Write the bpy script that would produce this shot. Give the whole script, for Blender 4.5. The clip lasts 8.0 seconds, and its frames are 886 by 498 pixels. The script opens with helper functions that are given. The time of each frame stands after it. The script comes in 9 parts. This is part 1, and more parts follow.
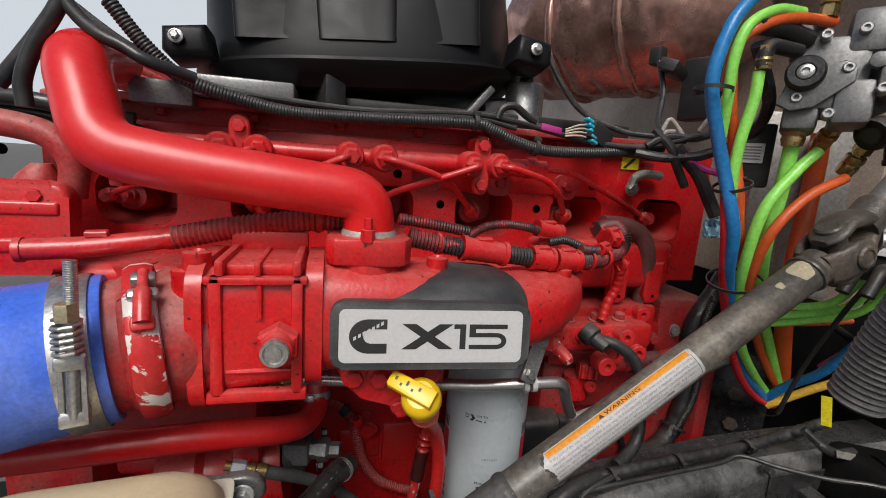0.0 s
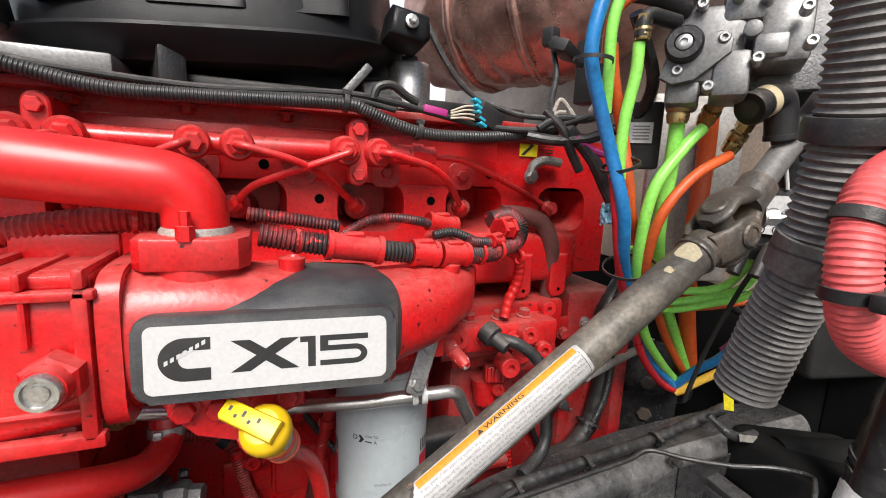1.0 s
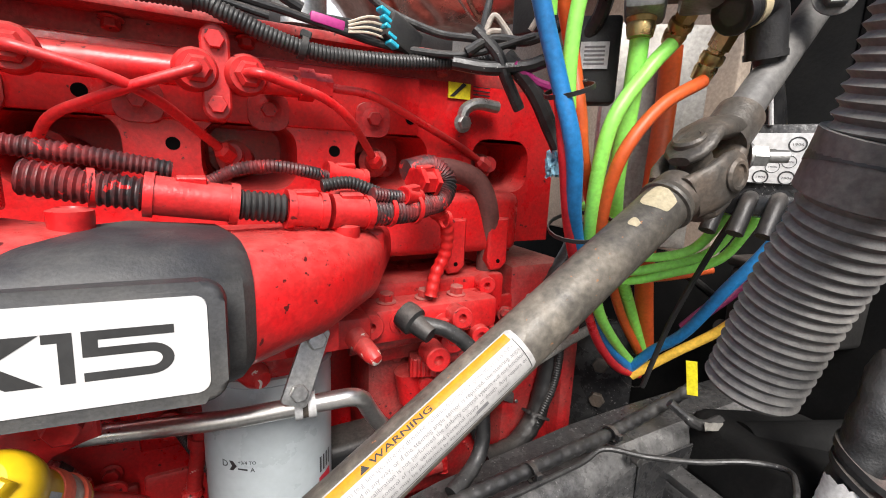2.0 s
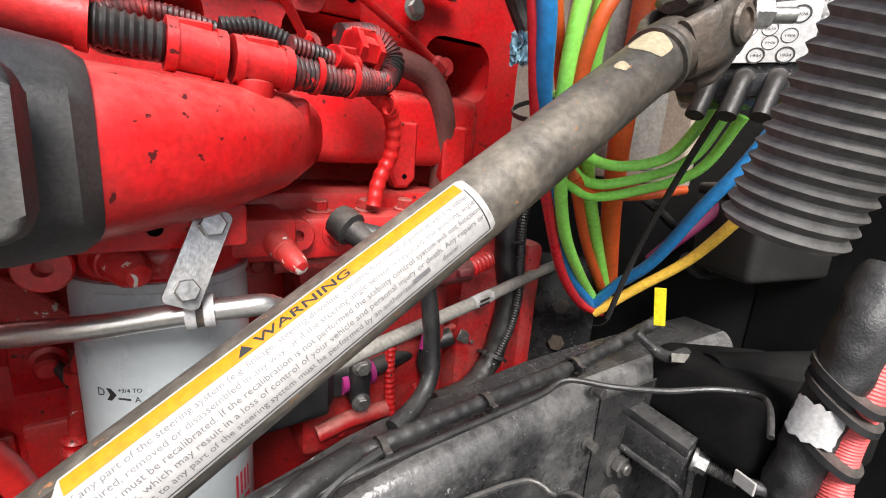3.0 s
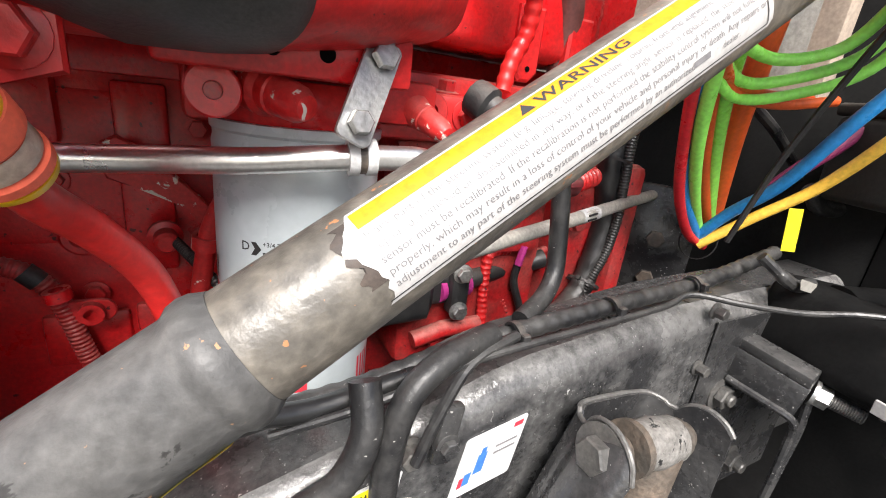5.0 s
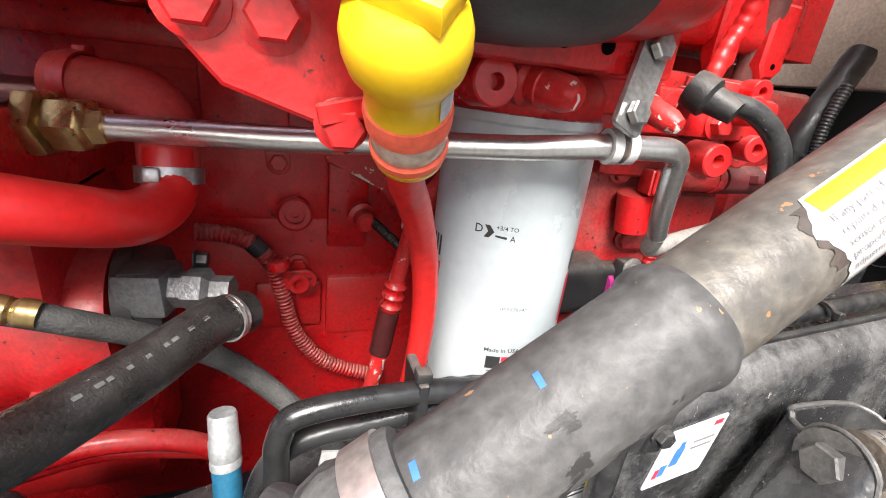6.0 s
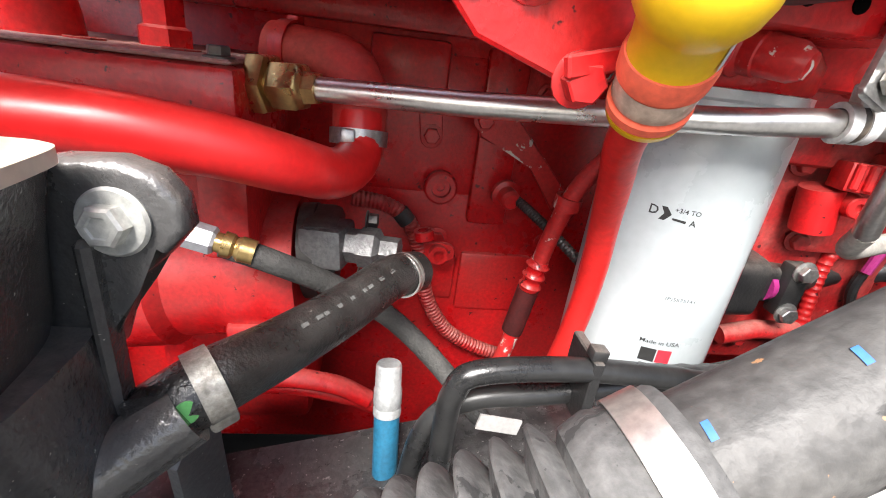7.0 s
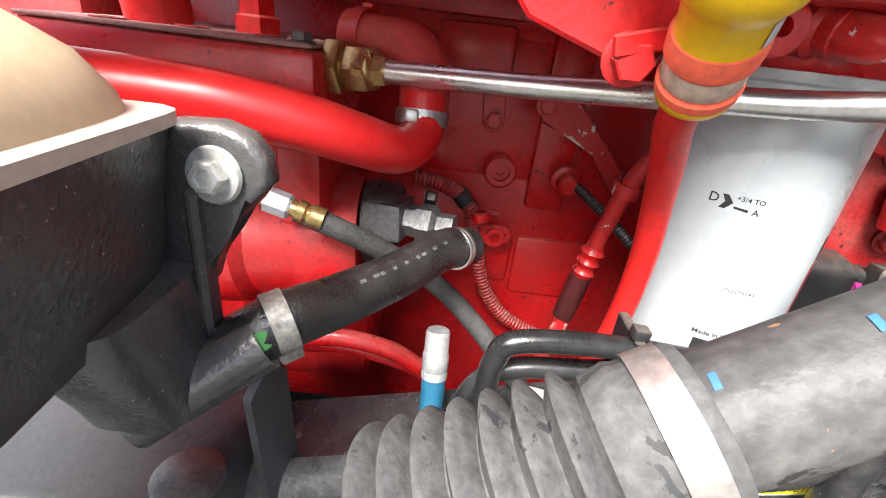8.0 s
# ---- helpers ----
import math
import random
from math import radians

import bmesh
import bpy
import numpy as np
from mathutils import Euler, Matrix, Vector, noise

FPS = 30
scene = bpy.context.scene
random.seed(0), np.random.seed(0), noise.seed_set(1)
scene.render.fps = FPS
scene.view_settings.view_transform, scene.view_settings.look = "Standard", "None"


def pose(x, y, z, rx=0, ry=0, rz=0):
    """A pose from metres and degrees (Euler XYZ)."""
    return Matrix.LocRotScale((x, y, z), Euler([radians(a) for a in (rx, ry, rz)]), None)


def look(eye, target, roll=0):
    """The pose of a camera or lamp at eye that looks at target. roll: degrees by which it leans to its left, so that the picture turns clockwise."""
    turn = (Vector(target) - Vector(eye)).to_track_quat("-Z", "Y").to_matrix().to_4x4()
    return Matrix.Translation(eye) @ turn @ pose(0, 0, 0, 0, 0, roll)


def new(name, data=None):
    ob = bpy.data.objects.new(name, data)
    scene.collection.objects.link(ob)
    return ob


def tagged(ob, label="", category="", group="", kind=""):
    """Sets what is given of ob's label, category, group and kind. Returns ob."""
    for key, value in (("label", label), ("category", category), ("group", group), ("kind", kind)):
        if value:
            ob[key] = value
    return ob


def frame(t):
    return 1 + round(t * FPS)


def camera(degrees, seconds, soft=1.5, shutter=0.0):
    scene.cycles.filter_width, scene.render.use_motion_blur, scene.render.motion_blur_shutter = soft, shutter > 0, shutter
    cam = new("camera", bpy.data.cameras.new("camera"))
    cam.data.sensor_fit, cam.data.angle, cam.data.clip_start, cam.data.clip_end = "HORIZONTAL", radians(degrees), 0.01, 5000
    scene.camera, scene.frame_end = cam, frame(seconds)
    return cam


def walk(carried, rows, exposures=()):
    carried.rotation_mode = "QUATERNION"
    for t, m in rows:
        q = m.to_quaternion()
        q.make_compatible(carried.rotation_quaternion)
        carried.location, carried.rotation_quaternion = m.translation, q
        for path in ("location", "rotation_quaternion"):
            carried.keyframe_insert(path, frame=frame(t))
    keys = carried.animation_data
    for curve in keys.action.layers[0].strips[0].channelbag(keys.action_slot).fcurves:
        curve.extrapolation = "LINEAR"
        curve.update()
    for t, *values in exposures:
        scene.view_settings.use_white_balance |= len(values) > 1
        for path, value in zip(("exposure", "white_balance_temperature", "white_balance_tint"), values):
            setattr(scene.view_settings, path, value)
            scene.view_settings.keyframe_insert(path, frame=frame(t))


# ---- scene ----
cam = camera(89.9, 8.0, soft=1.0)
PATH = [
    (0, (0.0, -0.02, 1.343), (0.484, 1.887, 0.985), 3.9),
    (0.5, (0.032, -0.004, 1.342), (0.643, 1.872, 1.01), 3.3),
    (1, (0.099, 0.022, 1.326), (0.826, 1.856, 0.998), 2.5),
    (1.2, (0.133, 0.042, 1.319), (0.899, 1.859, 0.987), 2.3),
    (2.3, (0.212, 0.143, 1.259), (1.175, 1.845, 0.843), 2.8),
    (2.5, (0.224, 0.151, 1.243), (1.219, 1.831, 0.807), 3.1),
    (3, (0.242, 0.167, 1.193), (1.304, 1.79, 0.708), 4.4),
    (3.5, (0.253, 0.183, 1.149), (1.352, 1.766, 0.613), 5.6),
    (4, (0.238, 0.201, 1.117), (1.333, 1.773, 0.542), 6.5),
    (4.2, (0.231, 0.204, 1.115), (1.306, 1.782, 0.519), 6.8),
    (5.3, (0.138, 0.222, 1.106), (1.007, 1.898, 0.447), 6.9),
    (5.5, (0.115, 0.23, 1.104), (0.927, 1.93, 0.432), 6.9),
    (6, (0.057, 0.245, 1.095), (0.717, 1.996, 0.389), 6.8),
    (6.5, (0.019, 0.256, 1.085), (0.493, 2.05, 0.338), 7.1),
    (7, (0.004, 0.253, 1.075), (0.276, 2.071, 0.287), 7.3),
    (7.5, (0.013, 0.241, 1.073), (0.105, 2.058, 0.242), 7.1),
    (8, (0.011, 0.232, 1.073), (0.008, 2.038, 0.215), 7.0),
]
walk(cam, [(t, look(eye, target, roll)) for t, eye, target, roll in PATH],
     [(0, -0.38), (0.5, 0.03), (1.0, 0.42), (2.5, 0.76), (3.5, 1.0), (4.2, 1.18), (5.5, 1.52), (6.5, 1.72), (8.0, 1.82)])

# ---------------------------------------------------------------- light
world = bpy.data.worlds.new("sky")
scene.world = world
world.use_nodes = True
wn = world.node_tree.nodes
sky = wn.new("ShaderNodeTexSky")
sky.sky_type, sky.sun_disc = "NISHITA", False
sky.sun_elevation, sky.sun_rotation = radians(47), radians(203)
sky.air_density, sky.dust_density, sky.ozone_density = 1.0, 3.0, 1.0
wn["Background"].inputs["Strength"].default_value = 0.095
world.node_tree.links.new(sky.outputs["Color"], wn["Background"].inputs["Color"])
sun = new("sun", bpy.data.lights.new("sun", "SUN"))
sun.data.energy, sun.data.angle, sun.data.color = 4.2, radians(30), (1.0, 0.97, 0.94)
sun.matrix_world = look((-0.74, -1.84, 3.61), (0.2, 0.4, 1.0))


# ---------------------------------------------------------------- materials
def mat(name, c1, c2=None, rough=0.5, metal=0.0, s1=14.0, s2=240.0, amt=0.5, bump=0.15, coat=0.0, chip=None, chip_at=0.72, rvar=0.15, dist=0.002, spec=0.5, dust=0.0, dustc=(0.36, 0.31, 0.27), speck=None, speck_at=0.70, speck_s=330.0):
    """Surface with stains at scale s1, grain and relief at s2, and chips of a third colour."""
    m = bpy.data.materials.new(name)
    m.use_nodes = True
    nt = m.node_tree
    n, l = nt.nodes, nt.links
    b = n["Principled BSDF"]
    c2 = c2 or tuple(v * 0.6 for v in c1)
    tc = n.new("ShaderNodeTexCoord")
    big, fine = n.new("ShaderNodeTexNoise"), n.new("ShaderNodeTexNoise")
    big.inputs["Scale"].default_value, big.inputs["Detail"].default_value, big.inputs["Roughness"].default_value = s1, 8, 0.65
    fine.inputs["Scale"].default_value, fine.inputs["Detail"].default_value = s2, 4
    for q in (big, fine):
        l.new(tc.outputs["Object"], q.inputs["Vector"])
    r1 = n.new("ShaderNodeMapRange")
    r1.inputs["From Min"].default_value, r1.inputs["From Max"].default_value = 0.42, 0.72
    r1.inputs["To Max"].default_value = amt
    l.new(big.outputs["Fac"], r1.inputs["Value"])
    mx = n.new("ShaderNodeMix")
    mx.data_type = "RGBA"
    mx.inputs[6].default_value, mx.inputs[7].default_value = (*c1, 1), (*c2, 1)
    l.new(r1.outputs["Result"], mx.inputs[0])
    out = mx.outputs[2]
    grain = n.new("ShaderNodeMix")
    grain.data_type, grain.blend_type = "RGBA", "MULTIPLY"
    gr = n.new("ShaderNodeMapRange")
    gr.inputs["From Min"].default_value, gr.inputs["From Max"].default_value = 0.3, 0.7
    gr.inputs["To Min"].default_value, gr.inputs["To Max"].default_value = 0.98 - 0.36 * amt, 1.01 + 0.22 * amt
    l.new(fine.outputs["Fac"], gr.inputs["Value"])
    grain.inputs[0].default_value = 1.0
    l.new(out, grain.inputs[6])
    l.new(gr.outputs["Result"], grain.inputs[7])
    out = grain.outputs[2]
    mid = n.new("ShaderNodeTexNoise")
    mid.inputs["Scale"].default_value, mid.inputs["Detail"].default_value, mid.inputs["Roughness"].default_value = s1 * 5.5, 10, 0.78
    l.new(tc.outputs["Object"], mid.inputs["Vector"])
    mg = n.new("ShaderNodeMapRange")
    mg.inputs["From Min"].default_value, mg.inputs["From Max"].default_value = 0.35, 0.65
    mg.inputs["To Min"].default_value, mg.inputs["To Max"].default_value = 1.0 - 0.24 * amt, 1.0 + 0.18 * amt
    l.new(mid.outputs["Fac"], mg.inputs["Value"])
    mm = n.new("ShaderNodeMix")
    mm.data_type, mm.blend_type = "RGBA", "MULTIPLY"
    mm.inputs[0].default_value = 1.0
    l.new(out, mm.inputs[6])
    l.new(mg.outputs["Result"], mm.inputs[7])
    out = mm.outputs[2]
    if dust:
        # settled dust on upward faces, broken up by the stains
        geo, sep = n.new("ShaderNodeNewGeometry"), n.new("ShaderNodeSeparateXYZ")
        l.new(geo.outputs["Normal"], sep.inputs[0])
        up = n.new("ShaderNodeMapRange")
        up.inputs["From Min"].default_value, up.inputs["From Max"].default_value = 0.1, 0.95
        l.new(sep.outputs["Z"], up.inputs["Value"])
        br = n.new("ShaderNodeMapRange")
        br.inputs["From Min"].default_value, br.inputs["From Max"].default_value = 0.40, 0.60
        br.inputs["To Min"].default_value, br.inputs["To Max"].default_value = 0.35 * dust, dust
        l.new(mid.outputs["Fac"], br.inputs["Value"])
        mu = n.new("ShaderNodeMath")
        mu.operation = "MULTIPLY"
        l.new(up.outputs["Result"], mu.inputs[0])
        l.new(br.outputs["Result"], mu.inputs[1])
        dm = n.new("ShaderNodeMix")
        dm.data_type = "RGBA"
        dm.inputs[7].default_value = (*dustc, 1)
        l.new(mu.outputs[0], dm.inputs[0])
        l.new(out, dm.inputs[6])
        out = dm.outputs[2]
    if chip:
        cn = n.new("ShaderNodeTexNoise")
        cn.inputs["Scale"].default_value, cn.inputs["Detail"].default_value, cn.inputs["Roughness"].default_value = s1 * 2.6, 9, 0.62
        cn.inputs["Distortion"].default_value = 0.6
        l.new(tc.outputs["Object"], cn.inputs["Vector"])
        cr = n.new("ShaderNodeMapRange")
        cr.inputs["From Min"].default_value, cr.inputs["From Max"].default_value = chip_at, chip_at + 0.015
        l.new(cn.outputs["Fac"], cr.inputs["Value"])
        cm = n.new("ShaderNodeMix")
        cm.data_type = "RGBA"
        cm.inputs[7].default_value = (*chip, 1)
        l.new(cr.outputs["Result"], cm.inputs[0])
        l.new(out, cm.inputs[6])
        out = cm.outputs[2]
    if speck:
        sn = n.new("ShaderNodeTexNoise")
        sn.inputs["Scale"].default_value, sn.inputs["Detail"].default_value, sn.inputs["Roughness"].default_value = speck_s, 3, 0.5
        l.new(tc.outputs["Object"], sn.inputs["Vector"])
        sr = n.new("ShaderNodeMapRange")
        sr.inputs["From Min"].default_value, sr.inputs["From Max"].default_value = speck_at, speck_at + 0.03
        l.new(sn.outputs["Fac"], sr.inputs["Value"])
        sm_ = n.new("ShaderNodeMix")
        sm_.data_type = "RGBA"
        sm_.inputs[7].default_value = (*speck, 1)
        l.new(sr.outputs["Result"], sm_.inputs[0])
        l.new(out, sm_.inputs[6])
        out = sm_.outputs[2]
    l.new(out, b.inputs["Base Color"])
    rr = n.new("ShaderNodeMapRange")
    rr.inputs["From Min"].default_value, rr.inputs["From Max"].default_value = 0.3, 0.7
    rr.inputs["To Min"].default_value, rr.inputs["To Max"].default_value = max(0.03, rough - rvar), min(1.0, rough + rvar)
    l.new(big.outputs["Fac"], rr.inputs["Value"])
    l.new(rr.outputs["Result"], b.inputs["Roughness"])
    b.inputs["Metallic"].default_value = metal
    b.inputs["Specular IOR Level"].default_value = spec
    b.inputs["Coat Weight"].default_value = coat
    b.inputs["Coat Roughness"].default_value = 0.25
    if bump:
        bp = n.new("ShaderNodeBump")
        bp.inputs["Strength"].default_value, bp.inputs["Distance"].default_value = bump, dist
        l.new(fine.outputs["Fac"], bp.inputs["Height"])
        l.new(bp.outputs["Normal"], b.inputs["Normal"])
    return m


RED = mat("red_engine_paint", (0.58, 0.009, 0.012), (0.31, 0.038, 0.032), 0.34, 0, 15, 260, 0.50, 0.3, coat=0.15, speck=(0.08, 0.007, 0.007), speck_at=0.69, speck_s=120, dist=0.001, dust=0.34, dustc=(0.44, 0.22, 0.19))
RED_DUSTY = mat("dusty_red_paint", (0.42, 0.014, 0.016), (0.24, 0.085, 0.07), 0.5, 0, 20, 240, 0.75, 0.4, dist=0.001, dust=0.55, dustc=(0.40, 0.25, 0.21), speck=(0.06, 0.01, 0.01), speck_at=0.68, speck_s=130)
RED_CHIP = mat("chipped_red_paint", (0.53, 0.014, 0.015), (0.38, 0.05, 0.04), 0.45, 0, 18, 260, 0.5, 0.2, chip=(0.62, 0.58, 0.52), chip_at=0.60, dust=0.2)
BAND_CHIP = mat("peeling_red_paint", (0.53, 0.014, 0.015), (0.38, 0.05, 0.04), 0.42, 0, 9, 260, 0.4, 0.15, chip=(0.66, 0.63, 0.58), chip_at=0.535)
RED_PIPE = mat("glossy_red_pipe_paint", (0.62, 0.010, 0.011), (0.50, 0.022, 0.020), 0.38, 0, 9, 200, 0.2, 0.1, coat=0.2, dist=0.0006, dust=0.09, dustc=(0.62, 0.22, 0.19))
RED_LOOM = mat("oversprayed_loom", (0.022, 0.020, 0.021), (0.30, 0.014, 0.015), 0.5, 0, 30, 300, 0.9, 0.2, chip=(0.46, 0.014, 0.015), chip_at=0.60)
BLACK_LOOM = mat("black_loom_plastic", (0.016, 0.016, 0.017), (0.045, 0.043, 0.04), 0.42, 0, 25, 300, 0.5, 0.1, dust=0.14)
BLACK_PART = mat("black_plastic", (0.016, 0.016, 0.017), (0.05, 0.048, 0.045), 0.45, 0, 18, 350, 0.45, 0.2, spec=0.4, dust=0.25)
COVER = mat("textured_black_cover", (0.007, 0.0072, 0.008), (0.012, 0.0122, 0.013), 0.40, 0, 10, 900, 0.4, 0.3, dist=0.0004, spec=0.16)
PLATE_BLACK = mat("moulded_nameplate_black", (0.035, 0.036, 0.039), (0.11, 0.105, 0.095), 0.55, 0, 14, 500, 0.6, 0.15)
RUBBER = mat("black_rubber", (0.012, 0.012, 0.013), (0.075, 0.072, 0.067), 0.40, 0, 30, 260, 0.55, 0.25, chip=(0.30, 0.29, 0.27), chip_at=0.72, dust=0.12, dustc=(0.30, 0.29, 0.28), speck=(0.32, 0.31, 0.29), speck_at=0.71)
RUBBER_GREY = mat("dusty_grey_rubber", (0.075, 0.074, 0.073), (0.125, 0.122, 0.118), 0.78, 0, 20, 220, 0.7, 0.3, chip=(0.03, 0.03, 0.03), chip_at=0.60, speck=(0.04, 0.04, 0.04), speck_at=0.67, speck_s=260)
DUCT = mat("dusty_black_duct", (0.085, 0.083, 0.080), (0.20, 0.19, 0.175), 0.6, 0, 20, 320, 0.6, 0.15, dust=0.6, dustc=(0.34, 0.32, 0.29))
SHAFT = mat("dusty_black_shaft_paint", (0.095, 0.086, 0.074), (0.30, 0.26, 0.205), 0.45, 0.1, 16, 210, 0.8, 0.25, chip=(0.20, 0.13, 0.085), chip_at=0.69, speck=(0.32, 0.15, 0.07), speck_at=0.70, speck_s=220)
SHAFT_LOW = mat("dusty_grey_shaft_paint", (0.062, 0.061, 0.060), (0.12, 0.115, 0.108), 0.5, 0.0, 11, 190, 0.8, 0.3, chip=(0.028, 0.027, 0.026), chip_at=0.60, speck=(0.30, 0.17, 0.09), speck_at=0.715, speck_s=230, spec=0.3)
CASTIRON = mat("rusty_cast_joint", (0.085, 0.076, 0.066), (0.20, 0.145, 0.105), 0.5, 0.25, 26, 240, 0.75, 0.4, chip=(0.42, 0.36, 0.28), chip_at=0.70)
FRAME = mat("black_frame_paint", (0.022, 0.022, 0.023), (0.085, 0.083, 0.080), 0.27, 0, 20, 170, 0.5, 0.4, chip=(0.24, 0.23, 0.22), chip_at=0.69, dust=0.16, dustc=(0.28, 0.27, 0.26), speck=(0.30, 0.29, 0.28), speck_at=0.68)
FRAME_BOLT = mat("dusty_black_bolt", (0.085, 0.083, 0.08), (0.22, 0.205, 0.185), 0.42, 0.4, 40, 300, 0.6, 0.2)
STEEL = mat("brushed_steel_tube", (0.78, 0.76, 0.73), (0.66, 0.64, 0.61), 0.30, 0.95, 24, 300, 0.25, 0.05, rvar=0.05)
ZINC = mat("zinc_plated_steel", (0.52, 0.52, 0.51), (0.33, 0.31, 0.28), 0.4, 0.9, 30, 300, 0.6, 0.15)
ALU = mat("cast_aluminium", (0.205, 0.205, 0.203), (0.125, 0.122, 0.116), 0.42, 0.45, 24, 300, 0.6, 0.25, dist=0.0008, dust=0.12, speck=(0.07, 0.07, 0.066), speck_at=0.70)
ALU_DARK = mat("dark_cast_aluminium", (0.17, 0.17, 0.172), (0.10, 0.098, 0.094), 0.5, 0.6, 22, 330, 0.6, 0.4)
BRASS = mat("aged_brass", (0.56, 0.40, 0.17), (0.34, 0.23, 0.10), 0.32, 0.9, 40, 300, 0.35, 0.1)
WHITE_CAN = mat("white_filter_enamel", (0.415, 0.455, 0.47), (0.39, 0.425, 0.44), 0.3, 0, 5, 120, 0.08, 0.03, coat=0.3, rvar=0.05)
WHITE_LABEL = mat("white_label_paper", (0.51, 0.505, 0.50), (0.455, 0.446, 0.432), 0.5, 0, 20, 300, 0.12, 0.03)
LABEL_DIRTY = mat("grimy_label_paper", (0.385, 0.376, 0.367), (0.32, 0.307, 0.294), 0.5, 0, 30, 300, 0.3, 0.05)
ORANGE_LABEL = mat("orange_label_band", (0.60, 0.225, 0.004), (0.52, 0.185, 0.006), 0.45, 0, 25, 300, 0.4, 0.05)
YELLOW_LABEL = mat("yellow_label", (0.85, 0.72, 0.02), (0.70, 0.58, 0.03), 0.45, 0, 25, 300, 0.4, 0.05)
INK = mat("black_ink", (0.02, 0.02, 0.02), (0.04, 0.04, 0.04), 0.5, 0, 20, 300, 0.4, 0.0)
GREY_INK = mat("grey_ink", (0.15, 0.145, 0.15), (0.19, 0.185, 0.185), 0.5, 0, 20, 300, 0.4, 0.0)
RED_INK = mat("red_ink", (0.60, 0.03, 0.05), (0.5, 0.03, 0.05), 0.5, 0, 20, 300, 0.4, 0.0)
BLUE_INK = mat("blue_ink", (0.04, 0.14, 0.42), (0.03, 0.10, 0.3), 0.5, 0, 20, 300, 0.4, 0.0)
YELLOW = mat("yellow_cap_plastic", (0.80, 0.50, 0.012), (0.74, 0.44, 0.015), 0.38, 0, 12, 250, 0.1, 0.05, coat=0.1)
CORAL = mat("coral_seal_rubber", (0.78, 0.13, 0.07), (0.62, 0.10, 0.06), 0.45, 0, 20, 250, 0.4, 0.05)
BLUE_HOSE = mat("blue_silicone", (0.06, 0.16, 0.72), (0.30, 0.38, 0.70), 0.4, 0, 9, 260, 0.45, 0.15)
G_HOSE = mat("green_nylon", (0.32, 0.84, 0.13), (0.25, 0.66, 0.11), 0.35, 0, 9, 200, 0.35, 0.03)
O_HOSE = mat("orange_nylon", (0.66, 0.105, 0.022), (0.56, 0.085, 0.02), 0.38, 0, 9, 200, 0.35, 0.03)
B_HOSE = mat("blue_nylon", (0.02, 0.21, 0.52), (0.02, 0.14, 0.36), 0.35, 0, 15, 200, 0.5, 0.04)
R_HOSE = mat("red_nylon", (0.62, 0.02, 0.03), (0.42, 0.02, 0.03), 0.38, 0, 15, 200, 0.5, 0.04)
Y_HOSE = mat("yellow_nylon", (0.82, 0.50, 0.065), (0.62, 0.37, 0.06), 0.42, 0, 12, 200, 0.5, 0.04)
PINK_LOOM = mat("faded_red_loom", (0.74, 0.11, 0.11), (0.60, 0.12, 0.10), 0.5, 0, 15, 250, 0.5, 0.1)
CREAM = mat("cream_tank_plastic", (0.60, 0.50, 0.32), (0.55, 0.45, 0.29), 0.42, 0, 8, 260, 0.12, 0.06)
BEIGE = mat("beige_primer_panel", (0.44, 0.36, 0.29), (0.33, 0.27, 0.22), 0.55, 0, 6, 220, 0.5, 0.15)
# near-black and dull: the deep shade behind the engine is in this colour
SHADED_PANEL = mat("shaded_panel_black", (0.008, 0.008, 0.008), (0.022, 0.021, 0.020), 0.75, 0, 9, 200, 0.5, 0.25, spec=0.12)
COPPER = mat("copper_heat_shield", (0.52, 0.31, 0.26), (0.36, 0.19, 0.16), 0.30, 0.75, 9, 90, 0.5, 0.15, rvar=0.1)
TURQ = mat("turquoise_connector", (0.02, 0.40, 0.55), (0.02, 0.28, 0.42), 0.45, 0, 20, 250, 0.4, 0.05)
MAGENTA = mat("magenta_clip", (0.42, 0.03, 0.20), (0.30, 0.03, 0.15), 0.45, 0, 20, 250, 0.4, 0.05)
TAPE_WHITE = mat("white_tape", (0.56, 0.56, 0.56), (0.42, 0.40, 0.385), 0.5, 0, 25, 250, 0.5, 0.1)
BLUE_RAG = mat("pale_blue_cloth", (0.28, 0.50, 0.62), (0.14, 0.27, 0.36), 0.85, 0, 60, 400, 0.7, 0.3)
TAN_SPOT = mat("bare_primer_spot", (0.54, 0.46, 0.30), (0.38, 0.32, 0.22), 0.6, 0, 40, 250, 0.5, 0.1)
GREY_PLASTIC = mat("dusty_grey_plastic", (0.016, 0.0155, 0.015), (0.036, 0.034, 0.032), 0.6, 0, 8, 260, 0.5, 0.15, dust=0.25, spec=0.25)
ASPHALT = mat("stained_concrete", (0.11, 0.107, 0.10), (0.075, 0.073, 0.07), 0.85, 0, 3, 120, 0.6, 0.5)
# flat black for discs that stand in for the shade in holes
HOLE_SHADE = mat("hole_shade_black", (0.004, 0.004, 0.004), (0.006, 0.005, 0.005), 0.9, 0, 20, 200, 0.3, 0.0, spec=0.0)
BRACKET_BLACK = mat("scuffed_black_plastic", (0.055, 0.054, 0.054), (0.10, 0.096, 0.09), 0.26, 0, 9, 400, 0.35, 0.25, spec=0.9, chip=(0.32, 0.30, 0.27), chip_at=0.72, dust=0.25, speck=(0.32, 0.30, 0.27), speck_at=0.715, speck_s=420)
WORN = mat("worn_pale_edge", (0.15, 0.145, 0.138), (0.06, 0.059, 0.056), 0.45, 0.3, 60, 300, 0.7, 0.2)
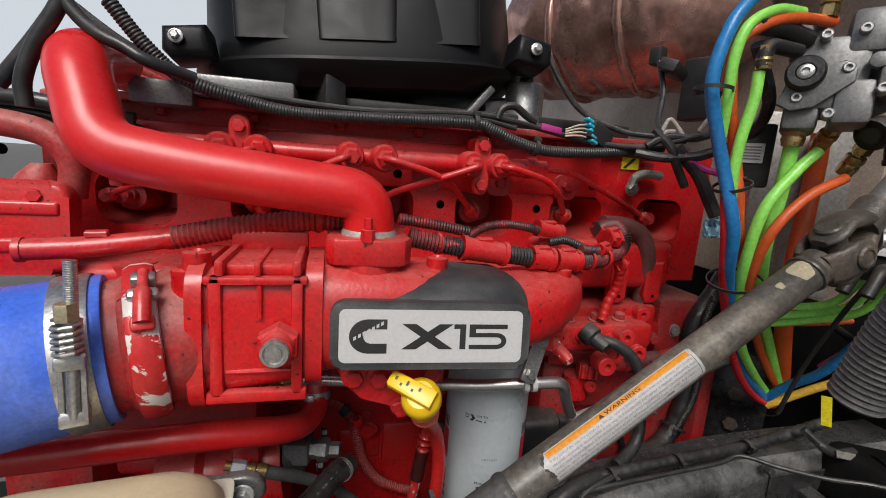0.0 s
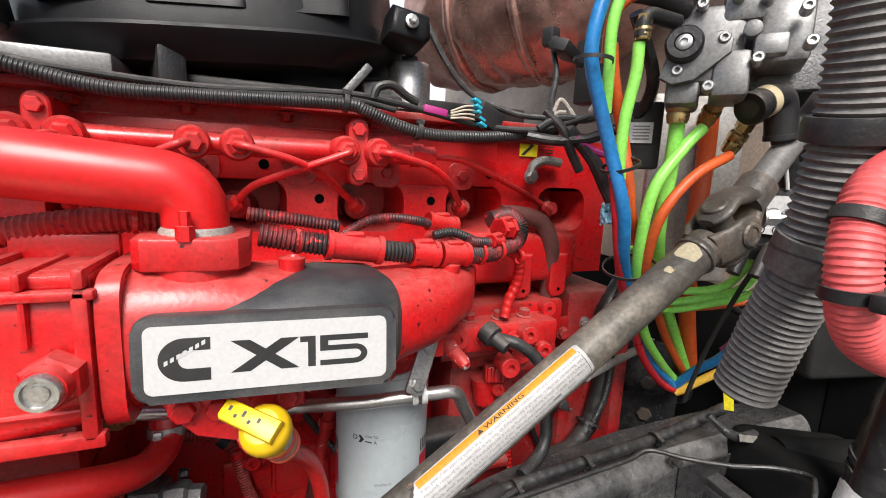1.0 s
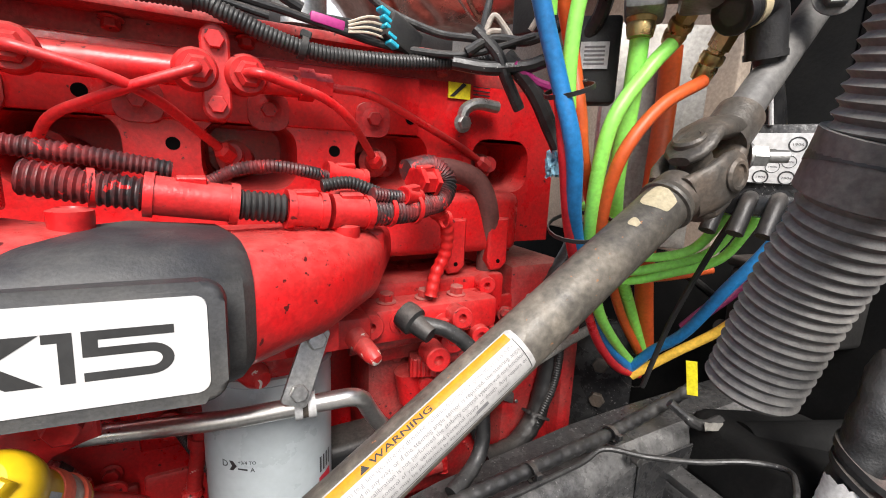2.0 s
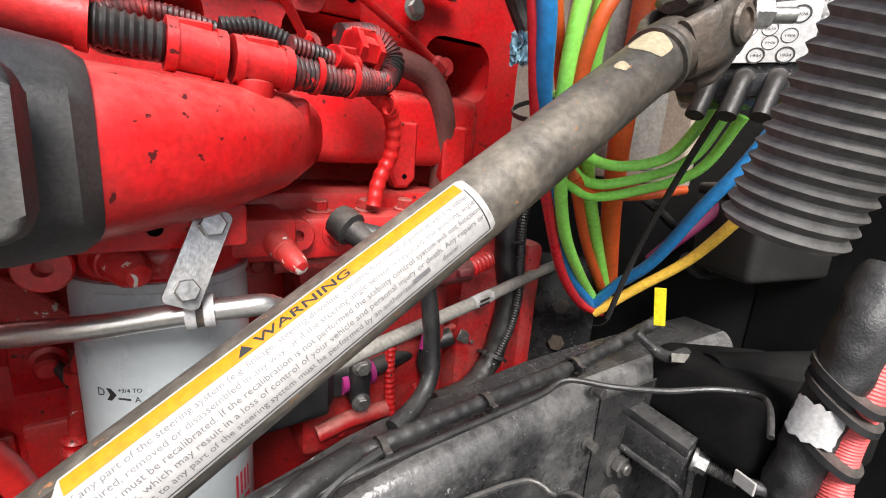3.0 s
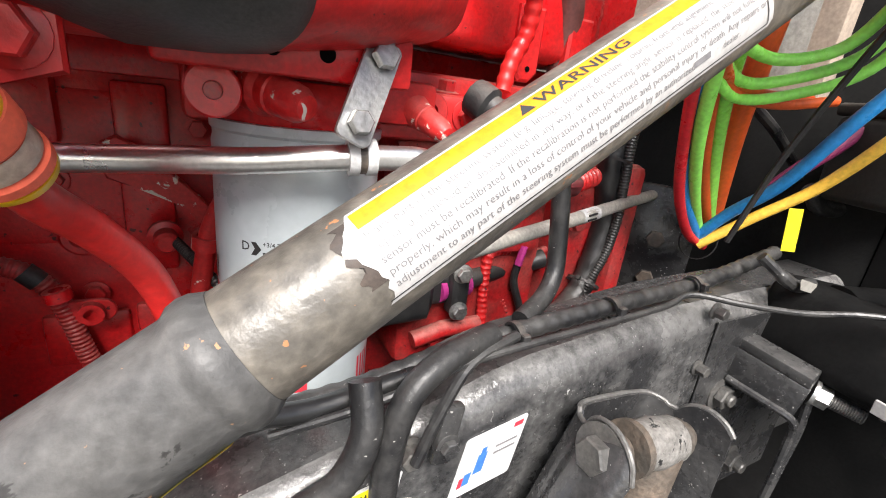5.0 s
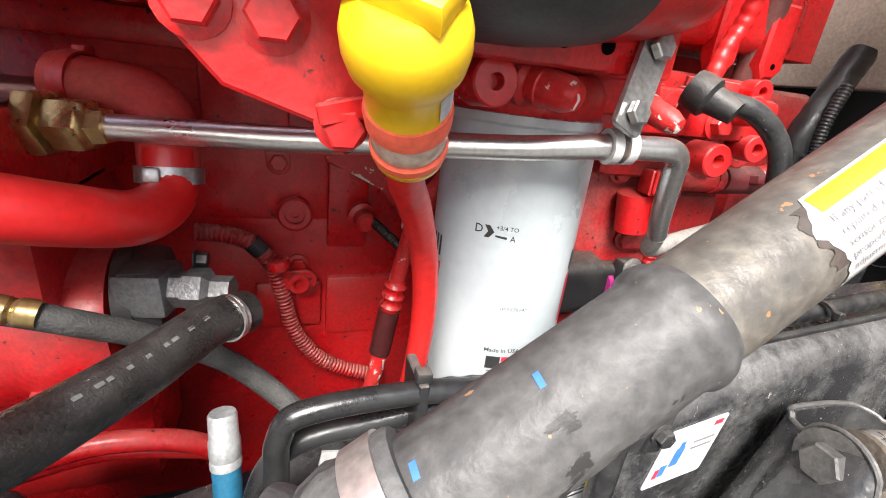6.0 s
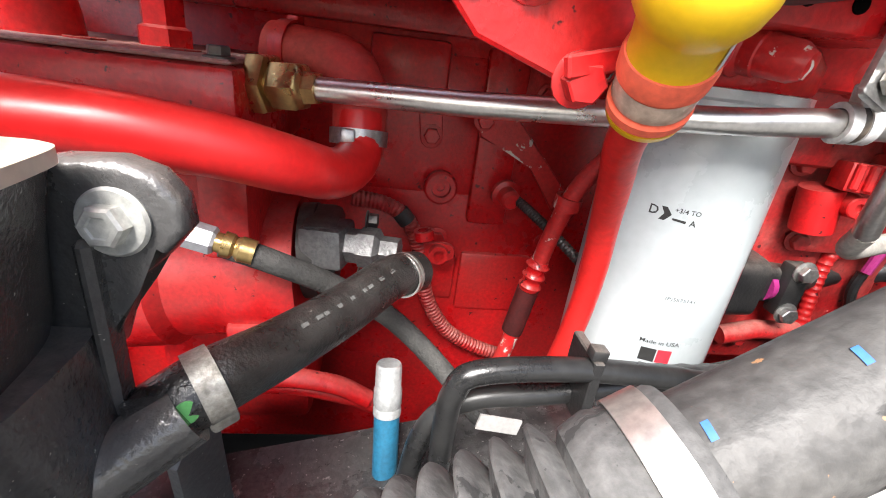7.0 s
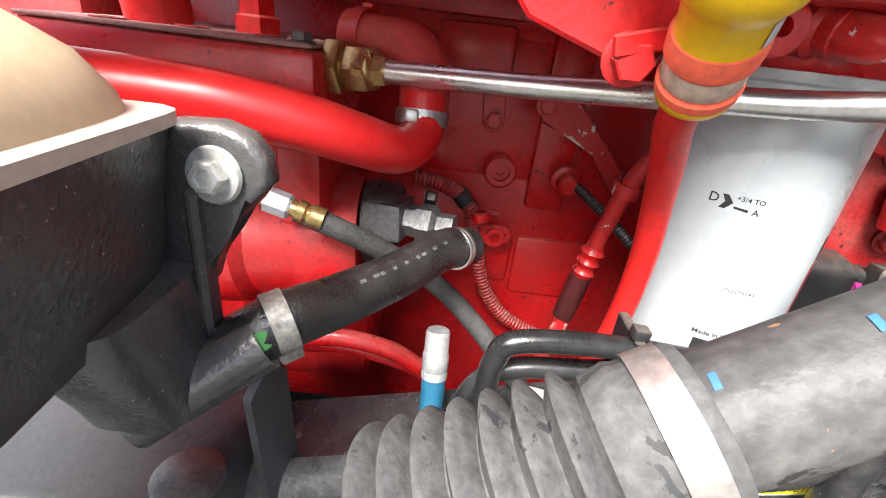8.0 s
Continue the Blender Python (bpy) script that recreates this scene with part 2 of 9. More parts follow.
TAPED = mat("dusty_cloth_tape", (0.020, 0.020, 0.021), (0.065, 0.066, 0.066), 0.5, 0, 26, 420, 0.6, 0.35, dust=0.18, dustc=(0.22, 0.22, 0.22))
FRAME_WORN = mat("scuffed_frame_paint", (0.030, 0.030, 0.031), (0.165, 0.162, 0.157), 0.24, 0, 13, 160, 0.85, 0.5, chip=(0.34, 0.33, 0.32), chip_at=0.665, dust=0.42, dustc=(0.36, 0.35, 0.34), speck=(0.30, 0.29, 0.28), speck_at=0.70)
BEAM = mat("black_beam_paint", (0.060, 0.062, 0.065), (0.095, 0.096, 0.098), 0.34, 0, 8, 260, 0.3, 0.2, spec=0.5, speck=(0.2, 0.2, 0.19), speck_at=0.72)
# paler copy of the tank's cream: the light on the rim is in the colour
RIM = mat("lit_tank_rim", (0.62, 0.575, 0.47), (0.54, 0.49, 0.38), 0.4, 0, 10, 260, 0.2, 0.05)
PALE_TUBE = mat("bare_metal_tube", (0.46, 0.44, 0.40), (0.30, 0.28, 0.25), 0.5, 0.4, 20, 250, 0.6, 0.15)


# ---------------------------------------------------------------- mesh helpers
DATUM = [Matrix.Identity(4)]


def datum(x=0.0, y=0.0, z=0.0, scale=1.0, about=(0, 0, 0)):
    """Sets the place (and size) from which the following things are laid out."""
    c = Vector(about)
    DATUM[0] = Matrix.Translation(Vector((x, y, z)) + c) @ Matrix.Scale(scale, 4) @ Matrix.Translation(-c)


def thing(name, base, label, category, group="", kind=""):
    e = new(name)
    e.location, e.empty_display_size = DATUM[0] @ Vector(base), 0.02
    return tagged(e, label, category, group, kind)


def base_of(ob):
    p = Vector((0, 0, 0))
    while ob is not None:
        p += ob.location
        ob = ob.parent
    return p


def part(name, bm, material, parent=None, label="", angle=35):
    """Links a bmesh in world coordinates as one mesh under a thing or a part."""
    bmesh.ops.recalc_face_normals(bm, faces=bm.faces)
    me = bpy.data.meshes.new(name)
    bm.to_mesh(me)
    bm.free()
    me.transform(Matrix.Translation(-base_of(parent)) @ DATUM[0])
    me.polygons.foreach_set("use_smooth", [True] * len(me.polygons))
    me.set_sharp_from_angle(angle=radians(angle))
    me.materials.append(material)
    ob = new(name, me)
    ob.parent = parent
    return tagged(ob, label)


def solo(name, bm, material, label, category, group="", kind="", angle=35):
    return tagged(part(name, bm, material, None, label, angle), label, category, group, kind)


def aim(loc, d, up=(0, 0, 1)):
    """Pose at loc with z along d, and y near up."""
    z = Vector(d).normalized()
    u = Vector(up)
    if abs(z.dot(u.normalized())) > 0.99:
        u = Vector((0, 1, 0))
    x = u.cross(z).normalized()
    y = z.cross(x)
    m = Matrix((x, y, z)).transposed().to_4x4()
    m.translation = loc
    return m


def bm_new():
    return bmesh.new()


def box(bm, size, m, bev=0.0, seg=2):
    r = bmesh.ops.create_cube(bm, size=1.0)
    vs = r["verts"]
    bmesh.ops.scale(bm, vec=size, verts=vs)
    if bev:
        es = list({e for v in vs for e in v.link_edges})
        rb = bmesh.ops.bevel(bm, geom=es, offset=bev, segments=seg, profile=0.5, affect="EDGES")
        vs = list({v for f in rb["faces"] for v in f.verts} | {v for v in vs if v.is_valid})
    bmesh.ops.transform(bm, matrix=m, verts=vs)
    return bm


def cuboid(bm, lo, hi, bev=0.0, seg=2):
    lo, hi = Vector(lo), Vector(hi)
    return box(bm, tuple(hi - lo), Matrix.Translation((lo + hi) / 2), bev, seg)


def lathe(bm, prof, m, seg=24):
    """Turns (radius, height) rows about z; rows of radius 0 close the ends."""
    rings = []
    for r, z in prof:
        if r < 1e-6:
            rings.append([bm.verts.new(m @ Vector((0, 0, z)))])
        else:
            rings.append([bm.verts.new(m @ Vector((r * math.cos(2 * math.pi * i / seg), r * math.sin(2 * math.pi * i / seg), z))) for i in range(seg)])
    for a, b in zip(rings, rings[1:]):
        for i in range(seg):
            j = (i + 1) % seg
            if len(a) == 1 and len(b) > 1:
                bm.faces.new((a[0], b[i], b[j]))
            elif len(b) == 1 and len(a) > 1:
                bm.faces.new((a[i], a[j], b[0]))
            elif len(a) > 1 and len(b) > 1:
                bm.faces.new((a[i], a[j], b[j], b[i]))
    return bm


def prism(bm, outline, h, m, bev=0.0, seg=2):
    """Outline in x, y raised from z 0 to h."""
    a = [bm.verts.new(Vector((x, y, 0))) for x, y in outline]
    b = [bm.verts.new(Vector((x, y, h))) for x, y in outline]
    n = len(a)
    fs = [bm.faces.new(a[::-1]), bm.faces.new(b)]
    fs += [bm.faces.new((a[i], a[(i + 1) % n], b[(i + 1) % n], b[i])) for i in range(n)]
    vs = a + b
    if bev:
        es = list(fs[1].edges) + list(fs[0].edges)
        rb = bmesh.ops.bevel(bm, geom=es, offset=bev, segments=seg, profile=0.5, affect="EDGES")
        vs = list({v for f in rb["faces"] for v in f.verts} | {v for v in vs if v.is_valid})
    bmesh.ops.transform(bm, matrix=m, verts=vs)
    return bm


def rrect(w, h, r, n=5):
    out = []
    for cx, cy, a0 in ((w / 2 - r, h / 2 - r, 0), (-w / 2 + r, h / 2 - r, 90), (-w / 2 + r, -h / 2 + r, 180), (w / 2 - r, -h / 2 + r, 270)):
        for i in range(n + 1):
            a = radians(a0 + 90 * i / n)
            out.append((cx + r * math.cos(a), cy + r * math.sin(a)))
    return out


def capsule(points, r, n=6):
    """Outline of a strap of half width r round two points of the plane."""
    (x0, y0), (x1, y1) = points
    a = math.atan2(y1 - y0, x1 - x0)
    out = [(x1 + r * math.cos(a - math.pi / 2 + math.pi * i / n), y1 + r * math.sin(a - math.pi / 2 + math.pi * i / n)) for i in range(n + 1)]
    return out + [(x0 + r * math.cos(a + math.pi / 2 + math.pi * i / n), y0 + r * math.sin(a + math.pi / 2 + math.pi * i / n)) for i in range(n + 1)]


def spline(pts, n=8):
    """Smooth run through the points."""
    p = [Vector(q) for q in pts]
    p = [2 * p[0] - p[1], *p, 2 * p[-1] - p[-2]]
    out = []
    for a, b, c, d in zip(p, p[1:], p[2:], p[3:]):
        for i in range(n):
            t = i / n
            out.append(0.5 * (2 * b + (c - a) * t + (2 * a - 5 * b + 4 * c - d) * t * t + (3 * b - a - 3 * c + d) * t**3))
    return out + [p[-2]]


def bent(pts, rad, n=7):
    """Straight runs with rounded corners of the given radius."""
    p = [Vector(q) for q in pts]
    out = [p[0]]
    for a, b, c in zip(p, p[1:], p[2:]):
        u, v = (a - b), (c - b)
        k = min(rad, u.length * 0.48, v.length * 0.48)
        s, e = b + u.normalized() * k, b + v.normalized() * k
        out += [(1 - i / n) ** 2 * s + 2 * (i / n) * (1 - i / n) * b + (i / n) ** 2 * e for i in range(n + 1)]
    return out + [p[-1]]


def resample(path, step):
    path = [Vector(q) for q in path]
    lens = [0.0]
    for a, b in zip(path, path[1:]):
        lens.append(lens[-1] + (b - a).length)
    n = max(2, int(round(lens[-1] / step)))
    out, k = [], 0
    for i in range(n + 1):
        s = lens[-1] * i / n
        while k < len(path) - 2 and lens[k + 1] < s:
            k += 1
        w = (s - lens[k]) / max(1e-9, lens[k + 1] - lens[k])
        out.append(path[k].lerp(path[k + 1], min(1, max(0, w))))
    return out


def pipe(bm, path, r, seg=14, caps=True, inner=0.0):
    """Sweeps a circle along the path; r is a number or a function of the arc length; inner: bore radius at open ends."""
    path = [Vector(q) for q in path]
    rf = r if callable(r) else (lambda s: r)
    t0 = (path[1] - path[0]).normalized()
    x = t0.orthogonal().normalized()
    rings, s = [], 0.0
    for i, q in enumerate(path):
        if i:
            s += (q - path[i - 1]).length
        t = (path[min(i + 1, len(path) - 1)] - path[max(i - 1, 0)]).normalized()
        x = (x - t * x.dot(t)).normalized()
        y = t.cross(x)
        rr = rf(s)
        rings.append([bm.verts.new(q + rr * (x * math.cos(2 * math.pi * k / seg) + y * math.sin(2 * math.pi * k / seg))) for k in range(seg)])
    for a, b in zip(rings, rings[1:]):
        for k in range(seg):
            j = (k + 1) % seg
            bm.faces.new((a[k], a[j], b[j], b[k]))
    if caps:
        for ring, flip in ((rings[0], True), (rings[-1], False)):
            if inner:
                q = path[0] if flip else path[-1]
                d = (path[1] - path[0]).normalized() if flip else (path[-2] - path[-1]).normalized()
                inn = [bm.verts.new(q + (v.co - q) * inner) for v in ring]
                deep = [bm.verts.new(v.co + d * rf(0) * 1.5) for v in inn]
                for k in range(seg):
                    j = (k + 1) % seg
                    bm.faces.new((ring[k], ring[j], inn[j], inn[k]))
                    bm.faces.new((inn[k], inn[j], deep[j], deep[k]))
                bm.faces.new(deep)
            else:
                bm.faces.new(ring[::-1] if flip else ring)
    return bm


def ribbed(bm, path, r, pitch, depth, seg=16, sub=6, sharp=0.5, caps=True, inner=0.0):
    """Corrugated hose along a path."""
    p = resample(path, pitch / sub)

    def rf(s):
        u = (s / pitch) % 1.0
        return r - depth * (0.5 + 0.5 * math.cos(2 * math.pi * u)) ** sharp

    return pipe(bm, p, rf, seg, caps, inner)


def hexhead(bm, m, r, h, washer=1.35, wh=0.25):
    """Flanged hexagon bolt head standing along z of m."""
    if washer:
        lathe(bm, [(0, 0), (r * washer, 0), (r * washer, h * wh * 0.6), (r * 1.02, h * wh), (0, h * wh)], m, 18)
    pts = [(r * math.cos(radians(60 * i)), r * math.sin(radians(60 * i))) for i in range(6)]
    prism(bm, pts, h, m @ Matrix.Translation((0, 0, h * wh * 0.8)), bev=r * 0.1, seg=1)
    return bm


def loft(bm, rows, seg=28, power=3.0, caps=True):
    """Skins superellipse sections: rows of (centre, half across, half up, across axis, up axis)."""
    rings = []
    for c, a, b, u, v in rows:
        c, u, v = Vector(c), Vector(u).normalized(), Vector(v).normalized()
        ring = []
        for k in range(seg):
            t = 2 * math.pi * k / seg
            ct, st = math.cos(t), math.sin(t)
            ring.append(bm.verts.new(c + u * a * math.copysign(abs(ct) ** (2 / power), ct) + v * b * math.copysign(abs(st) ** (2 / power), st)))
        rings.append(ring)
    for a, b in zip(rings, rings[1:]):
        for k in range(seg):
            j = (k + 1) % seg
            bm.faces.new((a[k], a[j], b[j], b[k]))
    if caps:
        bm.faces.new(rings[0][::-1])
        bm.faces.new(rings[-1])
    return bm


def lettering(text, size, extrude=0.0):
    """Vertices and faces of a line of text in the built-in font, lying in x, y."""
    cu = bpy.data.curves.new("lettering", "FONT")
    cu.body, cu.size, cu.extrude, cu.resolution_u, cu.offset = text, size, extrude, 2, size * 0.012 if size > 0.0045 else -size * 0.004
    ob = bpy.data.objects.new("lettering", cu)
    me = bpy.data.meshes.new_from_object(ob)
    vs, fs = [v.co.copy() for v in me.vertices], [tuple(p.vertices) for p in me.polygons]
    bpy.data.objects.remove(ob)
    bpy.data.curves.remove(cu)
    bpy.data.meshes.remove(me)
    return vs, fs


def write(bm, text, size, place, width=None, shear=0.0):
    """Lays text on a surface: place turns (x, y) into a point. width: the run's full width."""
    vs, fs = lettering(text, size)
    w = max((v.x for v in vs), default=1)
    k = width / w if width else 1.0
    made = [bm.verts.new(place(v.x * k + shear * v.y, v.y)) for v in vs]
    for f in fs:
        try:
            bm.faces.new([made[i] for i in f])
        except ValueError:
            pass
    return bm


def patch(bm, outline, place, cuts=1):
    """Fills an outline of the x, y plane laid on a surface."""
    bm.faces.new([bm.verts.new(place(x, y)) for x, y in outline])
    return bm


def grid(bm, x0, x1, y0, y1, nx, ny, place):
    vs = [[bm.verts.new(place(x0 + (x1 - x0) * i / nx, y0 + (y1 - y0) * j / ny)) for j in range(ny + 1)] for i in range(nx + 1)]
    for i in range(nx):
        for j in range(ny):
            bm.faces.new((vs[i][j], vs[i + 1][j], vs[i + 1][j + 1], vs[i][j + 1]))
    return bm


def sheet(bm, place, nu, nv, thick):
    """Bent plate: place(u, v) for u, v in 0..1, thickened to the left of its run."""
    P = [[Vector(place(i / nu, j / nv)) for j in range(nv + 1)] for i in range(nu + 1)]
    N = []
    for i in range(nu + 1):
        row = []
        for j in range(nv + 1):
            du = P[min(i + 1, nu)][j] - P[max(i - 1, 0)][j]
            dv = P[i][min(j + 1, nv)] - P[i][max(j - 1, 0)]
            row.append(du.cross(dv).normalized() * thick)
        N.append(row)
    a = [[bm.verts.new(p) for p in row] for row in P]
    b = [[bm.verts.new(p + n) for p, n in zip(r, s)] for r, s in zip(P, N)]
    for i in range(nu):
        for j in range(nv):
            bm.faces.new((a[i][j], a[i + 1][j], a[i + 1][j + 1], a[i][j + 1]))
            bm.faces.new((b[i][j], b[i][j + 1], b[i + 1][j + 1], b[i + 1][j]))
    for i in range(nu):
        for j in (0, nv):
            bm.faces.new((a[i][j], a[i + 1][j], b[i + 1][j], b[i][j]))
    for j in range(nv):
        for i in (0, nu):
            bm.faces.new((a[i][j], a[i][j + 1], b[i][j + 1], b[i][j]))
    return bm


def crumple(bm, amp, scale):
    """Wrinkles a mesh along its normals, as taped or crushed stuff is."""
    bm.normal_update()
    for v in bm.verts:
        k = noise.noise(v.co * scale) + 0.5 * abs(noise.noise(v.co * scale * 2.3))
        v.co = v.co + v.normal * amp * k
    return bm


def slab(bm, quad, t):
    """Plate over four corners, t: its thickness as a vector."""
    t = Vector(t)
    a, b = [bm.verts.new(Vector(q)) for q in quad], [bm.verts.new(Vector(q) + t) for q in quad]
    bm.faces.new(a)
    bm.faces.new(b[::-1])
    for i in range(4):
        bm.faces.new((a[i], a[(i + 1) % 4], b[(i + 1) % 4], b[i]))
    bmesh.ops.bevel(bm, geom=[e for e in bm.edges if e.verts[0] in a + b and e.verts[1] in a + b], offset=0.0015, segments=2, profile=0.5, affect="EDGES")
    return bm


def bolt_part(parent, loc, d, r, h, material, name="bolt", label="", washer=1.35):
    return part(name, hexhead(bm_new(), aim(loc, d), r, h, washer), material, parent, label, 25)


def zip_tie(name, loc, d, r, width=0.004, label="black nylon cable tie round a bundle of hoses", head=True):
    bm = bm_new()
    m = aim(loc, d)
    lathe(bm, [(r, -width / 2), (r + 0.0012, -width / 2), (r + 0.0012, width / 2), (r, width / 2), (r, -width / 2)], m, 20)
    if head:
        box(bm, (0.006, 0.006, width * 1.5), m @ Matrix.Translation((0, r + 0.003, 0)), 0.0006, 1)
    return solo(name, bm, BLACK_PART, label, "cable tie", "cable ties")


# ---------------------------------------------------------------- the ground and the truck's fixed parts
bm = bm_new()
grid(bm, -300, 300, -300, 300, 20, 20, lambda x, y: Vector((x, y, 0)))
solo("ground", bm, ASPHALT, "pale concrete yard under the truck", "ground", kind="structure")

# pale haze low in the sky beyond the truck
bm = bm_new()
grid(bm, -80, 80, 0, 90, 24, 4, lambda a, z: Vector((200 * math.sin(radians(a)), 200 * math.cos(radians(a)), z)))
haze = bpy.data.materials.new("pale_haze")
haze.use_nodes = True
he = haze.node_tree.nodes.new("ShaderNodeEmission")
he.inputs["Color"].default_value, he.inputs["Strength"].default_value = (0.86, 0.93, 1.0, 1), 0.95
haze.node_tree.links.new(he.outputs[0], haze.node_tree.nodes["Material Output"].inputs["Surface"])
solo("backdrop_haze", bm, haze, "pale bright haze of the sky in the distance", "sky", kind="structure")

# firewall of the cab: a beige panel, and a lower part near-black for the shade there
bm = bm_new()
cuboid(bm, (0.86, 0.52, 1.15), (0.89, 2.0, 2.3), 0.004)
solo("wall_firewall_panel", bm, BEIGE, "beige painted firewall panel behind the engine", "firewall", kind="structure")
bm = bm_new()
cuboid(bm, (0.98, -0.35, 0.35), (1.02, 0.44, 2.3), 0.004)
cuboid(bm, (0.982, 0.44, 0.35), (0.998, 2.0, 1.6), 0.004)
solo("wall_firewall_dark", bm, SHADED_PANEL, "insulated cab firewall, near-black with its shade in the colour", "firewall", kind="structure")


# unseen roof, added to keep the sun off the brake valve corner
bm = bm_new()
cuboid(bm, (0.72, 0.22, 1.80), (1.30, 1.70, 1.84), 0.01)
solo("ceiling_sun_block", bm, SHADED_PANEL, "unseen dark roof added to shade the valve corner", "cowl", kind="structure")


def frame_rail(y0, s, path, label):
    """C-channel: web at y0, flanges to the side s; path: x and top height along it."""
    t = thing("frame_rail", (0.3, y0 + 0.04 * s, 0.0), label, "frame rail", "frame rails")
    web = [(0.022, 0), (0.022, -0.0108), (0.017, -0.0115), (0.0115, -0.018), (0.009, -0.030), (0.009, -0.242), (0.014, -0.247), (0.016, -0.2472), (0.016, -0.258), (0.006, -0.254), (0, -0.242), (0, -0.034), (0.0007, -0.0265), (0.0028, -0.0192), (0.0062, -0.0125), (0.0106, -0.0066), (0.0160, -0.0022)]
    top = [(0.022, 0), (0.085, 0), (0.085, -0.009), (0.022, -0.0108)]
    low = [(0.016, -0.2472), (0.085, -0.249), (0.085, -0.258), (0.016, -0.258)]
    for name, sec in (("web", web), ("flange", top), ("flange", low)):
        bm = bm_new()
        rings = [[bm.verts.new((x, y0 + s * a, z + b)) for a, b in sec] for x, z in path]
        n = len(sec)
        for p, q in zip(rings, rings[1:]):
            for k in range(n):
                bm.faces.new((p[k], p[(k + 1) % n], q[(k + 1) % n], q[k]))
        bm.faces.new(rings[0])
        bm.faces.new(rings[-1][::-1])
        part(name, bm, FRAME_WORN if name == "web" else FRAME, t)
    return t


NEAR = [(-0.9, 0.55), (-0.125, 0.753), (0.04, 0.796), (0.20, 0.84), (0.34, 0.880), (0.38, 0.894), (0.42, 0.903), (0.50, 0.912), (0.62, 0.926), (0.75, 0.930), (2.5, 0.930)]
rail_near = frame_rail(0.449, 1, NEAR, "black painted steel frame rail, dusty and scuffed")
rail_far = frame_rail(1.30, -1, [(-0.9, 0.9), (2.5, 0.9)], "black painted far frame rail beyond the engine")

# ---------------------------------------------------------------- engine block
block = thing("engine_block", (0.15, 0.9, 0.55), "red painted diesel engine block with bolts and plugs", "engine block")
bm = bm_new()
cuboid(bm, (-0.33, 0.748, 0.55), (0.66, 1.10, 1.16), 0.006)
part("casting", bm, RED, block)
for x0, x1, z0, z1, d in ((-0.10, 0.125, 0.93, 1.08, 0.002), (0.10, 0.19, 0.78, 0.86, 0.006), (0.02, 0.095, 0.795, 0.855, 0.007), (-0.02, 0.06, 1.03, 1.09, 0.016)):
    bm = bm_new()
    cuboid(bm, (x0, 0.748 - d, z0), (x1, 0.76, z1), 0.005)
    part("raised_pad", bm, RED, block)
for lo, hi in (((-0.33, 0.73, 1.095), (0.36, 0.76, 1.125)), ((0.10, 0.736, 0.90), (0.145, 0.76, 1.09))):
    bm = bm_new()
    cuboid(bm, lo, hi, 0.004)
    part("rib", bm, RED, block)
bm = bm_new()
lathe(bm, [(0.0, 0.0), (0.019, 0.0), (0.019, 0.012), (0.0165, 0.014), (0.011, 0.014), (0.0105, 0.0085), (0.005, 0.0085), (0.005, 0.004), (0, 0.004)], aim((0.065, 0.748, 0.94), (0, -1, 0)), 28)
part("core_plug", bm, RED, block)
for x, z in ((0.068, 0.877), (0.049, 0.996), (-0.2, 1.04), (0.2, 0.88), (0.17, 1.05), (0.30, 0.95), (0.34, 1.02)):
    bolt_part(block, (x, 0.744, z), (0, -1, 0), 0.009, 0.008, RED)
bm = bm_new()
prism(bm, capsule(((0.046, 1.020), (0.049, 0.994)), 0.0125), 0.005, Matrix(((1, 0, 0, 0), (0, 0, -1, 0.7485), (0, 1, 0, 0), (0, 0, 0, 1))), 0.001, 1)
part("hanging_tab", bm, RED, block)
# lobe bracket that carries the dipstick tube
bm = bm_new()
prism(bm, [(0.105, 1.045), (0.13, 1.03), (0.2, 0.955), (0.215, 0.93), (0.205, 0.915), (0.185, 0.935), (0.155, 0.98), (0.115, 1.0), (0.095, 1.005), (0.088, 1.02), (0.093, 1.038)], 0.008, Matrix(((1, 0, 0, 0), (0, 0, -1, 0.712), (0, 1, 0, 0), (0, 0, 0, 1))), 0.002, 1)
br = part("tube_bracket", bm, RED_CHIP, block)
bolt_part(br, (0.097, 0.704, 1.022), (0, -1, 0), 0.008, 0.008, RED)
# gear housing at the front and flywheel housing at the back
bm = bm_new()
cuboid(bm, (-0.45, 0.66, 0.5), (-0.332, 1.25, 1.10), 0.02)
part("gear_housing", bm, RED_DUSTY, block)
bm = bm_new()
cuboid(bm, (0.60, 0.66, 0.62), (0.72, 1.2, 1.13), 0.02)
cuboid(bm, (0.70, 0.635, 0.60), (0.735, 1.22, 1.05), 0.012)
part("flywheel_housing", bm, RED_DUSTY, block)
bm = bm_new()
prism(bm, rrect(0.11, 0.24, 0.02), 0.02, Matrix(((0.6, 0, -0.8, 0.808), (-0.8, 0, -0.6, 0.652), (0, 1, 0, 0.90), (0, 0, 0, 1))), 0.003)
plate = part("adapter_plate", bm, FRAME, block, "dark dirty steel plate with rusty bolts")
for z in (0.938, 0.872):
    bolt_part(plate, (0.798, 0.642, z), (-0.8, -0.6, 0), 0.014, 0.011, CASTIRON, label="rusty hexagon bolt")

# ---------------------------------------------------------------- cylinder head
datum(-0.002, 0.011, 0.008)
head = thing("cylinder_head", (0.15, 0.8, 1.16), "red painted cylinder head with injector pockets", "cylinder head")
HX = [0.553 - 0.166 * k for k in range(6)]
hy, hz0, hz1 = 0.656, 1.162, 1.300


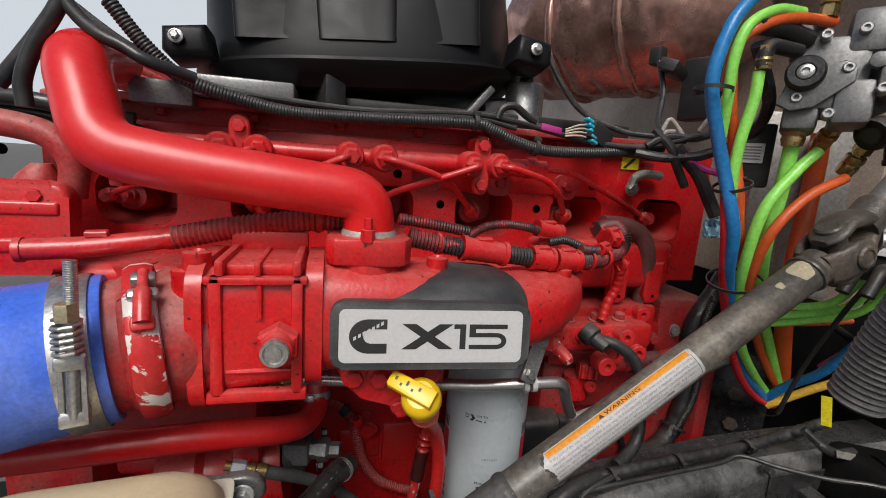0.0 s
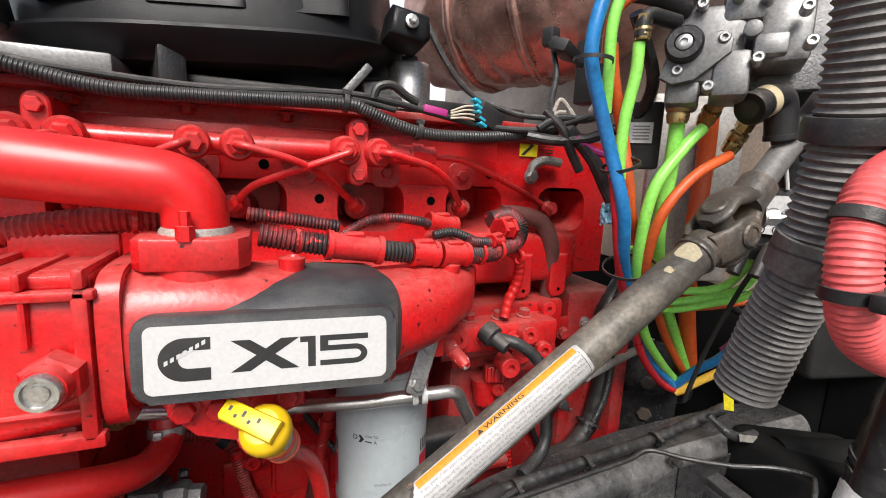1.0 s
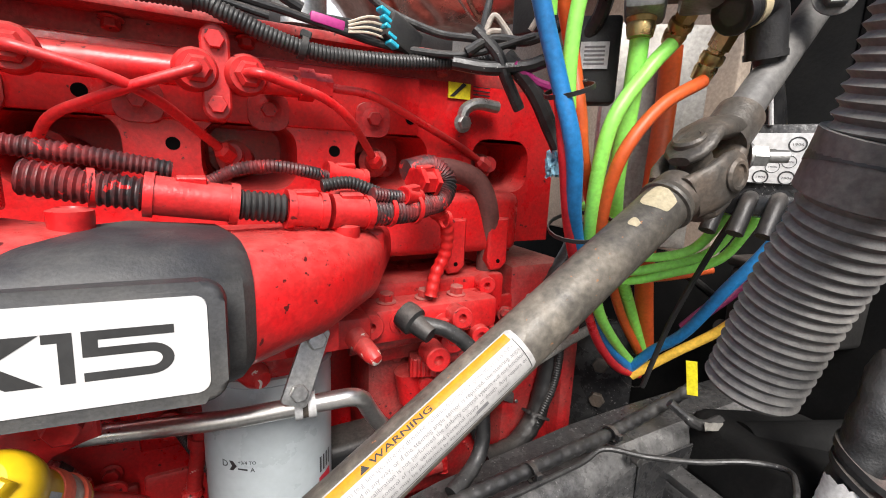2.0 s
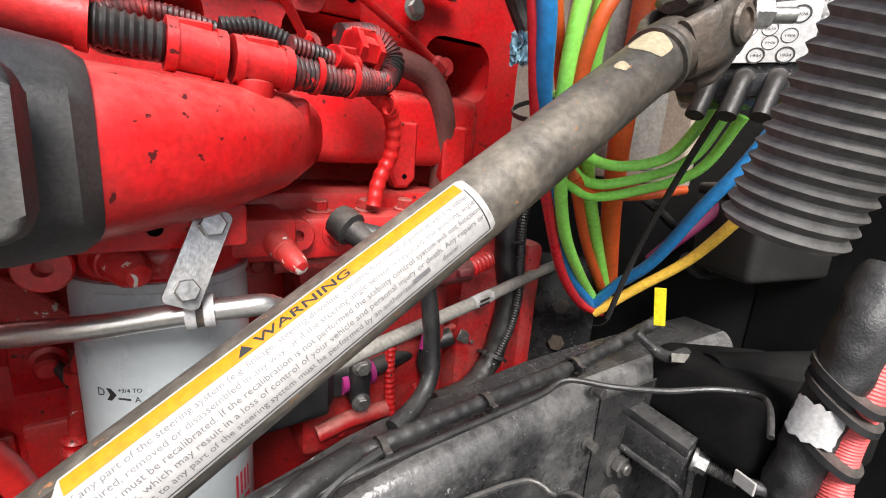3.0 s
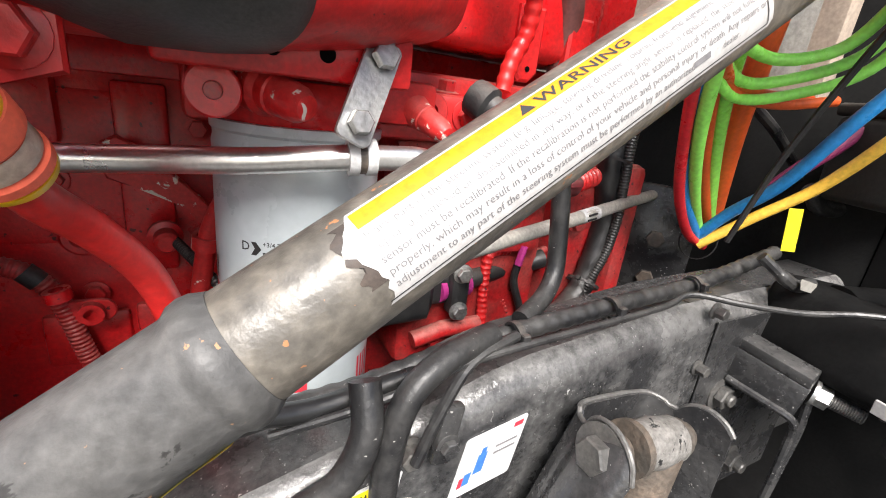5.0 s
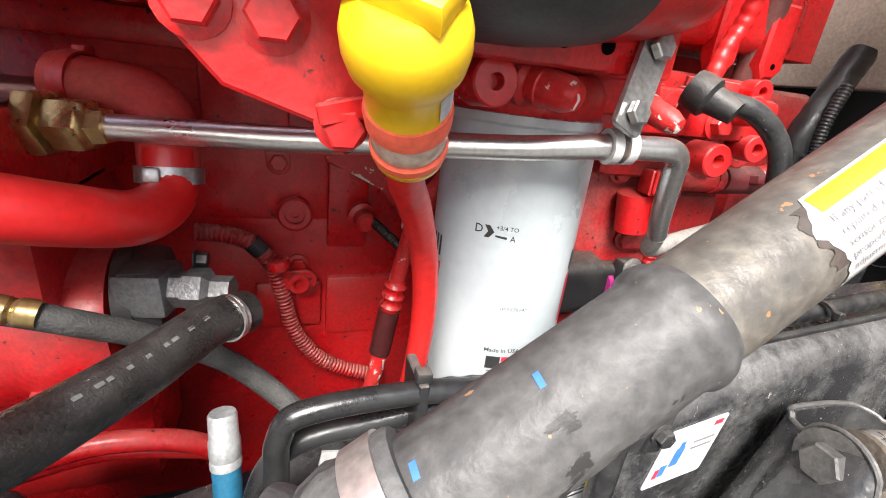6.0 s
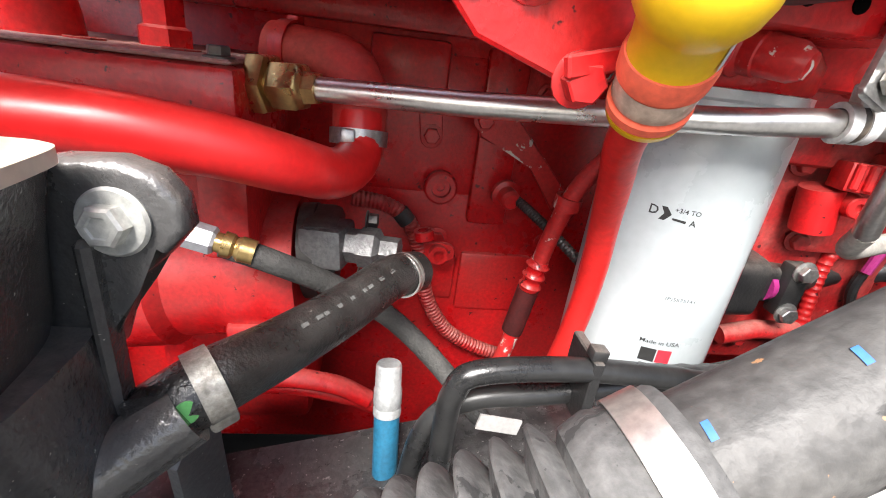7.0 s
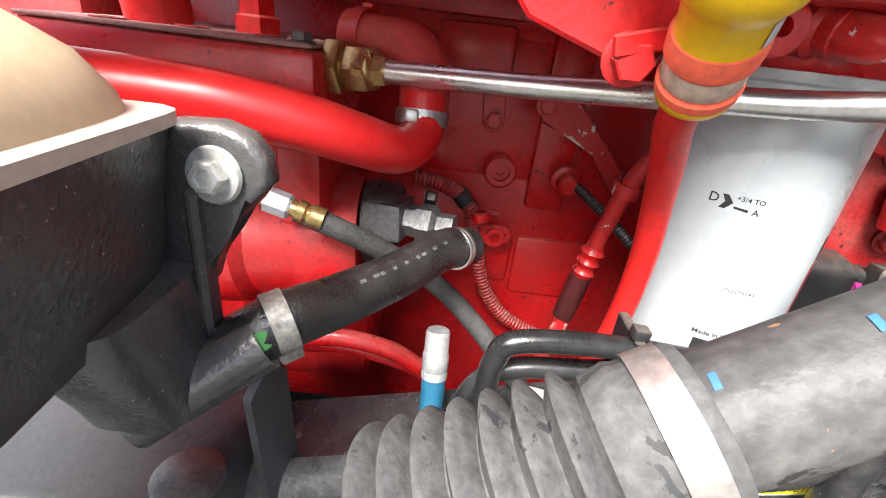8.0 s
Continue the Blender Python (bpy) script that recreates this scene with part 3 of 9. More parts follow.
def pocket_panel(bm, x0, x1, cx, cz):
    """Face strip with one rounded pocket sunk into it."""
    outer = [bm.verts.new((x, hy, z)) for x, z in ((x0, hz0), (x1, hz0), (x1, hz1), (x0, hz1))]
    hole = [bm.verts.new((cx + a, hy, cz + b)) for a, b in rrect(0.098, 0.074, 0.026)]
    deep = [bm.verts.new((cx + 0.86 * (v.co.x - cx), hy + 0.095, cz + 0.006 + 0.8 * (v.co.z - cz))) for v in hole]
    n = len(hole)
    for i in range(n):
        bm.faces.new((hole[i], hole[(i + 1) % n], deep[(i + 1) % n], deep[i]))
    bm.faces.new(deep)
    es = [bm.edges.get((outer[i], outer[(i + 1) % 4])) or bm.edges.new((outer[i], outer[(i + 1) % 4])) for i in range(4)]
    es += [bm.edges.get((hole[i], hole[(i + 1) % n])) for i in range(n)]
    bmesh.ops.triangle_fill(bm, edges=es, use_beauty=True)


for x in HX:
    bm = bm_new()
    pocket_panel(bm, x - 0.06, x + 0.106, x + 0.02, 1.268)
    part("pocket_panel", bm, RED, head)
bm = bm_new()
cuboid(bm, (-0.36, hy + 0.105, hz0), (0.67, 0.98, 1.385), 0.004)
cuboid(bm, (-0.36, hy, hz1), (0.67, hy + 0.11, 1.385))
for xa, xb in ((-0.36, HX[5] - 0.06), (HX[0] + 0.106, 0.67)):
    cuboid(bm, (xa, hy, hz0), (xb, hy + 0.11, hz1))
cuboid(bm, (-0.36, hy, hz0 - 0.006), (0.67, hy + 0.11, hz0))
part("casting", bm, RED, head)
bm = bm_new()
cuboid(bm, (-0.36, hy - 0.006, 1.302), (0.44, hy + 0.06, 1.372), 0.003)
cuboid(bm, (0.47, hy + 0.002, 1.302), (0.67, hy + 0.06, 1.352), 0.003)
part("rail_ledge", bm, RED, head)
for k in range(7):
    x = 0.378 - 0.1185 * k
    bm = bm_new()
    prism(bm, rrect(0.042, 0.04, 0.012), 0.004, aim((x, hy - 0.005, 1.317), (0, -1, 0)), 0.001, 1)
    hexhead(bm, aim((x, hy - 0.008, 1.318), (0, -1, 0)), 0.0085, 0.009, 1.6)
    part("bolt", bm, RED_DUSTY, head)
for k in range(6):
    for dx, z in ((0.0, 1.278), (0.095, 1.322)):
        # no bore is cut: a proud black disc paints the hole's shade
        bm = bm_new()
        lathe(bm, [(0.0068, -0.001), (0.0066, 0.0007), (0, 0.0008)], aim((0.333 - 0.166 * k + dx, hy - (0.0002 if z < 1.3 else 0.0062), z), (0, -1, 0)), 16)
        part("tapped_hole_disc", bm, HOLE_SHADE, head, "flat black disc for the shade in a threaded hole")
# injector end with its nut in each pocket
for x in HX:
    bm = bm_new()
    lathe(bm, [(0, 0.052), (0.011, 0.052), (0.0115, 0.040), (0.0125, 0.039), (0.0125, 0.026), (0.019, 0.022), (0.0215, -0.04), (0, -0.04)], aim((x + 0.006, 0.705, 1.264), (-0.12, -1, 0.12)), 14)
    part("injector", bm, RED_DUSTY, head)
# rocker housing and its flange
bm = bm_new()
cuboid(bm, (-0.36, 0.655, 1.372), (0.62, 1.0, 1.40), 0.004)
cuboid(bm, (-0.30, 0.62, 1.392), (0.52, 1.0, 1.402), 0.002)
part("rocker_housing", bm, RED_DUSTY, head)
for k in range(7):
    bolt_part(head, (-0.22 + 0.115 * k, 0.65, 1.388), (0, -0.2, -1), 0.008, 0.008, RED_DUSTY)
bm = bm_new()
cuboid(bm, (-0.02, 0.64, 1.403), (0.48, 0.9, 1.425), 0.004)
part("rocker_cover", bm, BLACK_PART, head, "black rocker cover")
bm = bm_new()
cuboid(bm, (-0.17, 0.60, 1.4035), (-0.05, 0.85, 1.43), 0.004)
part("valve_cover", bm, ALU, head, "dusty bare aluminium rocker cover edge")
# little warning sticker on the head
bm = bm_new()
cuboid(bm, (0.482, 0.6525, 1.354), (0.515, 0.6545, 1.374))
lab = part("sticker", bm, YELLOW_LABEL, head, "small yellow warning sticker")
bm = bm_new()
for i in range(4):
    cuboid(bm, (0.519, 0.6505, 1.3555 + i * 0.005), (0.545, 0.652, 1.3570 + i * 0.005))
prism(bm, [(0.484, 1.356), (0.49, 1.356), (0.508, 1.372), (0.503, 1.374)], 0.001, Matrix(((1, 0, 0, 0), (0, 0, -1, 0.6522), (0, 1, 0, 0), (0, 0, 0, 1))))
part("print", bm, INK, lab)
# grey bracket at the back of the head
bm = bm_new()
pipe(bm, spline([(0.498, 0.642, 1.325), (0.502, 0.64, 1.34), (0.52, 0.638, 1.348), (0.55, 0.638, 1.346)], 6), 0.008, 10)
hexhead(bm, aim((0.498, 0.640, 1.322), (0, -1, 0)), 0.009, 0.008, 1.4)
part("hook_bracket", bm, ZINC, head, "grey zinc-plated hook bracket")

# ---------------------------------------------------------------- fuel rail
datum(-0.002, 0.025, 0.004)
rail = thing("fuel_rail", (0.0, 0.59, 1.33), "red painted common fuel rail with injector lines", "fuel rail")
bm = bm_new()
pipe(bm, [(-0.21, 0.595, 1.347), (0.285, 0.595, 1.347)], 0.0135, 20)
pipe(bm, [(0.285, 0.595, 1.347), (0.30, 0.595, 1.347)], 0.0165, 6)
pipe(bm, [(0.30, 0.595, 1.347), (0.318, 0.595, 1.347)], 0.013, 6)
for x in (-0.12, 0.12, 0.262):
    cuboid(bm, (x - 0.007, 0.59, 1.338), (x + 0.007, 0.665, 1.356), 0.002)
part("rail_tube", bm, RED, rail)
NUTS = [-0.14, -0.095, 0.02, 0.066, 0.19, 0.232]
for x in NUTS:
    bm = bm_new()
    m = aim((x, 0.59, 1.347), (0.15, -1, -0.03))
    lathe(bm, [(0, 0), (0.0185, 0), (0.019, 0.018), (0.016, 0.024), (0, 0.024)], m, 22)
    lathe(bm, [(0, 0.022), (0.0125, 0.022), (0.0125, 0.030), (0.009, 0.034), (0, 0.034)], m, 6)
    part("union_nut", bm, RED, rail)
for x in (-0.115, 0.209):
    bm = bm_new()
    prism(bm, capsule(((x, 1.316), (x, 1.376)), 0.0125), 0.010, Matrix(((1, 0, 0, 0), (0, 0, -1, 0.585), (0, 1, 0, 0), (0, 0, 0, 1))), 0.002, 1)
    cuboid(bm, (x - 0.008, 0.582, 1.365), (x + 0.008, 0.665, 1.385), 0.002)
    cuboid(bm, (x - 0.008, 0.582, 1.305), (x + 0.008, 0.665, 1.325), 0.002)
    cl = part("clamp", bm, RED, rail)
    for z in (1.318, 1.374):
        bolt_part(cl, (x, 0.576, z), (0, -1, 0), 0.0085, 0.007, RED, washer=0)


def line(pts, parent=rail):
    pts = [Vector(p) for p in pts]
    pts[-1] += Vector((-0.007, -0.020, -0.003))
    pts[-2] += Vector((-0.003, -0.010, 0))
    bm = bm_new()
    pipe(bm, bent(pts, 0.02), 0.0046, 12)
    lathe(bm, [(0, 0), (0.0095, 0), (0.0095, 0.014), (0.006, 0.018), (0, 0.018)], aim(pts[-1], pts[-2] - pts[-1]), 6)
    return part("injector_line", bm, RED, parent)


line([(0.066, 0.56, 1.346), (0.075, 0.545, 1.345), (0.13, 0.55, 1.332), (0.165, 0.575, 1.318), (0.226, 0.655, 1.275)])
line([(0.19, 0.56, 1.346), (0.196, 0.545, 1.345), (0.145, 0.555, 1.325), (0.085, 0.60, 1.30), (0.065, 0.655, 1.275)])
line([(0.232, 0.56, 1.346), (0.242, 0.545, 1.346), (0.305, 0.56, 1.332), (0.335, 0.58, 1.315), (0.392, 0.66, 1.273)])
line([(0.315, 0.595, 1.347), (0.36, 0.59, 1.345), (0.42, 0.61, 1.325), (0.52, 0.65, 1.29), (0.556, 0.66, 1.273)])
line([(-0.095, 0.56, 1.346), (-0.10, 0.545, 1.345), (-0.15, 0.56, 1.32), (-0.25, 0.62, 1.29), (-0.285, 0.655, 1.275)])
line([(-0.14, 0.56, 1.346), (-0.13, 0.545, 1.345), (-0.16, 0.57, 1.32), (-0.12, 0.6, 1.29), (-0.10, 0.655, 1.272)])
line([(0.02, 0.56, 1.346), (0.015, 0.545, 1.344), (-0.06, 0.57, 1.31), (-0.085, 0.6, 1.285), (-0.09, 0.655, 1.262)])

# ---------------------------------------------------------------- intake manifold
datum(-0.006, 0.008, -0.006)
man = thing("intake_manifold", (0.1, 0.5, 1.12), "red painted intake elbow and throttle housing", "intake manifold")
bm = bm_new()
Y, Z, X = (0, 1, 0), (0, 0, 1), (1, 0, 0)
loft(bm, [((-0.01, 0.466, 1.185), 0.062, 0.062, Y, Z), ((0.05, 0.466, 1.185), 0.062, 0.062, Y, Z), ((0.10, 0.467, 1.180), 0.062, 0.058, Y, Z),
          ((0.16, 0.473, 1.1765), 0.064, 0.0535, Y, Z), ((0.21, 0.483, 1.176), 0.066, 0.049, (-0.15, 1, 0), Z), ((0.262, 0.503, 1.180), 0.062, 0.044, (-0.4, 1, 0), Z),
          ((0.303, 0.536, 1.186), 0.056, 0.039, (-0.8, 1, 0), Z), ((0.330, 0.58, 1.192), 0.048, 0.036, (-1, 0.4, 0), Z), ((0.338, 0.63, 1.196), 0.046, 0.038, (-1, 0.1, 0), Z)], 36, 2.7)
part("elbow", bm, RED, man)
# flange under the elbow with two holes, drawn as black discs, and its lug at the end
datum()
bm = bm_new()
cuboid(bm, (0.15, 0.4895, 1.110), (0.292, 0.56, 1.140), 0.004)
cuboid(bm, (0.318, 0.520, 1.176), (0.344, 0.555, 1.214), 0.005, 3)
cuboid(bm, (0.31, 0.525, 1.166), (0.345, 0.64, 1.178), 0.003)
fl = part("flange", bm, RED, man)
for x in (0.208, 0.238):
    bm = bm_new()
    lathe(bm, [(0.0048, -0.001), (0.0046, 0.0008), (0, 0.0009)], aim((x, 0.4893, 1.1245), (0, -1, 0)), 18)
    part("hole", bm, HOLE_SHADE, fl, "flat black disc for the shade in a drilled hole")
# runner log along the head
bm = bm_new()
cuboid(bm, (0.32, 0.628, 1.158), (0.585, 0.70, 1.241), 0.014, 3)
cuboid(bm, (-0.32, 0.58, 1.13), (0.33, 0.69, 1.20), 0.014, 3)
for x in (0.478, 0.546):
    prism(bm, [(x - 0.016, 1.205), (x + 0.016, 1.205), (x + 0.016, 1.142), (x + 0.006, 1.132), (x - 0.008, 1.132), (x - 0.016, 1.145)], 0.02, Matrix(((1, 0, 0, 0), (0, 0, -1, 0.641), (0, 1, 0, 0.002), (0, 0, 0, 1))), 0.003, 1)
part("runner", bm, RED, man)
for x in (0.479, 0.546):
    # lug holes are black discs as well, their depth only colour
    bm = bm_new()
    lathe(bm, [(0.0030, -0.001), (0.0028, 0.0008), (0, 0.0009)], aim((x, 0.6208, 1.147), (0, -1, 0)), 12)
    part("hole", bm, HOLE_SHADE, man, "flat black disc for the shade in a drilled hole")
datum(-0.006, 0.008, -0.006)
for x, z in ((0.125, 1.242), (-0.118, 1.252), (-0.128, 1.235), (0.308, 1.222)):
    bm = bm_new()
    m = aim((x, 0.465 if x > 0.1 else 0.425, z - 0.012), (0, 0, 1))
    if x > 0.3:
        m = aim((x, 0.50, z - 0.012), (0, 0, 1))
    lathe(bm, [(0, -0.01), (0.014, -0.01), (0.012, 0.008), (0.0125, 0.009), (0.0125, 0.016), (0.007, 0.018), (0.005, 0.015), (0, 0.015)], m, 18)
    part("cap_screw", bm, RED, man)

# throttle housing
bm = bm_new()
loft(bm, [((-0.122, 0.462, 1.175), 0.068, 0.074, Y, Z), ((-0.108, 0.462, 1.175), 0.068, 0.074, Y, Z)], 36, 5)
part("front_flange", bm, RED, man)
bm = bm_new()
loft(bm, [((-0.108, 0.462, 1.177), 0.060, 0.066, Y, Z), ((-0.015, 0.465, 1.182), 0.058, 0.060, Y, Z)], 36, 5)
th = part("throttle_housing", bm, RED, man)
bm = bm_new()
loft(bm, [((-0.018, 0.466, 1.183), 0.064, 0.066, Y, Z), ((-0.002, 0.466, 1.184), 0.064, 0.066, Y, Z)], 36, 5)
part("rear_flange", bm, RED, man)
for lo, hi in (((-0.108, 0.3985, 1.230), (-0.016, 0.41, 1.238)), ((-0.108, 0.3985, 1.112), (-0.016, 0.41, 1.124)), ((-0.104, 0.3985, 1.118), (-0.092, 0.41, 1.238)), ((-0.031, 0.3985, 1.118), (-0.020, 0.41, 1.238)), ((-0.062, 0.400, 1.195), (-0.057, 0.41, 1.236)), ((-0.092, 0.402, 1.140), (-0.03, 0.41, 1.145)),
               ((-0.098, 0.40, 1.238), (-0.090, 0.50, 1.2535)), ((-0.064, 0.40, 1.238), (-0.058, 0.50, 1.2515)), ((-0.030, 0.40, 1.238), (-0.022, 0.50, 1.2535))):
    bm = bm_new()
    cuboid(bm, lo, hi, 0.0025, 2)
    part("rib", bm, RED, th)
bm = bm_new()
cuboid(bm, (-0.10, 0.41, 1.235), (-0.02, 0.50, 1.248), 0.004)
cuboid(bm, (-0.10, 0.485, 1.245), (-0.02, 0.495, 1.268), 0.003)
part("lid", bm, RED, th)
bm = bm_new()
m = aim((-0.041, 0.405, 1.174), (-0.05, -1, 0))
prism(bm, [(0.0205 * math.cos(radians(60 * i + 30)), 0.0205 * math.sin(radians(60 * i + 30))) for i in range(6)], 0.022, m, 0.003, 1)
lathe(bm, [(0, 0.02), (0.0165, 0.02), (0.0145, 0.029), (0, 0.029)], m, 24)
bs = part("plug_boss", bm, RED, man)
bm = bm_new()
lathe(bm, [(0.0132, 0.028), (0.0132, 0.034), (0.0124, 0.0355), (0.0100, 0.0355), (0.0095, 0.033), (0.0068, 0.033), (0.0063, 0.0345), (0, 0.0348)], m, 32)
part("plug", bm, ZINC, bs, "bare silver threaded plug")

# inlet neck with its band clamp
AX = (1, 0.33, 0.10)
NC = Vector((-0.16, 0.447, 1.163))


def neck(x):
    return NC + Vector(AX) * (x - NC.x) + Vector((0, 0.0, 0.0))


bm = bm_new()
m = aim(neck(-0.202), AX)
lathe(bm, [(0.060, -0.02), (0.064, 0.0), (0.064, 0.018), (0.070, 0.026), (0.070, 0.034), (0.066, 0.04), (0.066, 0.05), (0.068, 0.058), (0.064, 0.085), (0.05, 0.085)], m, 48)
part("inlet_neck", bm, RED_DUSTY, man, "dusty red cast inlet neck")
bm = bm_new()
m = aim(neck(-0.168), AX)
lathe(bm, [(0.068, -0.013), (0.0735, -0.012), (0.0765, -0.006), (0.0765, 0.006), (0.0735, 0.012), (0.068, 0.013), (0.068, -0.013)], m, 48)
vb = solo("band_clamp", bm, BAND_CHIP, "red band clamp with peeling paint over steel", "hose clamp")
vc = neck(-0.168)
for ang, sz, mt, lab_ in ((62, (0.020, 0.012, 0.014), ZINC, "bare steel trunnion"), (50, (0.024, 0.010, 0.010), ZINC, "bare steel trunnion"), (30, (0.018, 0.013, 0.012), RED_CHIP, "")):
    d = Vector((0.28 * math.cos(radians(ang)), -0.95 * math.cos(radians(ang)), math.sin(radians(ang)))).normalized()
    bm = bm_new()
    box(bm, sz, aim(vc + d * 0.079, d), 0.003)
    part("trunnion", bm, mt, vb, lab_)
bm = bm_new()
q = [vc + Vector((0.28 * math.cos(radians(g)), -0.95 * math.cos(radians(g)), math.sin(radians(g)))).normalized() * 0.085 for g in (66, 52, 40, 30)]
pipe(bm, spline(q, 5), lambda t: 0.0045 if t < 0.022 else 0.0070, 14)
part("t_bolt", bm, RED, vb)

# charge-air hose and its T-bolt clamp
hose = thing("charge_air_hose", (-0.26, 0.45, 1.08), "bright blue silicone charge air hose on the intake neck", "hose")
bm = bm_new()
m = aim(neck(-0.195), (-1, -0.33, -0.10))
lathe(bm, [(0.060, 0.0), (0.0695, 0.0), (0.0705, 0.002), (0.0705, 0.30), (0.0705, 0.31), (0.0705, 0.32), (0.0705, 0.33), (0.0705, 0.4), (0.06, 0.4)], m, 56)
part("tube", bm, BLUE_HOSE, hose)
clamp = thing("t_bolt_clamp", (-0.228, 0.40, 1.16), "silver steel spring-loaded clamp round the blue hose", "hose clamp")
bm = bm_new()
mc = aim(neck(-0.2155), (-1, -0.33, -0.10))
lathe(bm, [(0.0716, -0.0135), (0.0728, -0.0135), (0.0733, -0.011), (0.0733, 0.011), (0.0728, 0.0135), (0.0716, 0.0135), (0.0716, -0.0135)], mc, 56)
part("band", bm, ZINC, clamp)
bm = bm_new()
cx = neck(-0.2155)
f = Vector((0.31, -0.94, 0.14)).normalized()
for dz in (0.012, -0.036):
    p = cx + f * 0.078 + Vector((0, 0, dz))
    box(bm, (0.020, 0.012, 0.014), aim(p, f), 0.002)
for sx in (-0.008, 0.008):
    box(bm, (0.004, 0.05, 0.004), aim(cx + f * 0.078 + Vector((sx, 0, -0.012)), f), 0.0005, 1)
part("trunnion", bm, ZINC, clamp)
bm = bm_new()
p0, p1 = cx + f * 0.081 + Vector((0, 0, -0.035)), cx + f * 0.081 + Vector((0.002, 0.008, 0.092))
pipe(bm, [p0, p1], lambda s: 0.0046, 14)
ribbed(bm, [p0 + (p1 - p0) * 0.62, p1], 0.0052, 0.0018, 0.0008, 12, 4)
part("threaded_bolt", bm, ZINC, clamp)
bm = bm_new()
path = [cx + f * 0.081 + Vector((0.0095 * math.cos(a / 8 * 2 * math.pi), 0.0095 * math.sin(a / 8 * 2 * math.pi), 0.018 + 0.0052 * a / 8)) for a in range(0, 45)]
pipe(bm, path, 0.0017, 8)
part("spring", bm, ZINC, clamp)
bm = bm_new()
lathe(bm, [(0, 0.046), (0.0085, 0.046), (0.0085, 0.057), (0.0075, 0.060), (0, 0.060)], aim(cx + f * 0.081, (0, 0.02, 1)), 6)
part("nut", bm, mat("yellow_zinc_nut", (0.50, 0.45, 0.30), (0.36, 0.32, 0.22), 0.4, 0.8, 40, 300, 0.5, 0.1), clamp, "yellow plated lock nut")

# ---------------------------------------------------------------- crossover pipe over the engine
egr = thing("crossover_pipe", (0.043, 0.455, 1.235), "thick glossy red crossover pipe bolted to the intake", "pipe")
bm = bm_new()
path = bent([(0.045, 0.462, 1.25), (0.044, 0.460, 1.314), (-0.03, 0.455, 1.322), (-0.12, 0.452, 1.332), (-0.204, 0.452, 1.346), (-0.238, 0.495, 1.430), (-0.252, 0.62, 1.450)], 0.028, 8)
pipe(bm, resample(path, 0.006), 0.0272, 32)
part("pipe", bm, RED_PIPE, egr)
bm = bm_new()
lathe(bm, [(0.024, 0.0), (0.0305, 0.0), (0.0305, 0.012), (0.028, 0.016), (0.02, 0.016)], aim((0.045, 0.462, 1.262), (0, 0, 1)), 32)
part("sleeve", bm, mat("bare_grey_sleeve", (0.42, 0.40, 0.36), (0.62, 0.5, 0.4), 0.5, 0.4, 40, 300, 0.7, 0.2, chip=(0.55, 0.03, 0.02), chip_at=0.6), egr, "bare grey pipe sleeve with overspray")
bm = bm_new()
prism(bm, [(-0.044, -0.026), (-0.036, -0.036), (0.02, -0.042), (0.036, -0.036), (0.045, -0.02), (0.045, 0.026), (0.036, 0.038), (-0.02, 0.040), (-0.038, 0.034), (-0.044, 0.02)], 0.028, Matrix.Translation((0.044, 0.46, 1.244)), 0.003)
lathe(bm, [(0.045, 0.0), (0.040, 0.05), (0.03, 0.05)], aim((0.044, 0.462, 1.20), (0, 0, 1)), 28)
part("flange", bm, RED, egr)
bm = bm_new()
lathe(bm, [(0, 0), (0.0075, 0), (0.0075, 0.012), (0.0045, 0.0125), (0.0045, 0.024), (0, 0.025)], aim((0.041, 0.424, 1.27), (0, 0, 1)), 6)
part("stud", bm, RED, egr)
bm = bm_new()
box(bm, (0.012, 0.03, 0.02), pose(-0.19, 0.46, 1.322, 0, 0, 0), 0.003)
part("tab", bm, RED_DUSTY, egr)

# ---------------------------------------------------------------- nameplate
name = thing("nameplate", (0.10, 0.40, 1.14), "black moulded engine nameplate with a white face and black print", "nameplate")
PO, PU = Vector((0.1062, 0.3835, 1.1825)), Vector((1, -0.086, 0.004)).normalized()
PN = PU.cross(Vector((-0.006, 0.09, 1))).normalized()
PV = PN.cross(PU)


def on_plate(x, y, h=0.0):
    return PO + PU * x * 1.022 + PV * y * 0.955 + PN * h


MP = Matrix((PU, PV, PN)).transposed().to_4x4()
MP.translation = PO
bm = bm_new()
prism(bm, rrect(0.2025, 0.0685, 0.012), 0.016, MP @ Matrix.Translation((0, 0, -0.0145)), 0.004, 3)
part("surround", bm, PLATE_BLACK, name)
bm = bm_new()
prism(bm, rrect(0.185, 0.0537, 0.006), 0.0012, MP @ Matrix.Translation((0, 0, 0.0012)), 0.0003, 1)
face = part("face", bm, WHITE_LABEL, name, "white face panel")
bm = bm_new()
loft(bm, [((0.055, 0.462, 1.187), 0.068, 0.030, Y, Z), ((0.11, 0.460, 1.182), 0.072, 0.050, Y, Z), ((0.15, 0.464, 1.179), 0.074, 0.0575, Y, Z), ((0.185, 0.470, 1.178), 0.072, 0.0555, (-0.1, 1, 0), Z),
          ((0.208, 0.480, 1.178), 0.072, 0.0525, (-0.15, 1, 0), Z), ((0.216, 0.485, 1.178), 0.066, 0.047, (-0.15, 1, 0), Z)], 40, 3.0)
part("shroud", bm, PLATE_BLACK, name, "dusty black shroud wrapped round the elbow")


def flat(bm, pts, h=0.0026):
    return patch(bm, pts, lambda x, y: on_plate(x, y, h))


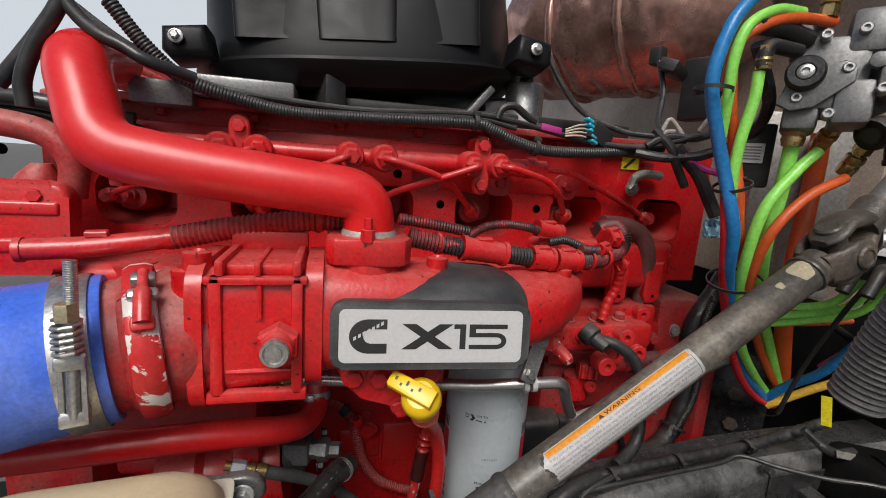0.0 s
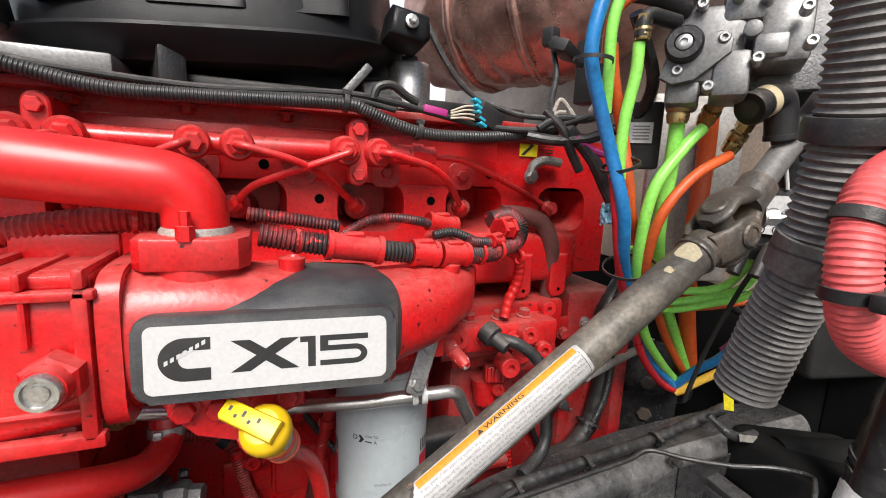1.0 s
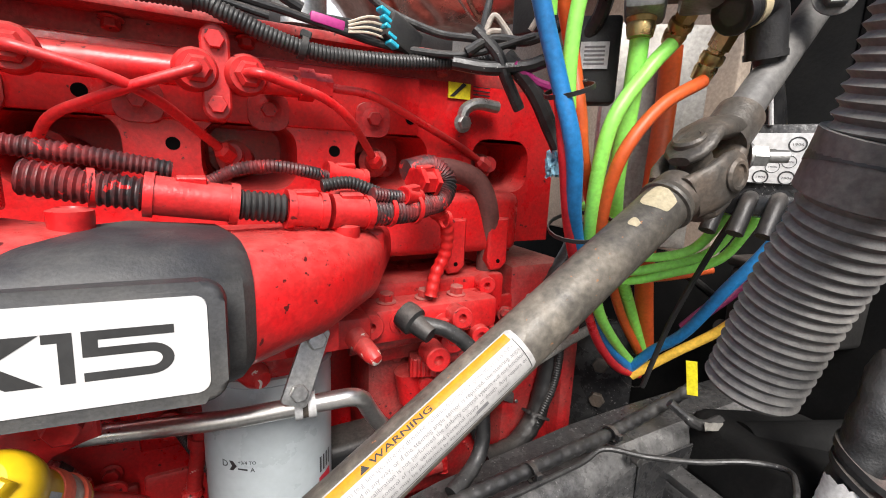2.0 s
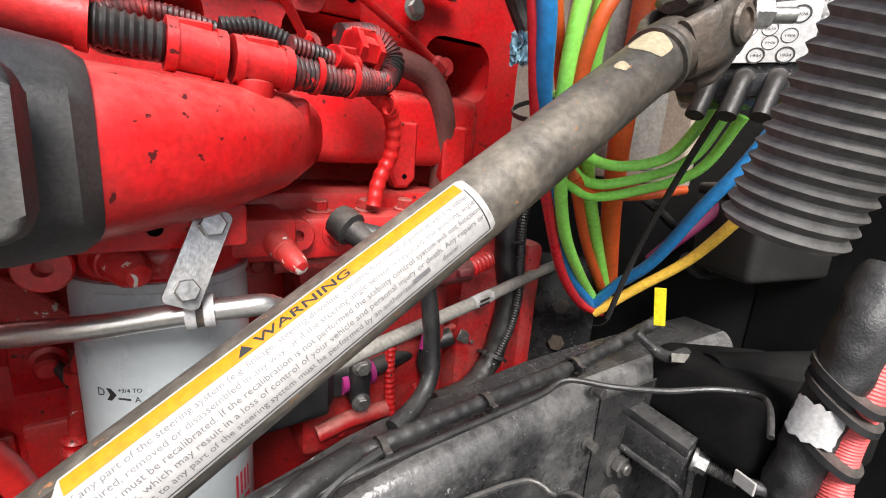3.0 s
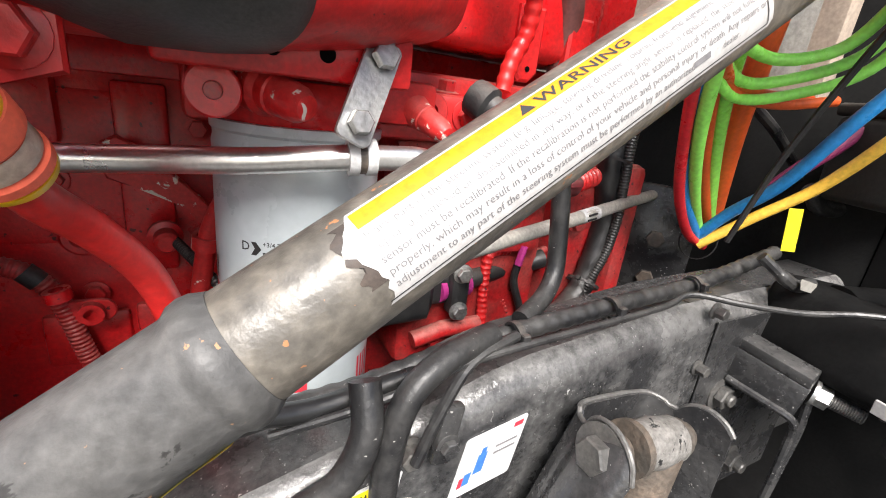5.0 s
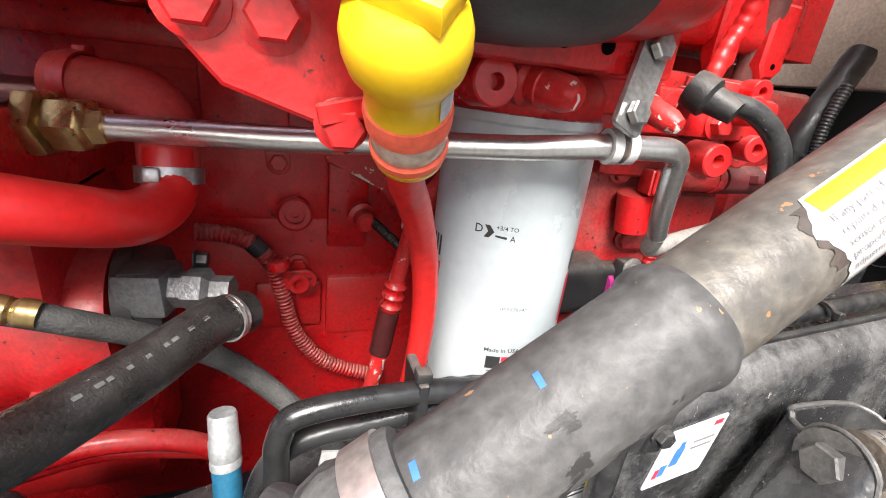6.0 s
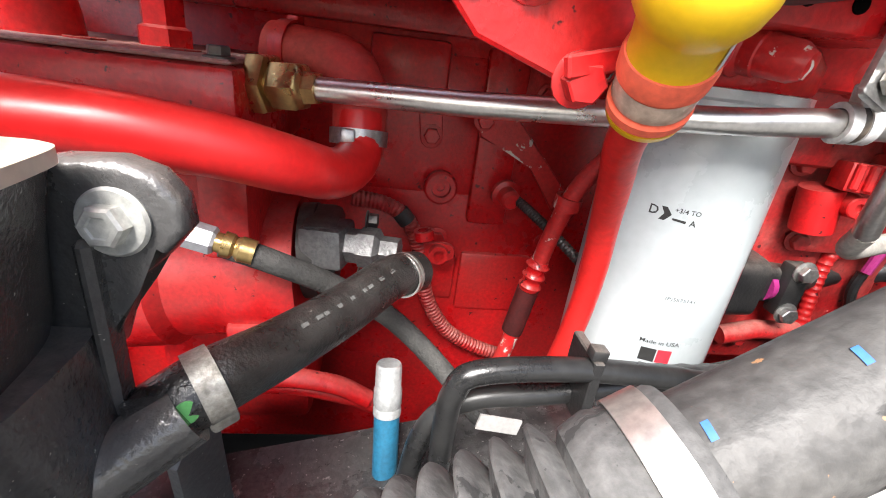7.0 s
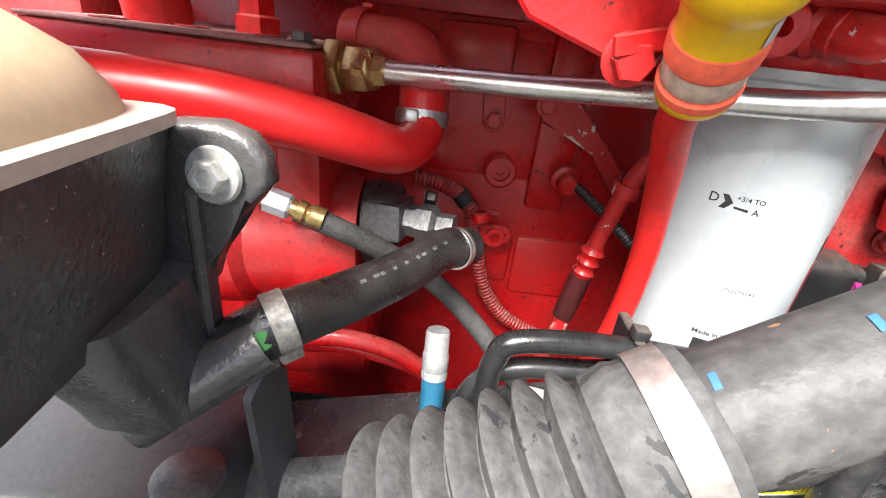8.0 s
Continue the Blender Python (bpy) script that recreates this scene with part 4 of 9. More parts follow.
bm = bm_new()
flat(bm, [(-0.031, 0.0135), (-0.017, 0.0135), (0.020, -0.0135), (0.006, -0.0135)])
flat(bm, [(0.006, 0.0135), (0.020, 0.0135), (-0.017, -0.0135), (-0.031, -0.0135)], 0.0027)
flat(bm, [(0.0205, 0.0135), (0.0325, 0.0135), (0.0325, -0.0135), (0.0265, -0.0135), (0.0265, 0.0085), (0.0205, 0.0085)])
flat(bm, [(0.036, 0.0135), (0.075, 0.0135), (0.075, 0.0085), (0.0425, 0.0085), (0.0425, 0.004), (0.036, 0.004)])
ou = [(0.036, 0.0042)] + [(0.064 + 0.0105 * math.cos(radians(a)), -0.0046 + 0.0089 * math.sin(radians(a))) for a in range(90, -91, -15)] + [(0.036, -0.0135)]
inn = [(0.036, -0.0087)] + [(0.064 + 0.0052 * math.cos(radians(a)), -0.0046 + 0.0041 * math.sin(radians(a))) for a in range(-90, 91, 15)] + [(0.036, -0.0005)]
pts = ou + inn
half = len(ou)
a = [bm.verts.new(on_plate(x, y, 0.0026)) for x, y in ou]
b = [bm.verts.new(on_plate(x, y, 0.0026)) for x, y in inn[::-1]]
for i in range(half - 1):
    bm.faces.new((a[i], a[i + 1], b[i + 1], b[i]))
part("print", bm, INK, face, "bold black model number")
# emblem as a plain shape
bm = bm_new()
arc_o = [(-0.063 + 0.018 * math.cos(radians(a)), 0.018 * math.sin(radians(a))) for a in range(90, 271, 12)]
arc_i = [(-0.060 + 0.0075 * math.cos(radians(a)), 0.0075 * math.sin(radians(a))) for a in range(90, 271, 12)]
a = [bm.verts.new(on_plate(x, y, 0.0026)) for x, y in [(-0.045, 0.018)] + arc_o + [(-0.045, -0.018)]]
b = [bm.verts.new(on_plate(x, y, 0.0026)) for x, y in [(-0.045, 0.0075)] + arc_i + [(-0.045, -0.0075)]]
for i in range(len(a) - 1):
    bm.faces.new((a[i], a[i + 1], b[i + 1], b[i]))
part("emblem", bm, INK, face, "black C-shaped emblem")
bm = bm_new()
for i in range(7):
    x, y = -0.0755 + i * 0.0043, -0.0020 + i * 0.0026
    flat(bm, [(x - 0.0013, y - 0.0024), (x + 0.0013, y - 0.0009), (x + 0.0013, y + 0.0028), (x - 0.0013, y + 0.0013)], 0.0031)
part("emblem_bars", bm, WHITE_LABEL, face, "small white bars across the emblem")

# ---------------------------------------------------------------- fuel filter and its head
datum()
FC = Vector((0.241, 0.585, 0.0))
filt = thing("fuel_filter", (FC.x, FC.y, 0.765), "white spin-on fuel filter with black and red print", "fuel filter")
bm = bm_new()
lathe(bm, [(0, 0.765), (0.045, 0.765), (0.057, 0.769), (0.0622, 0.777), (0.0630, 0.785), (0.0630, 1.062), (0.0620, 1.066), (0.0620, 1.070), (0.0638, 1.072), (0.0638, 1.078), (0.05, 1.08), (0, 1.08)], Matrix.Translation(FC), 64)
can = part("can", bm, WHITE_CAN, filt)


def on_can(ang):
    """Lays x, y on the can: x runs round it from ang (degrees from -y towards +x), y up from z 0."""
    def place(x, y, h=0.0003):
        a = radians(ang) + x / 0.0630
        return FC + Vector(((0.0630 + h) * math.sin(a), -(0.0630 + h) * math.cos(a), y))
    return place


pc = on_can(-37)
bm = bm_new()
write(bm, "D", 0.0095, lambda x, y: pc(x - 0.013, y + 0.990))
write(bm, "+3/4 TO", 0.0048, lambda x, y: pc(x + 0.004, y + 0.9945))
write(bm, "A", 0.0062, lambda x, y: pc(x + 0.0155, y + 0.9865))
patch(bm, [(-0.005, 0.987), (-0.001, 0.987), (0.003, 0.992), (-0.001, 0.997), (-0.005, 0.997), (-0.002, 0.992)], pc)
patch(bm, [(0.004, 0.9885), (0.013, 0.9875), (0.013, 0.9895), (0.004, 0.9900)], pc)
part("torque_print", bm, INK, can, "black tightening mark")
pq = on_can(-13)
bm = bm_new()
write(bm, "(P)5575143", 0.0042, lambda x, y: pq(x - 0.0095, y + 0.9275), 0.0225)
part("number_print", bm, INK, can)
bm = bm_new()
write(bm, "Made in USA", 0.0052, lambda x, y: pq(x - 0.017, y + 0.888), 0.031)
part("origin_print", bm, INK, can)
bm = bm_new()
patch(bm, [(-0.014, 0.8715), (-0.002, 0.8715), (-0.002, 0.8835), (-0.014, 0.8835)], pq)
part("name_bar", bm, INK, can)
bm = bm_new()
for i in range(4):
    patch(bm, [(-0.012, 0.8635 + i * 0.0017), (0.001, 0.8635 + i * 0.0017), (0.001, 0.8643 + i * 0.0017), (-0.012, 0.8643 + i * 0.0017)], pq)
for i in range(2):
    patch(bm, [(0.002, 0.8645 + i * 0.0028), (0.012, 0.8645 + i * 0.0028), (0.012, 0.866 + i * 0.0028), (0.002, 0.866 + i * 0.0028)], pq)
part("small_bars", bm, INK, can)
bm = bm_new()
patch(bm, [(-0.001, 0.8715), (0.010, 0.8715), (0.010, 0.8835), (-0.001, 0.8835)], pq)
part("maker_mark", bm, RED_INK, can, "red printed block")
for ang, s in ((50, 1), (-88, -1)):
    pr = on_can(ang)
    bm = bm_new()
    patch(bm, [(-0.011, 0.905), (0.0, 0.905), (0.011, 0.905), (0.011, 0.952), (0.0, 0.952), (-0.011, 0.952)], pr)
    for i in range(4):
        patch(bm, [(-0.010 + i * 0.0055, 0.862), (-0.007 + i * 0.0055, 0.862), (-0.007 + i * 0.0055, 0.886), (-0.010 + i * 0.0055, 0.886)], pr)
    patch(bm, [(-0.010, 0.848), (0.0, 0.848), (0.010, 0.848), (0.010, 0.857), (0.0, 0.857), (-0.010, 0.857)], pr)
    part("brand_block", bm, RED_INK, can, "red printed block and bars")
    bm = bm_new()
    for i in range(4):
        patch(bm, [(-0.010 + i * 0.0055, 0.957), (-0.007 + i * 0.0055, 0.957), (-0.007 + i * 0.0055, 0.975), (-0.010 + i * 0.0055, 0.975)], pr)
    part("brand_bars", bm, INK, can)
    bm = bm_new()
    for i in range(5):
        patch(bm, [(-0.010 + i * 0.0044, 0.836), (-0.0075 + i * 0.0044, 0.836), (-0.0075 + i * 0.0044, 0.844), (-0.010 + i * 0.0044, 0.844)], pr)
    part("brand_bars", bm, INK, can)

fh = thing("filter_head", (0.25, 0.6, 1.078), "red cast fuel filter head with threaded ports", "filter head")
bm = bm_new()
lathe(bm, [(0, 1.0785), (0.060, 1.0785), (0.062, 1.082), (0.062, 1.098), (0.055, 1.108), (0, 1.112)], Matrix.Translation(FC), 40)
cuboid(bm, (0.165, 0.545, 1.084), (0.34, 0.66, 1.118), 0.006)
cuboid(bm, (0.30, 0.575, 1.07), (0.52, 0.68, 1.112), 0.008)
cuboid(bm, (0.16, 0.62, 1.07), (0.56, 0.74, 1.13), 0.008)
part("casting", bm, RED, fh)


def port(parent, loc, d, r, h, hole=0.5, material=RED, name="port"):
    bm = bm_new()
    lathe(bm, [(0, -h), (r, -h), (r, 0), (r * 0.92, r * 0.1), (r * hole, r * 0.1), (r * hole * 0.9, -0.008), (0, -0.008)], aim(loc, d), 22)
    return part(name, bm, material, parent)


for loc, d, r, h, hole in (((0.179, 0.512, 1.098), (0, -1, 0.05), 0.0155, 0.03, 0.35), ((0.345, 0.566, 1.097), (-0.1, -1, 0), 0.0155, 0.02, 0.38), ((0.42, 0.545, 1.055), (-0.1, -1, 0), 0.015, 0.03, 0.4),
                           ((0.452, 0.55, 1.10), (-0.1, -1, 0.1), 0.013, 0.03, 0.4), ((0.49, 0.565, 1.066), (-0.2, -1, 0), 0.013, 0.03, 0.45), ((0.517, 0.60, 1.12), (-0.2, -1, 0), 0.012, 0.02, 0.4)):
    port(fh, loc, d, r, h, hole)
for loc, d, r in (((0.212, 0.522, 1.100), (0.45, -0.85, -0.18), 0.0125), ((0.325, 0.545, 1.094), (0.3, -0.9, -0.35), 0.010)):
    bm = bm_new()
    m = aim(Vector(loc), d)
    lathe(bm, [(0, -0.03), (r * 1.35, -0.03), (r * 1.35, -0.004), (r * 1.1, 0.0), (r * 1.1, 0.008), (r, 0.009), (r * 0.92, 0.026), (r * 0.6, 0.034), (0, 0.036)], m, 18)
    part("capped_port", bm, RED_CHIP, fh)
for x in (0.375, 0.425, 0.47):
    bolt_part(fh, (x, 0.60, 1.113), (0, -0.1, 1), 0.009, 0.010, RED_DUSTY)
for p, q in (((0.385, 0.575, 1.095), (0.02, -1, 0.05)), ((0.44, 0.575, 1.085), (0.02, -1, 0.05))):
    bolt_part(fh, p, q, 0.011, 0.010, RED)
# strap that holds the steel pipe
strap = thing("strap_bracket", (0.262, 0.49, 1.09), "grey zinc strap bracket with two bolts", "bracket")
bm = bm_new()
d = Vector((0.018, 0.006, 0.040))
mS = aim((0.260, 0.481, 1.107), (0.12, -0.95, 0.28), d)
prism(bm, rrect(0.0215, 0.066, 0.003), 0.004, mS, 0.0006, 1)
part("plate", bm, ZINC, strap)
bolt_part(strap, mS @ Vector((0, 0.022, 0.004)), mS.to_3x3() @ Vector((0, 0, 1)), 0.0085, 0.006, ZINC, washer=0)
bolt_part(strap, mS @ Vector((0, -0.022, 0.004)), mS.to_3x3() @ Vector((0, 0, 1)), 0.0075, 0.006, ZINC, washer=0)

# ---------------------------------------------------------------- polished fuel pipe
fp = thing("steel_pipe", (0.1, 0.51, 1.05), "brushed stainless fuel pipe with brass union nuts", "pipe")
bm = bm_new()
path = bent([(-0.06, 0.5795, 1.0452), (0.055, 0.546, 1.0495), (0.20, 0.500, 1.0605), (0.255, 0.4865, 1.0672), (0.308, 0.4815, 1.0690), (0.324, 0.498, 1.038), (0.345, 0.517, 1.004), (0.352, 0.522, 0.994)], 0.015, 8)
pipe(bm, path, 0.0081, 20)
part("tube", bm, STEEL, fp)
bm = bm_new()
d = Vector((1, -0.3, 0.045))
m = aim((-0.088, 0.5875, 1.0440), d)
lathe(bm, [(0, 0.0), (0.0205, 0.0), (0.0212, 0.002), (0.0212, 0.0095), (0.0200, 0.012), (0, 0.012)], m, 6)
lathe(bm, [(0, 0.011), (0.0125, 0.011), (0.0125, 0.016), (0, 0.016)], m, 18)
lathe(bm, [(0, 0.0145), (0.0160, 0.0145), (0.0168, 0.0165), (0.0168, 0.032), (0.0155, 0.0345), (0.0118, 0.0365), (0.0108, 0.045), (0, 0.045)], m, 6)
part("union_nut", bm, BRASS, fp, "aged brass hexagon union")
bm = bm_new()
path = bent([(0.352, 0.522, 0.994), (0.364, 0.540, 0.972), (0.40, 0.549, 0.976), (0.585, 0.592, 0.9935), (0.70, 0.630, 1.000), (0.8215, 0.668, 1.0055)], 0.016, 8)
pipe(bm, path, 0.0082, 16)
lathe(bm, [(0, 0), (0.013, 0), (0.013, 0.014), (0, 0.014)], aim((0.8215, 0.668, 1.0055), (-1, -0.3, -0.05)), 6)
part("lower_tube", bm, PALE_TUBE, fp, "dull dusty lower run of the tube")
bm = bm_new()
pipe(bm, [(0.567, 0.5880, 0.9918), (0.604, 0.5984, 0.9944)], 0.0087, 16, False)
lb = part("tube_label", bm, TAPE_WHITE, fp, "small white printed label round the tube")
bm = bm_new()
for k in (-0.003, 0.003):
    box(bm, (0.019, 0.0016, 0.002), pose(0.585, 0.5836, 0.9935 + k, 0, -4, 16))
part("print", bm, INK, lb)
clip = thing("pipe_clip", (0.260, 0.486, 1.058), "dirty white nylon clip round the steel pipe", "clip")
bm = bm_new()
m = aim((0.260, 0.4860, 1.0676), (1, -0.12, 0.06))
for z in (-0.0055, 0.0055):
    lathe(bm, [(0.0082, z - 0.0032), (0.0115, z - 0.0032), (0.0115, z + 0.0032), (0.0082, z + 0.0032), (0.0082, z - 0.0032)], m, 24)
box(bm, (0.010, 0.016, 0.006), m @ Matrix.Translation((0, 0.013, 0.0)), 0.001, 1)
part("saddle", bm, TAPE_WHITE, clip)
bm = bm_new()
lathe(bm, [(0.0083, -0.0022), (0.0105, -0.0022), (0.0105, 0.0022), (0.0083, 0.0022)], m, 24)
part("metal_core", bm, CASTIRON, clip, "rusty steel core of the clip")

# ---------------------------------------------------------------- dipstick
dip = thing("dipstick_tube", (0.13, 0.5, 0.80), "red dipstick tube with a bright yellow cap", "dipstick")
bm = bm_new()
pipe(bm, spline([(0.1045, 0.425, 1.073), (0.1105, 0.449, 1.050), (0.1235, 0.472, 1.028), (0.1395, 0.500, 0.993), (0.150, 0.517, 0.950), (0.154, 0.530, 0.900), (0.154, 0.548, 0.84), (0.154, 0.585, 0.78)], 8), 0.0092, 18)
part("tube", bm, mat("chipped_red_tube", (0.62, 0.018, 0.016), (0.5, 0.03, 0.025), 0.4, 0, 12, 200, 0.4, 0.1, chip=(0.012, 0.012, 0.012), chip_at=0.71), dip)
DA = Vector((-0.24, -0.67, 0.70)).normalized()
MD = aim((0.1066, 0.4325, 1.0672), DA, (1, 0, 0))
bm = bm_new()
lathe(bm, [(0.009, -0.002), (0.0148, -0.002), (0.0166, 0.0), (0.0168, 0.004), (0.0154, 0.006), (0.0154, 0.016), (0.0172, 0.018), (0.0175, 0.025), (0.0168, 0.0275), (0.0135, 0.028)], MD, 40)
col = part("collar", bm, CORAL, dip, "coral rubber collar under the cap")
bm = bm_new()
lathe(bm, [(0.008, -0.008), (0.0134, -0.007), (0.0155, -0.0045), (0.0161, -0.0015), (0.010, -0.001)], MD, 40)
part("lower_lip", bm, YELLOW, dip, "yellow lip under the collar")
bm = bm_new()
lathe(bm, [(0.0157, 0.0062), (0.0160, 0.0068), (0.0160, 0.0152), (0.0157, 0.0158)], MD, 40)
part("window", bm, mat("milky_plastic", (0.55, 0.42, 0.33), (0.7, 0.55, 0.42), 0.25, 0, 30, 200, 0.6, 0.1), col, "milky see-through band")
bm = bm_new()
lathe(bm, [(0, 0.026), (0.0160, 0.026), (0.0158, 0.030), (0.0164, 0.041), (0.0180, 0.044), (0.0203, 0.048), (0.0213, 0.054), (0.0210, 0.060), (0.0192, 0.066), (0.0140, 0.0705), (0, 0.0715)], MD, 44)
cap = part("cap", bm, YELLOW, dip)
bm = bm_new()
GM = aim(MD @ Vector((0, 0, 0.0675)), DA, (-0.78, 0.05, 0.62))
prism(bm, [(-0.0095, -0.016), (0.0095, -0.016), (0.0090, 0.033), (0.006, 0.036), (-0.006, 0.036), (-0.0090, 0.033)], 0.011, GM, 0.003, 2)
kn = part("grip", bm, YELLOW, cap)
bm = bm_new()
grid(bm, -24, 24, 0.030, 0.0405, 6, 2, lambda a, z: MD @ Vector((0.0166 * math.cos(radians(a + 60)), 0.0166 * math.sin(radians(a + 60)), z)))
part("tag", bm, TAPE_WHITE, cap, "small white label")
bm = bm_new()
mk = GM @ Matrix.Translation((0, 0, 0.0112))
for i, (y, w) in enumerate(((0.028, 0.004), (0.021, 0.003), (0.015, 0.005), (0.008, 0.003), (0.001, 0.004))):
    box(bm, (w, 0.0025, 0.0002), mk @ Matrix.Translation(((-1) ** i * 0.002, y, 0)))
part("print", bm, INK, kn)
# bracket plate that holds the tube
hold = thing("tube_bracket", (0.09, 0.47, 1.08), "red plate bracket with bolts behind the yellow cap", "bracket")
bm = bm_new()
m = Matrix(((1, 0, 0, 0), (0, 0, -1, 0.447), (0, 1, 0, 0), (0, 0, 0, 1)))
prism(bm, [(0.004, 1.127), (0.128, 1.127), (0.128, 1.101), (0.102, 1.095), (0.091, 1.072), (0.073, 1.071), (0.034, 1.084), (0.016, 1.104)], 0.006, m, 0.0015, 1)
part("plate", bm, RED, hold)
bm = bm_new()
box(bm, (0.030, 0.005, 0.009), pose(0.083, 0.433, 1.0805, 0, -14, 10), 0.001, 1)
part("tab", bm, RED, hold)
bolt_part(hold, (0.079, 0.442, 1.073), (0, -1, -0.1), 0.0085, 0.010, RED)
for x, z in ((0.026, 1.112), (0.053, 1.11), (0.112, 1.114)):
    bolt_part(hold, (x, 0.441, z), (0, -1, 0), 0.010, 0.009, RED)

# ---------------------------------------------------------------- wiring looms on the engine
loom = thing("engine_harness", (0.2, 0.50, 1.25), "corrugated engine wiring harness half sprayed red", "wiring harness")


def along_elbow(p):
    """Lays a harness point behind the intake elbow."""
    x, y, z = p
    return Vector((0.155 + (x - 0.145) * 1.10, y + 0.030, z - 0.004)) if x > 0.06 else Vector((x - 0.006, y + 0.014, z - 0.005))


def loom_part(pts, r, material, pitch=0.0042, depth=None, name="conduit", parent=None, label="", n=8):
    if parent is None:
        pts = [along_elbow(p) for p in pts]
    bm = bm_new()
    ribbed(bm, spline(pts, n), r, pitch, depth or r * 0.16, 14, 5, 0.7)
    return part(name, bm, material, parent or loom, label)


def sleeve_part(pts, r, material, name="connector", parent=None, label="", seg=14):
    bm = bm_new()
    p = spline([along_elbow(q) for q in pts], 6)
    pipe(bm, p, r, seg)
    for q, q2 in ((p[0], p[1]), (p[-1], p[-2])):
        lathe(bm, [(0, 0), (r * 1.12, 0), (r * 1.12, 0.006), (0, 0.006)], aim(q, q2 - q), seg)
    box(bm, (0.009, 0.020, 0.006), aim((p[0] + p[-1]) / 2 + Vector((0, -0.2, 1)).normalized() * r, Vector((0, -0.2, 1)), p[-1] - p[0]), 0.001, 1)
    return part(name, bm, material, parent or loom, label)


loom_part([(-0.16, 0.490, 1.255), (-0.1, 0.490, 1.268), (-0.03, 0.490, 1.278), (0.03, 0.500, 1.28)], 0.0135, RED_DUSTY, 0.0055)
sleeve_part([(-0.29, 0.470, 1.243), (-0.23, 0.480, 1.246), (-0.16, 0.490, 1.255)], 0.011, RED)
loom_part([(0.085, 0.470, 1.263), (0.12, 0.470, 1.256), (0.15, 0.470, 1.251)], 0.0125, RED_LOOM, 0.0045)
sleeve_part([(0.145, 0.470, 1.252), (0.2, 0.473, 1.244)], 0.0145, RED)
loom_part([(0.2, 0.473, 1.244), (0.232, 0.475, 1.24)], 0.0125, BLACK_LOOM, 0.0045, label="black corrugated conduit")
sleeve_part([(0.232, 0.475, 1.24), (0.262, 0.478, 1.237)], 0.0145, RED)
sleeve_part([(0.266, 0.478, 1.237), (0.3, 0.482, 1.235)], 0.0140, RED)
loom_part([(0.3, 0.482, 1.235), (0.335, 0.495, 1.235), (0.36, 0.510, 1.238)], 0.0135, RED_LOOM, 0.0038)
loom_part([(0.3, 0.478, 1.252), (0.33, 0.489, 1.248), (0.36, 0.510, 1.246)], 0.007, RED_LOOM, 0.0035)
sleeve_part([(0.33, 0.486, 1.25), (0.35, 0.500, 1.247)], 0.008, RED)
loom_part([(0.075, 0.485, 1.283), (0.12, 0.490, 1.276), (0.16, 0.495, 1.268)], 0.0075, RED_LOOM, 0.0038)
loom_part([(0.165, 0.545, 1.246), (0.185, 0.56, 1.257), (0.205, 0.56, 1.268), (0.232, 0.558, 1.272), (0.262, 0.562, 1.268), (0.285, 0.575, 1.262)], 0.0068, RED_LOOM, 0.0036)
loom_part([(0.262, 0.490, 1.258), (0.285, 0.492, 1.261), (0.31, 0.490, 1.252)], 0.0062, BLACK_LOOM, 0.0034, label="black corrugated conduit")
sleeve_part([(0.283, 0.58, 1.266), (0.325, 0.588, 1.258)], 0.012, RED)
loom_part([(0.36, 0.510, 1.238), (0.385, 0.525, 1.243), (0.395, 0.535, 1.262), (0.38, 0.539, 1.278), (0.35, 0.533, 1.272)], 0.0125, RED_LOOM, 0.0038)
sleeve_part([(0.35, 0.508, 1.262), (0.372, 0.517, 1.262)], 0.014, RED, seg=6)
loom_part([(0.37, 0.522, 1.235), (0.398, 0.538, 1.215), (0.405, 0.549, 1.18), (0.395, 0.552, 1.15), (0.39, 0.551, 1.125)], 0.0085, mat("red_taped_loom", (0.58, 0.012, 0.012), (0.4, 0.04, 0.03), 0.45, 0, 20, 200, 0.4, 0.2), 0.011, 0.0012)
for x, y, z, r in ((0.318, 0.487, 1.235, 0.0145), (0.346, 0.496, 1.236, 0.0145), (-0.01, 0.492, 1.279, 0.0142), (0.118, 0.472, 1.256, 0.0135), (0.388, 0.517, 1.222, 0.0095)):
    bm = bm_new()
    lathe(bm, [(r * 0.9, -0.0022), (r, -0.0022), (r, 0.0022), (r * 0.9, 0.0022)], aim(along_elbow((x, y, z)), (1, 0.2, -0.05)), 18)
    part("loom_band", bm, RED, loom)
# heater hose behind it
datum(0.035, 0.030, 0.0)
bm = bm_new()
pipe(bm, spline([(0.40, 0.60, 1.270), (0.44, 0.60, 1.268), (0.475, 0.60, 1.255), (0.495, 0.60, 1.22), (0.505, 0.61, 1.17), (0.51, 0.62, 1.10)], 8), 0.0145, 16)
solo("coolant_hose", bm, mat("red_dusted_rubber", (0.10, 0.03, 0.026), (0.16, 0.06, 0.05), 0.65, 0, 20, 250, 0.6, 0.2), "dark rubber hose dusted with red paint", "hose")
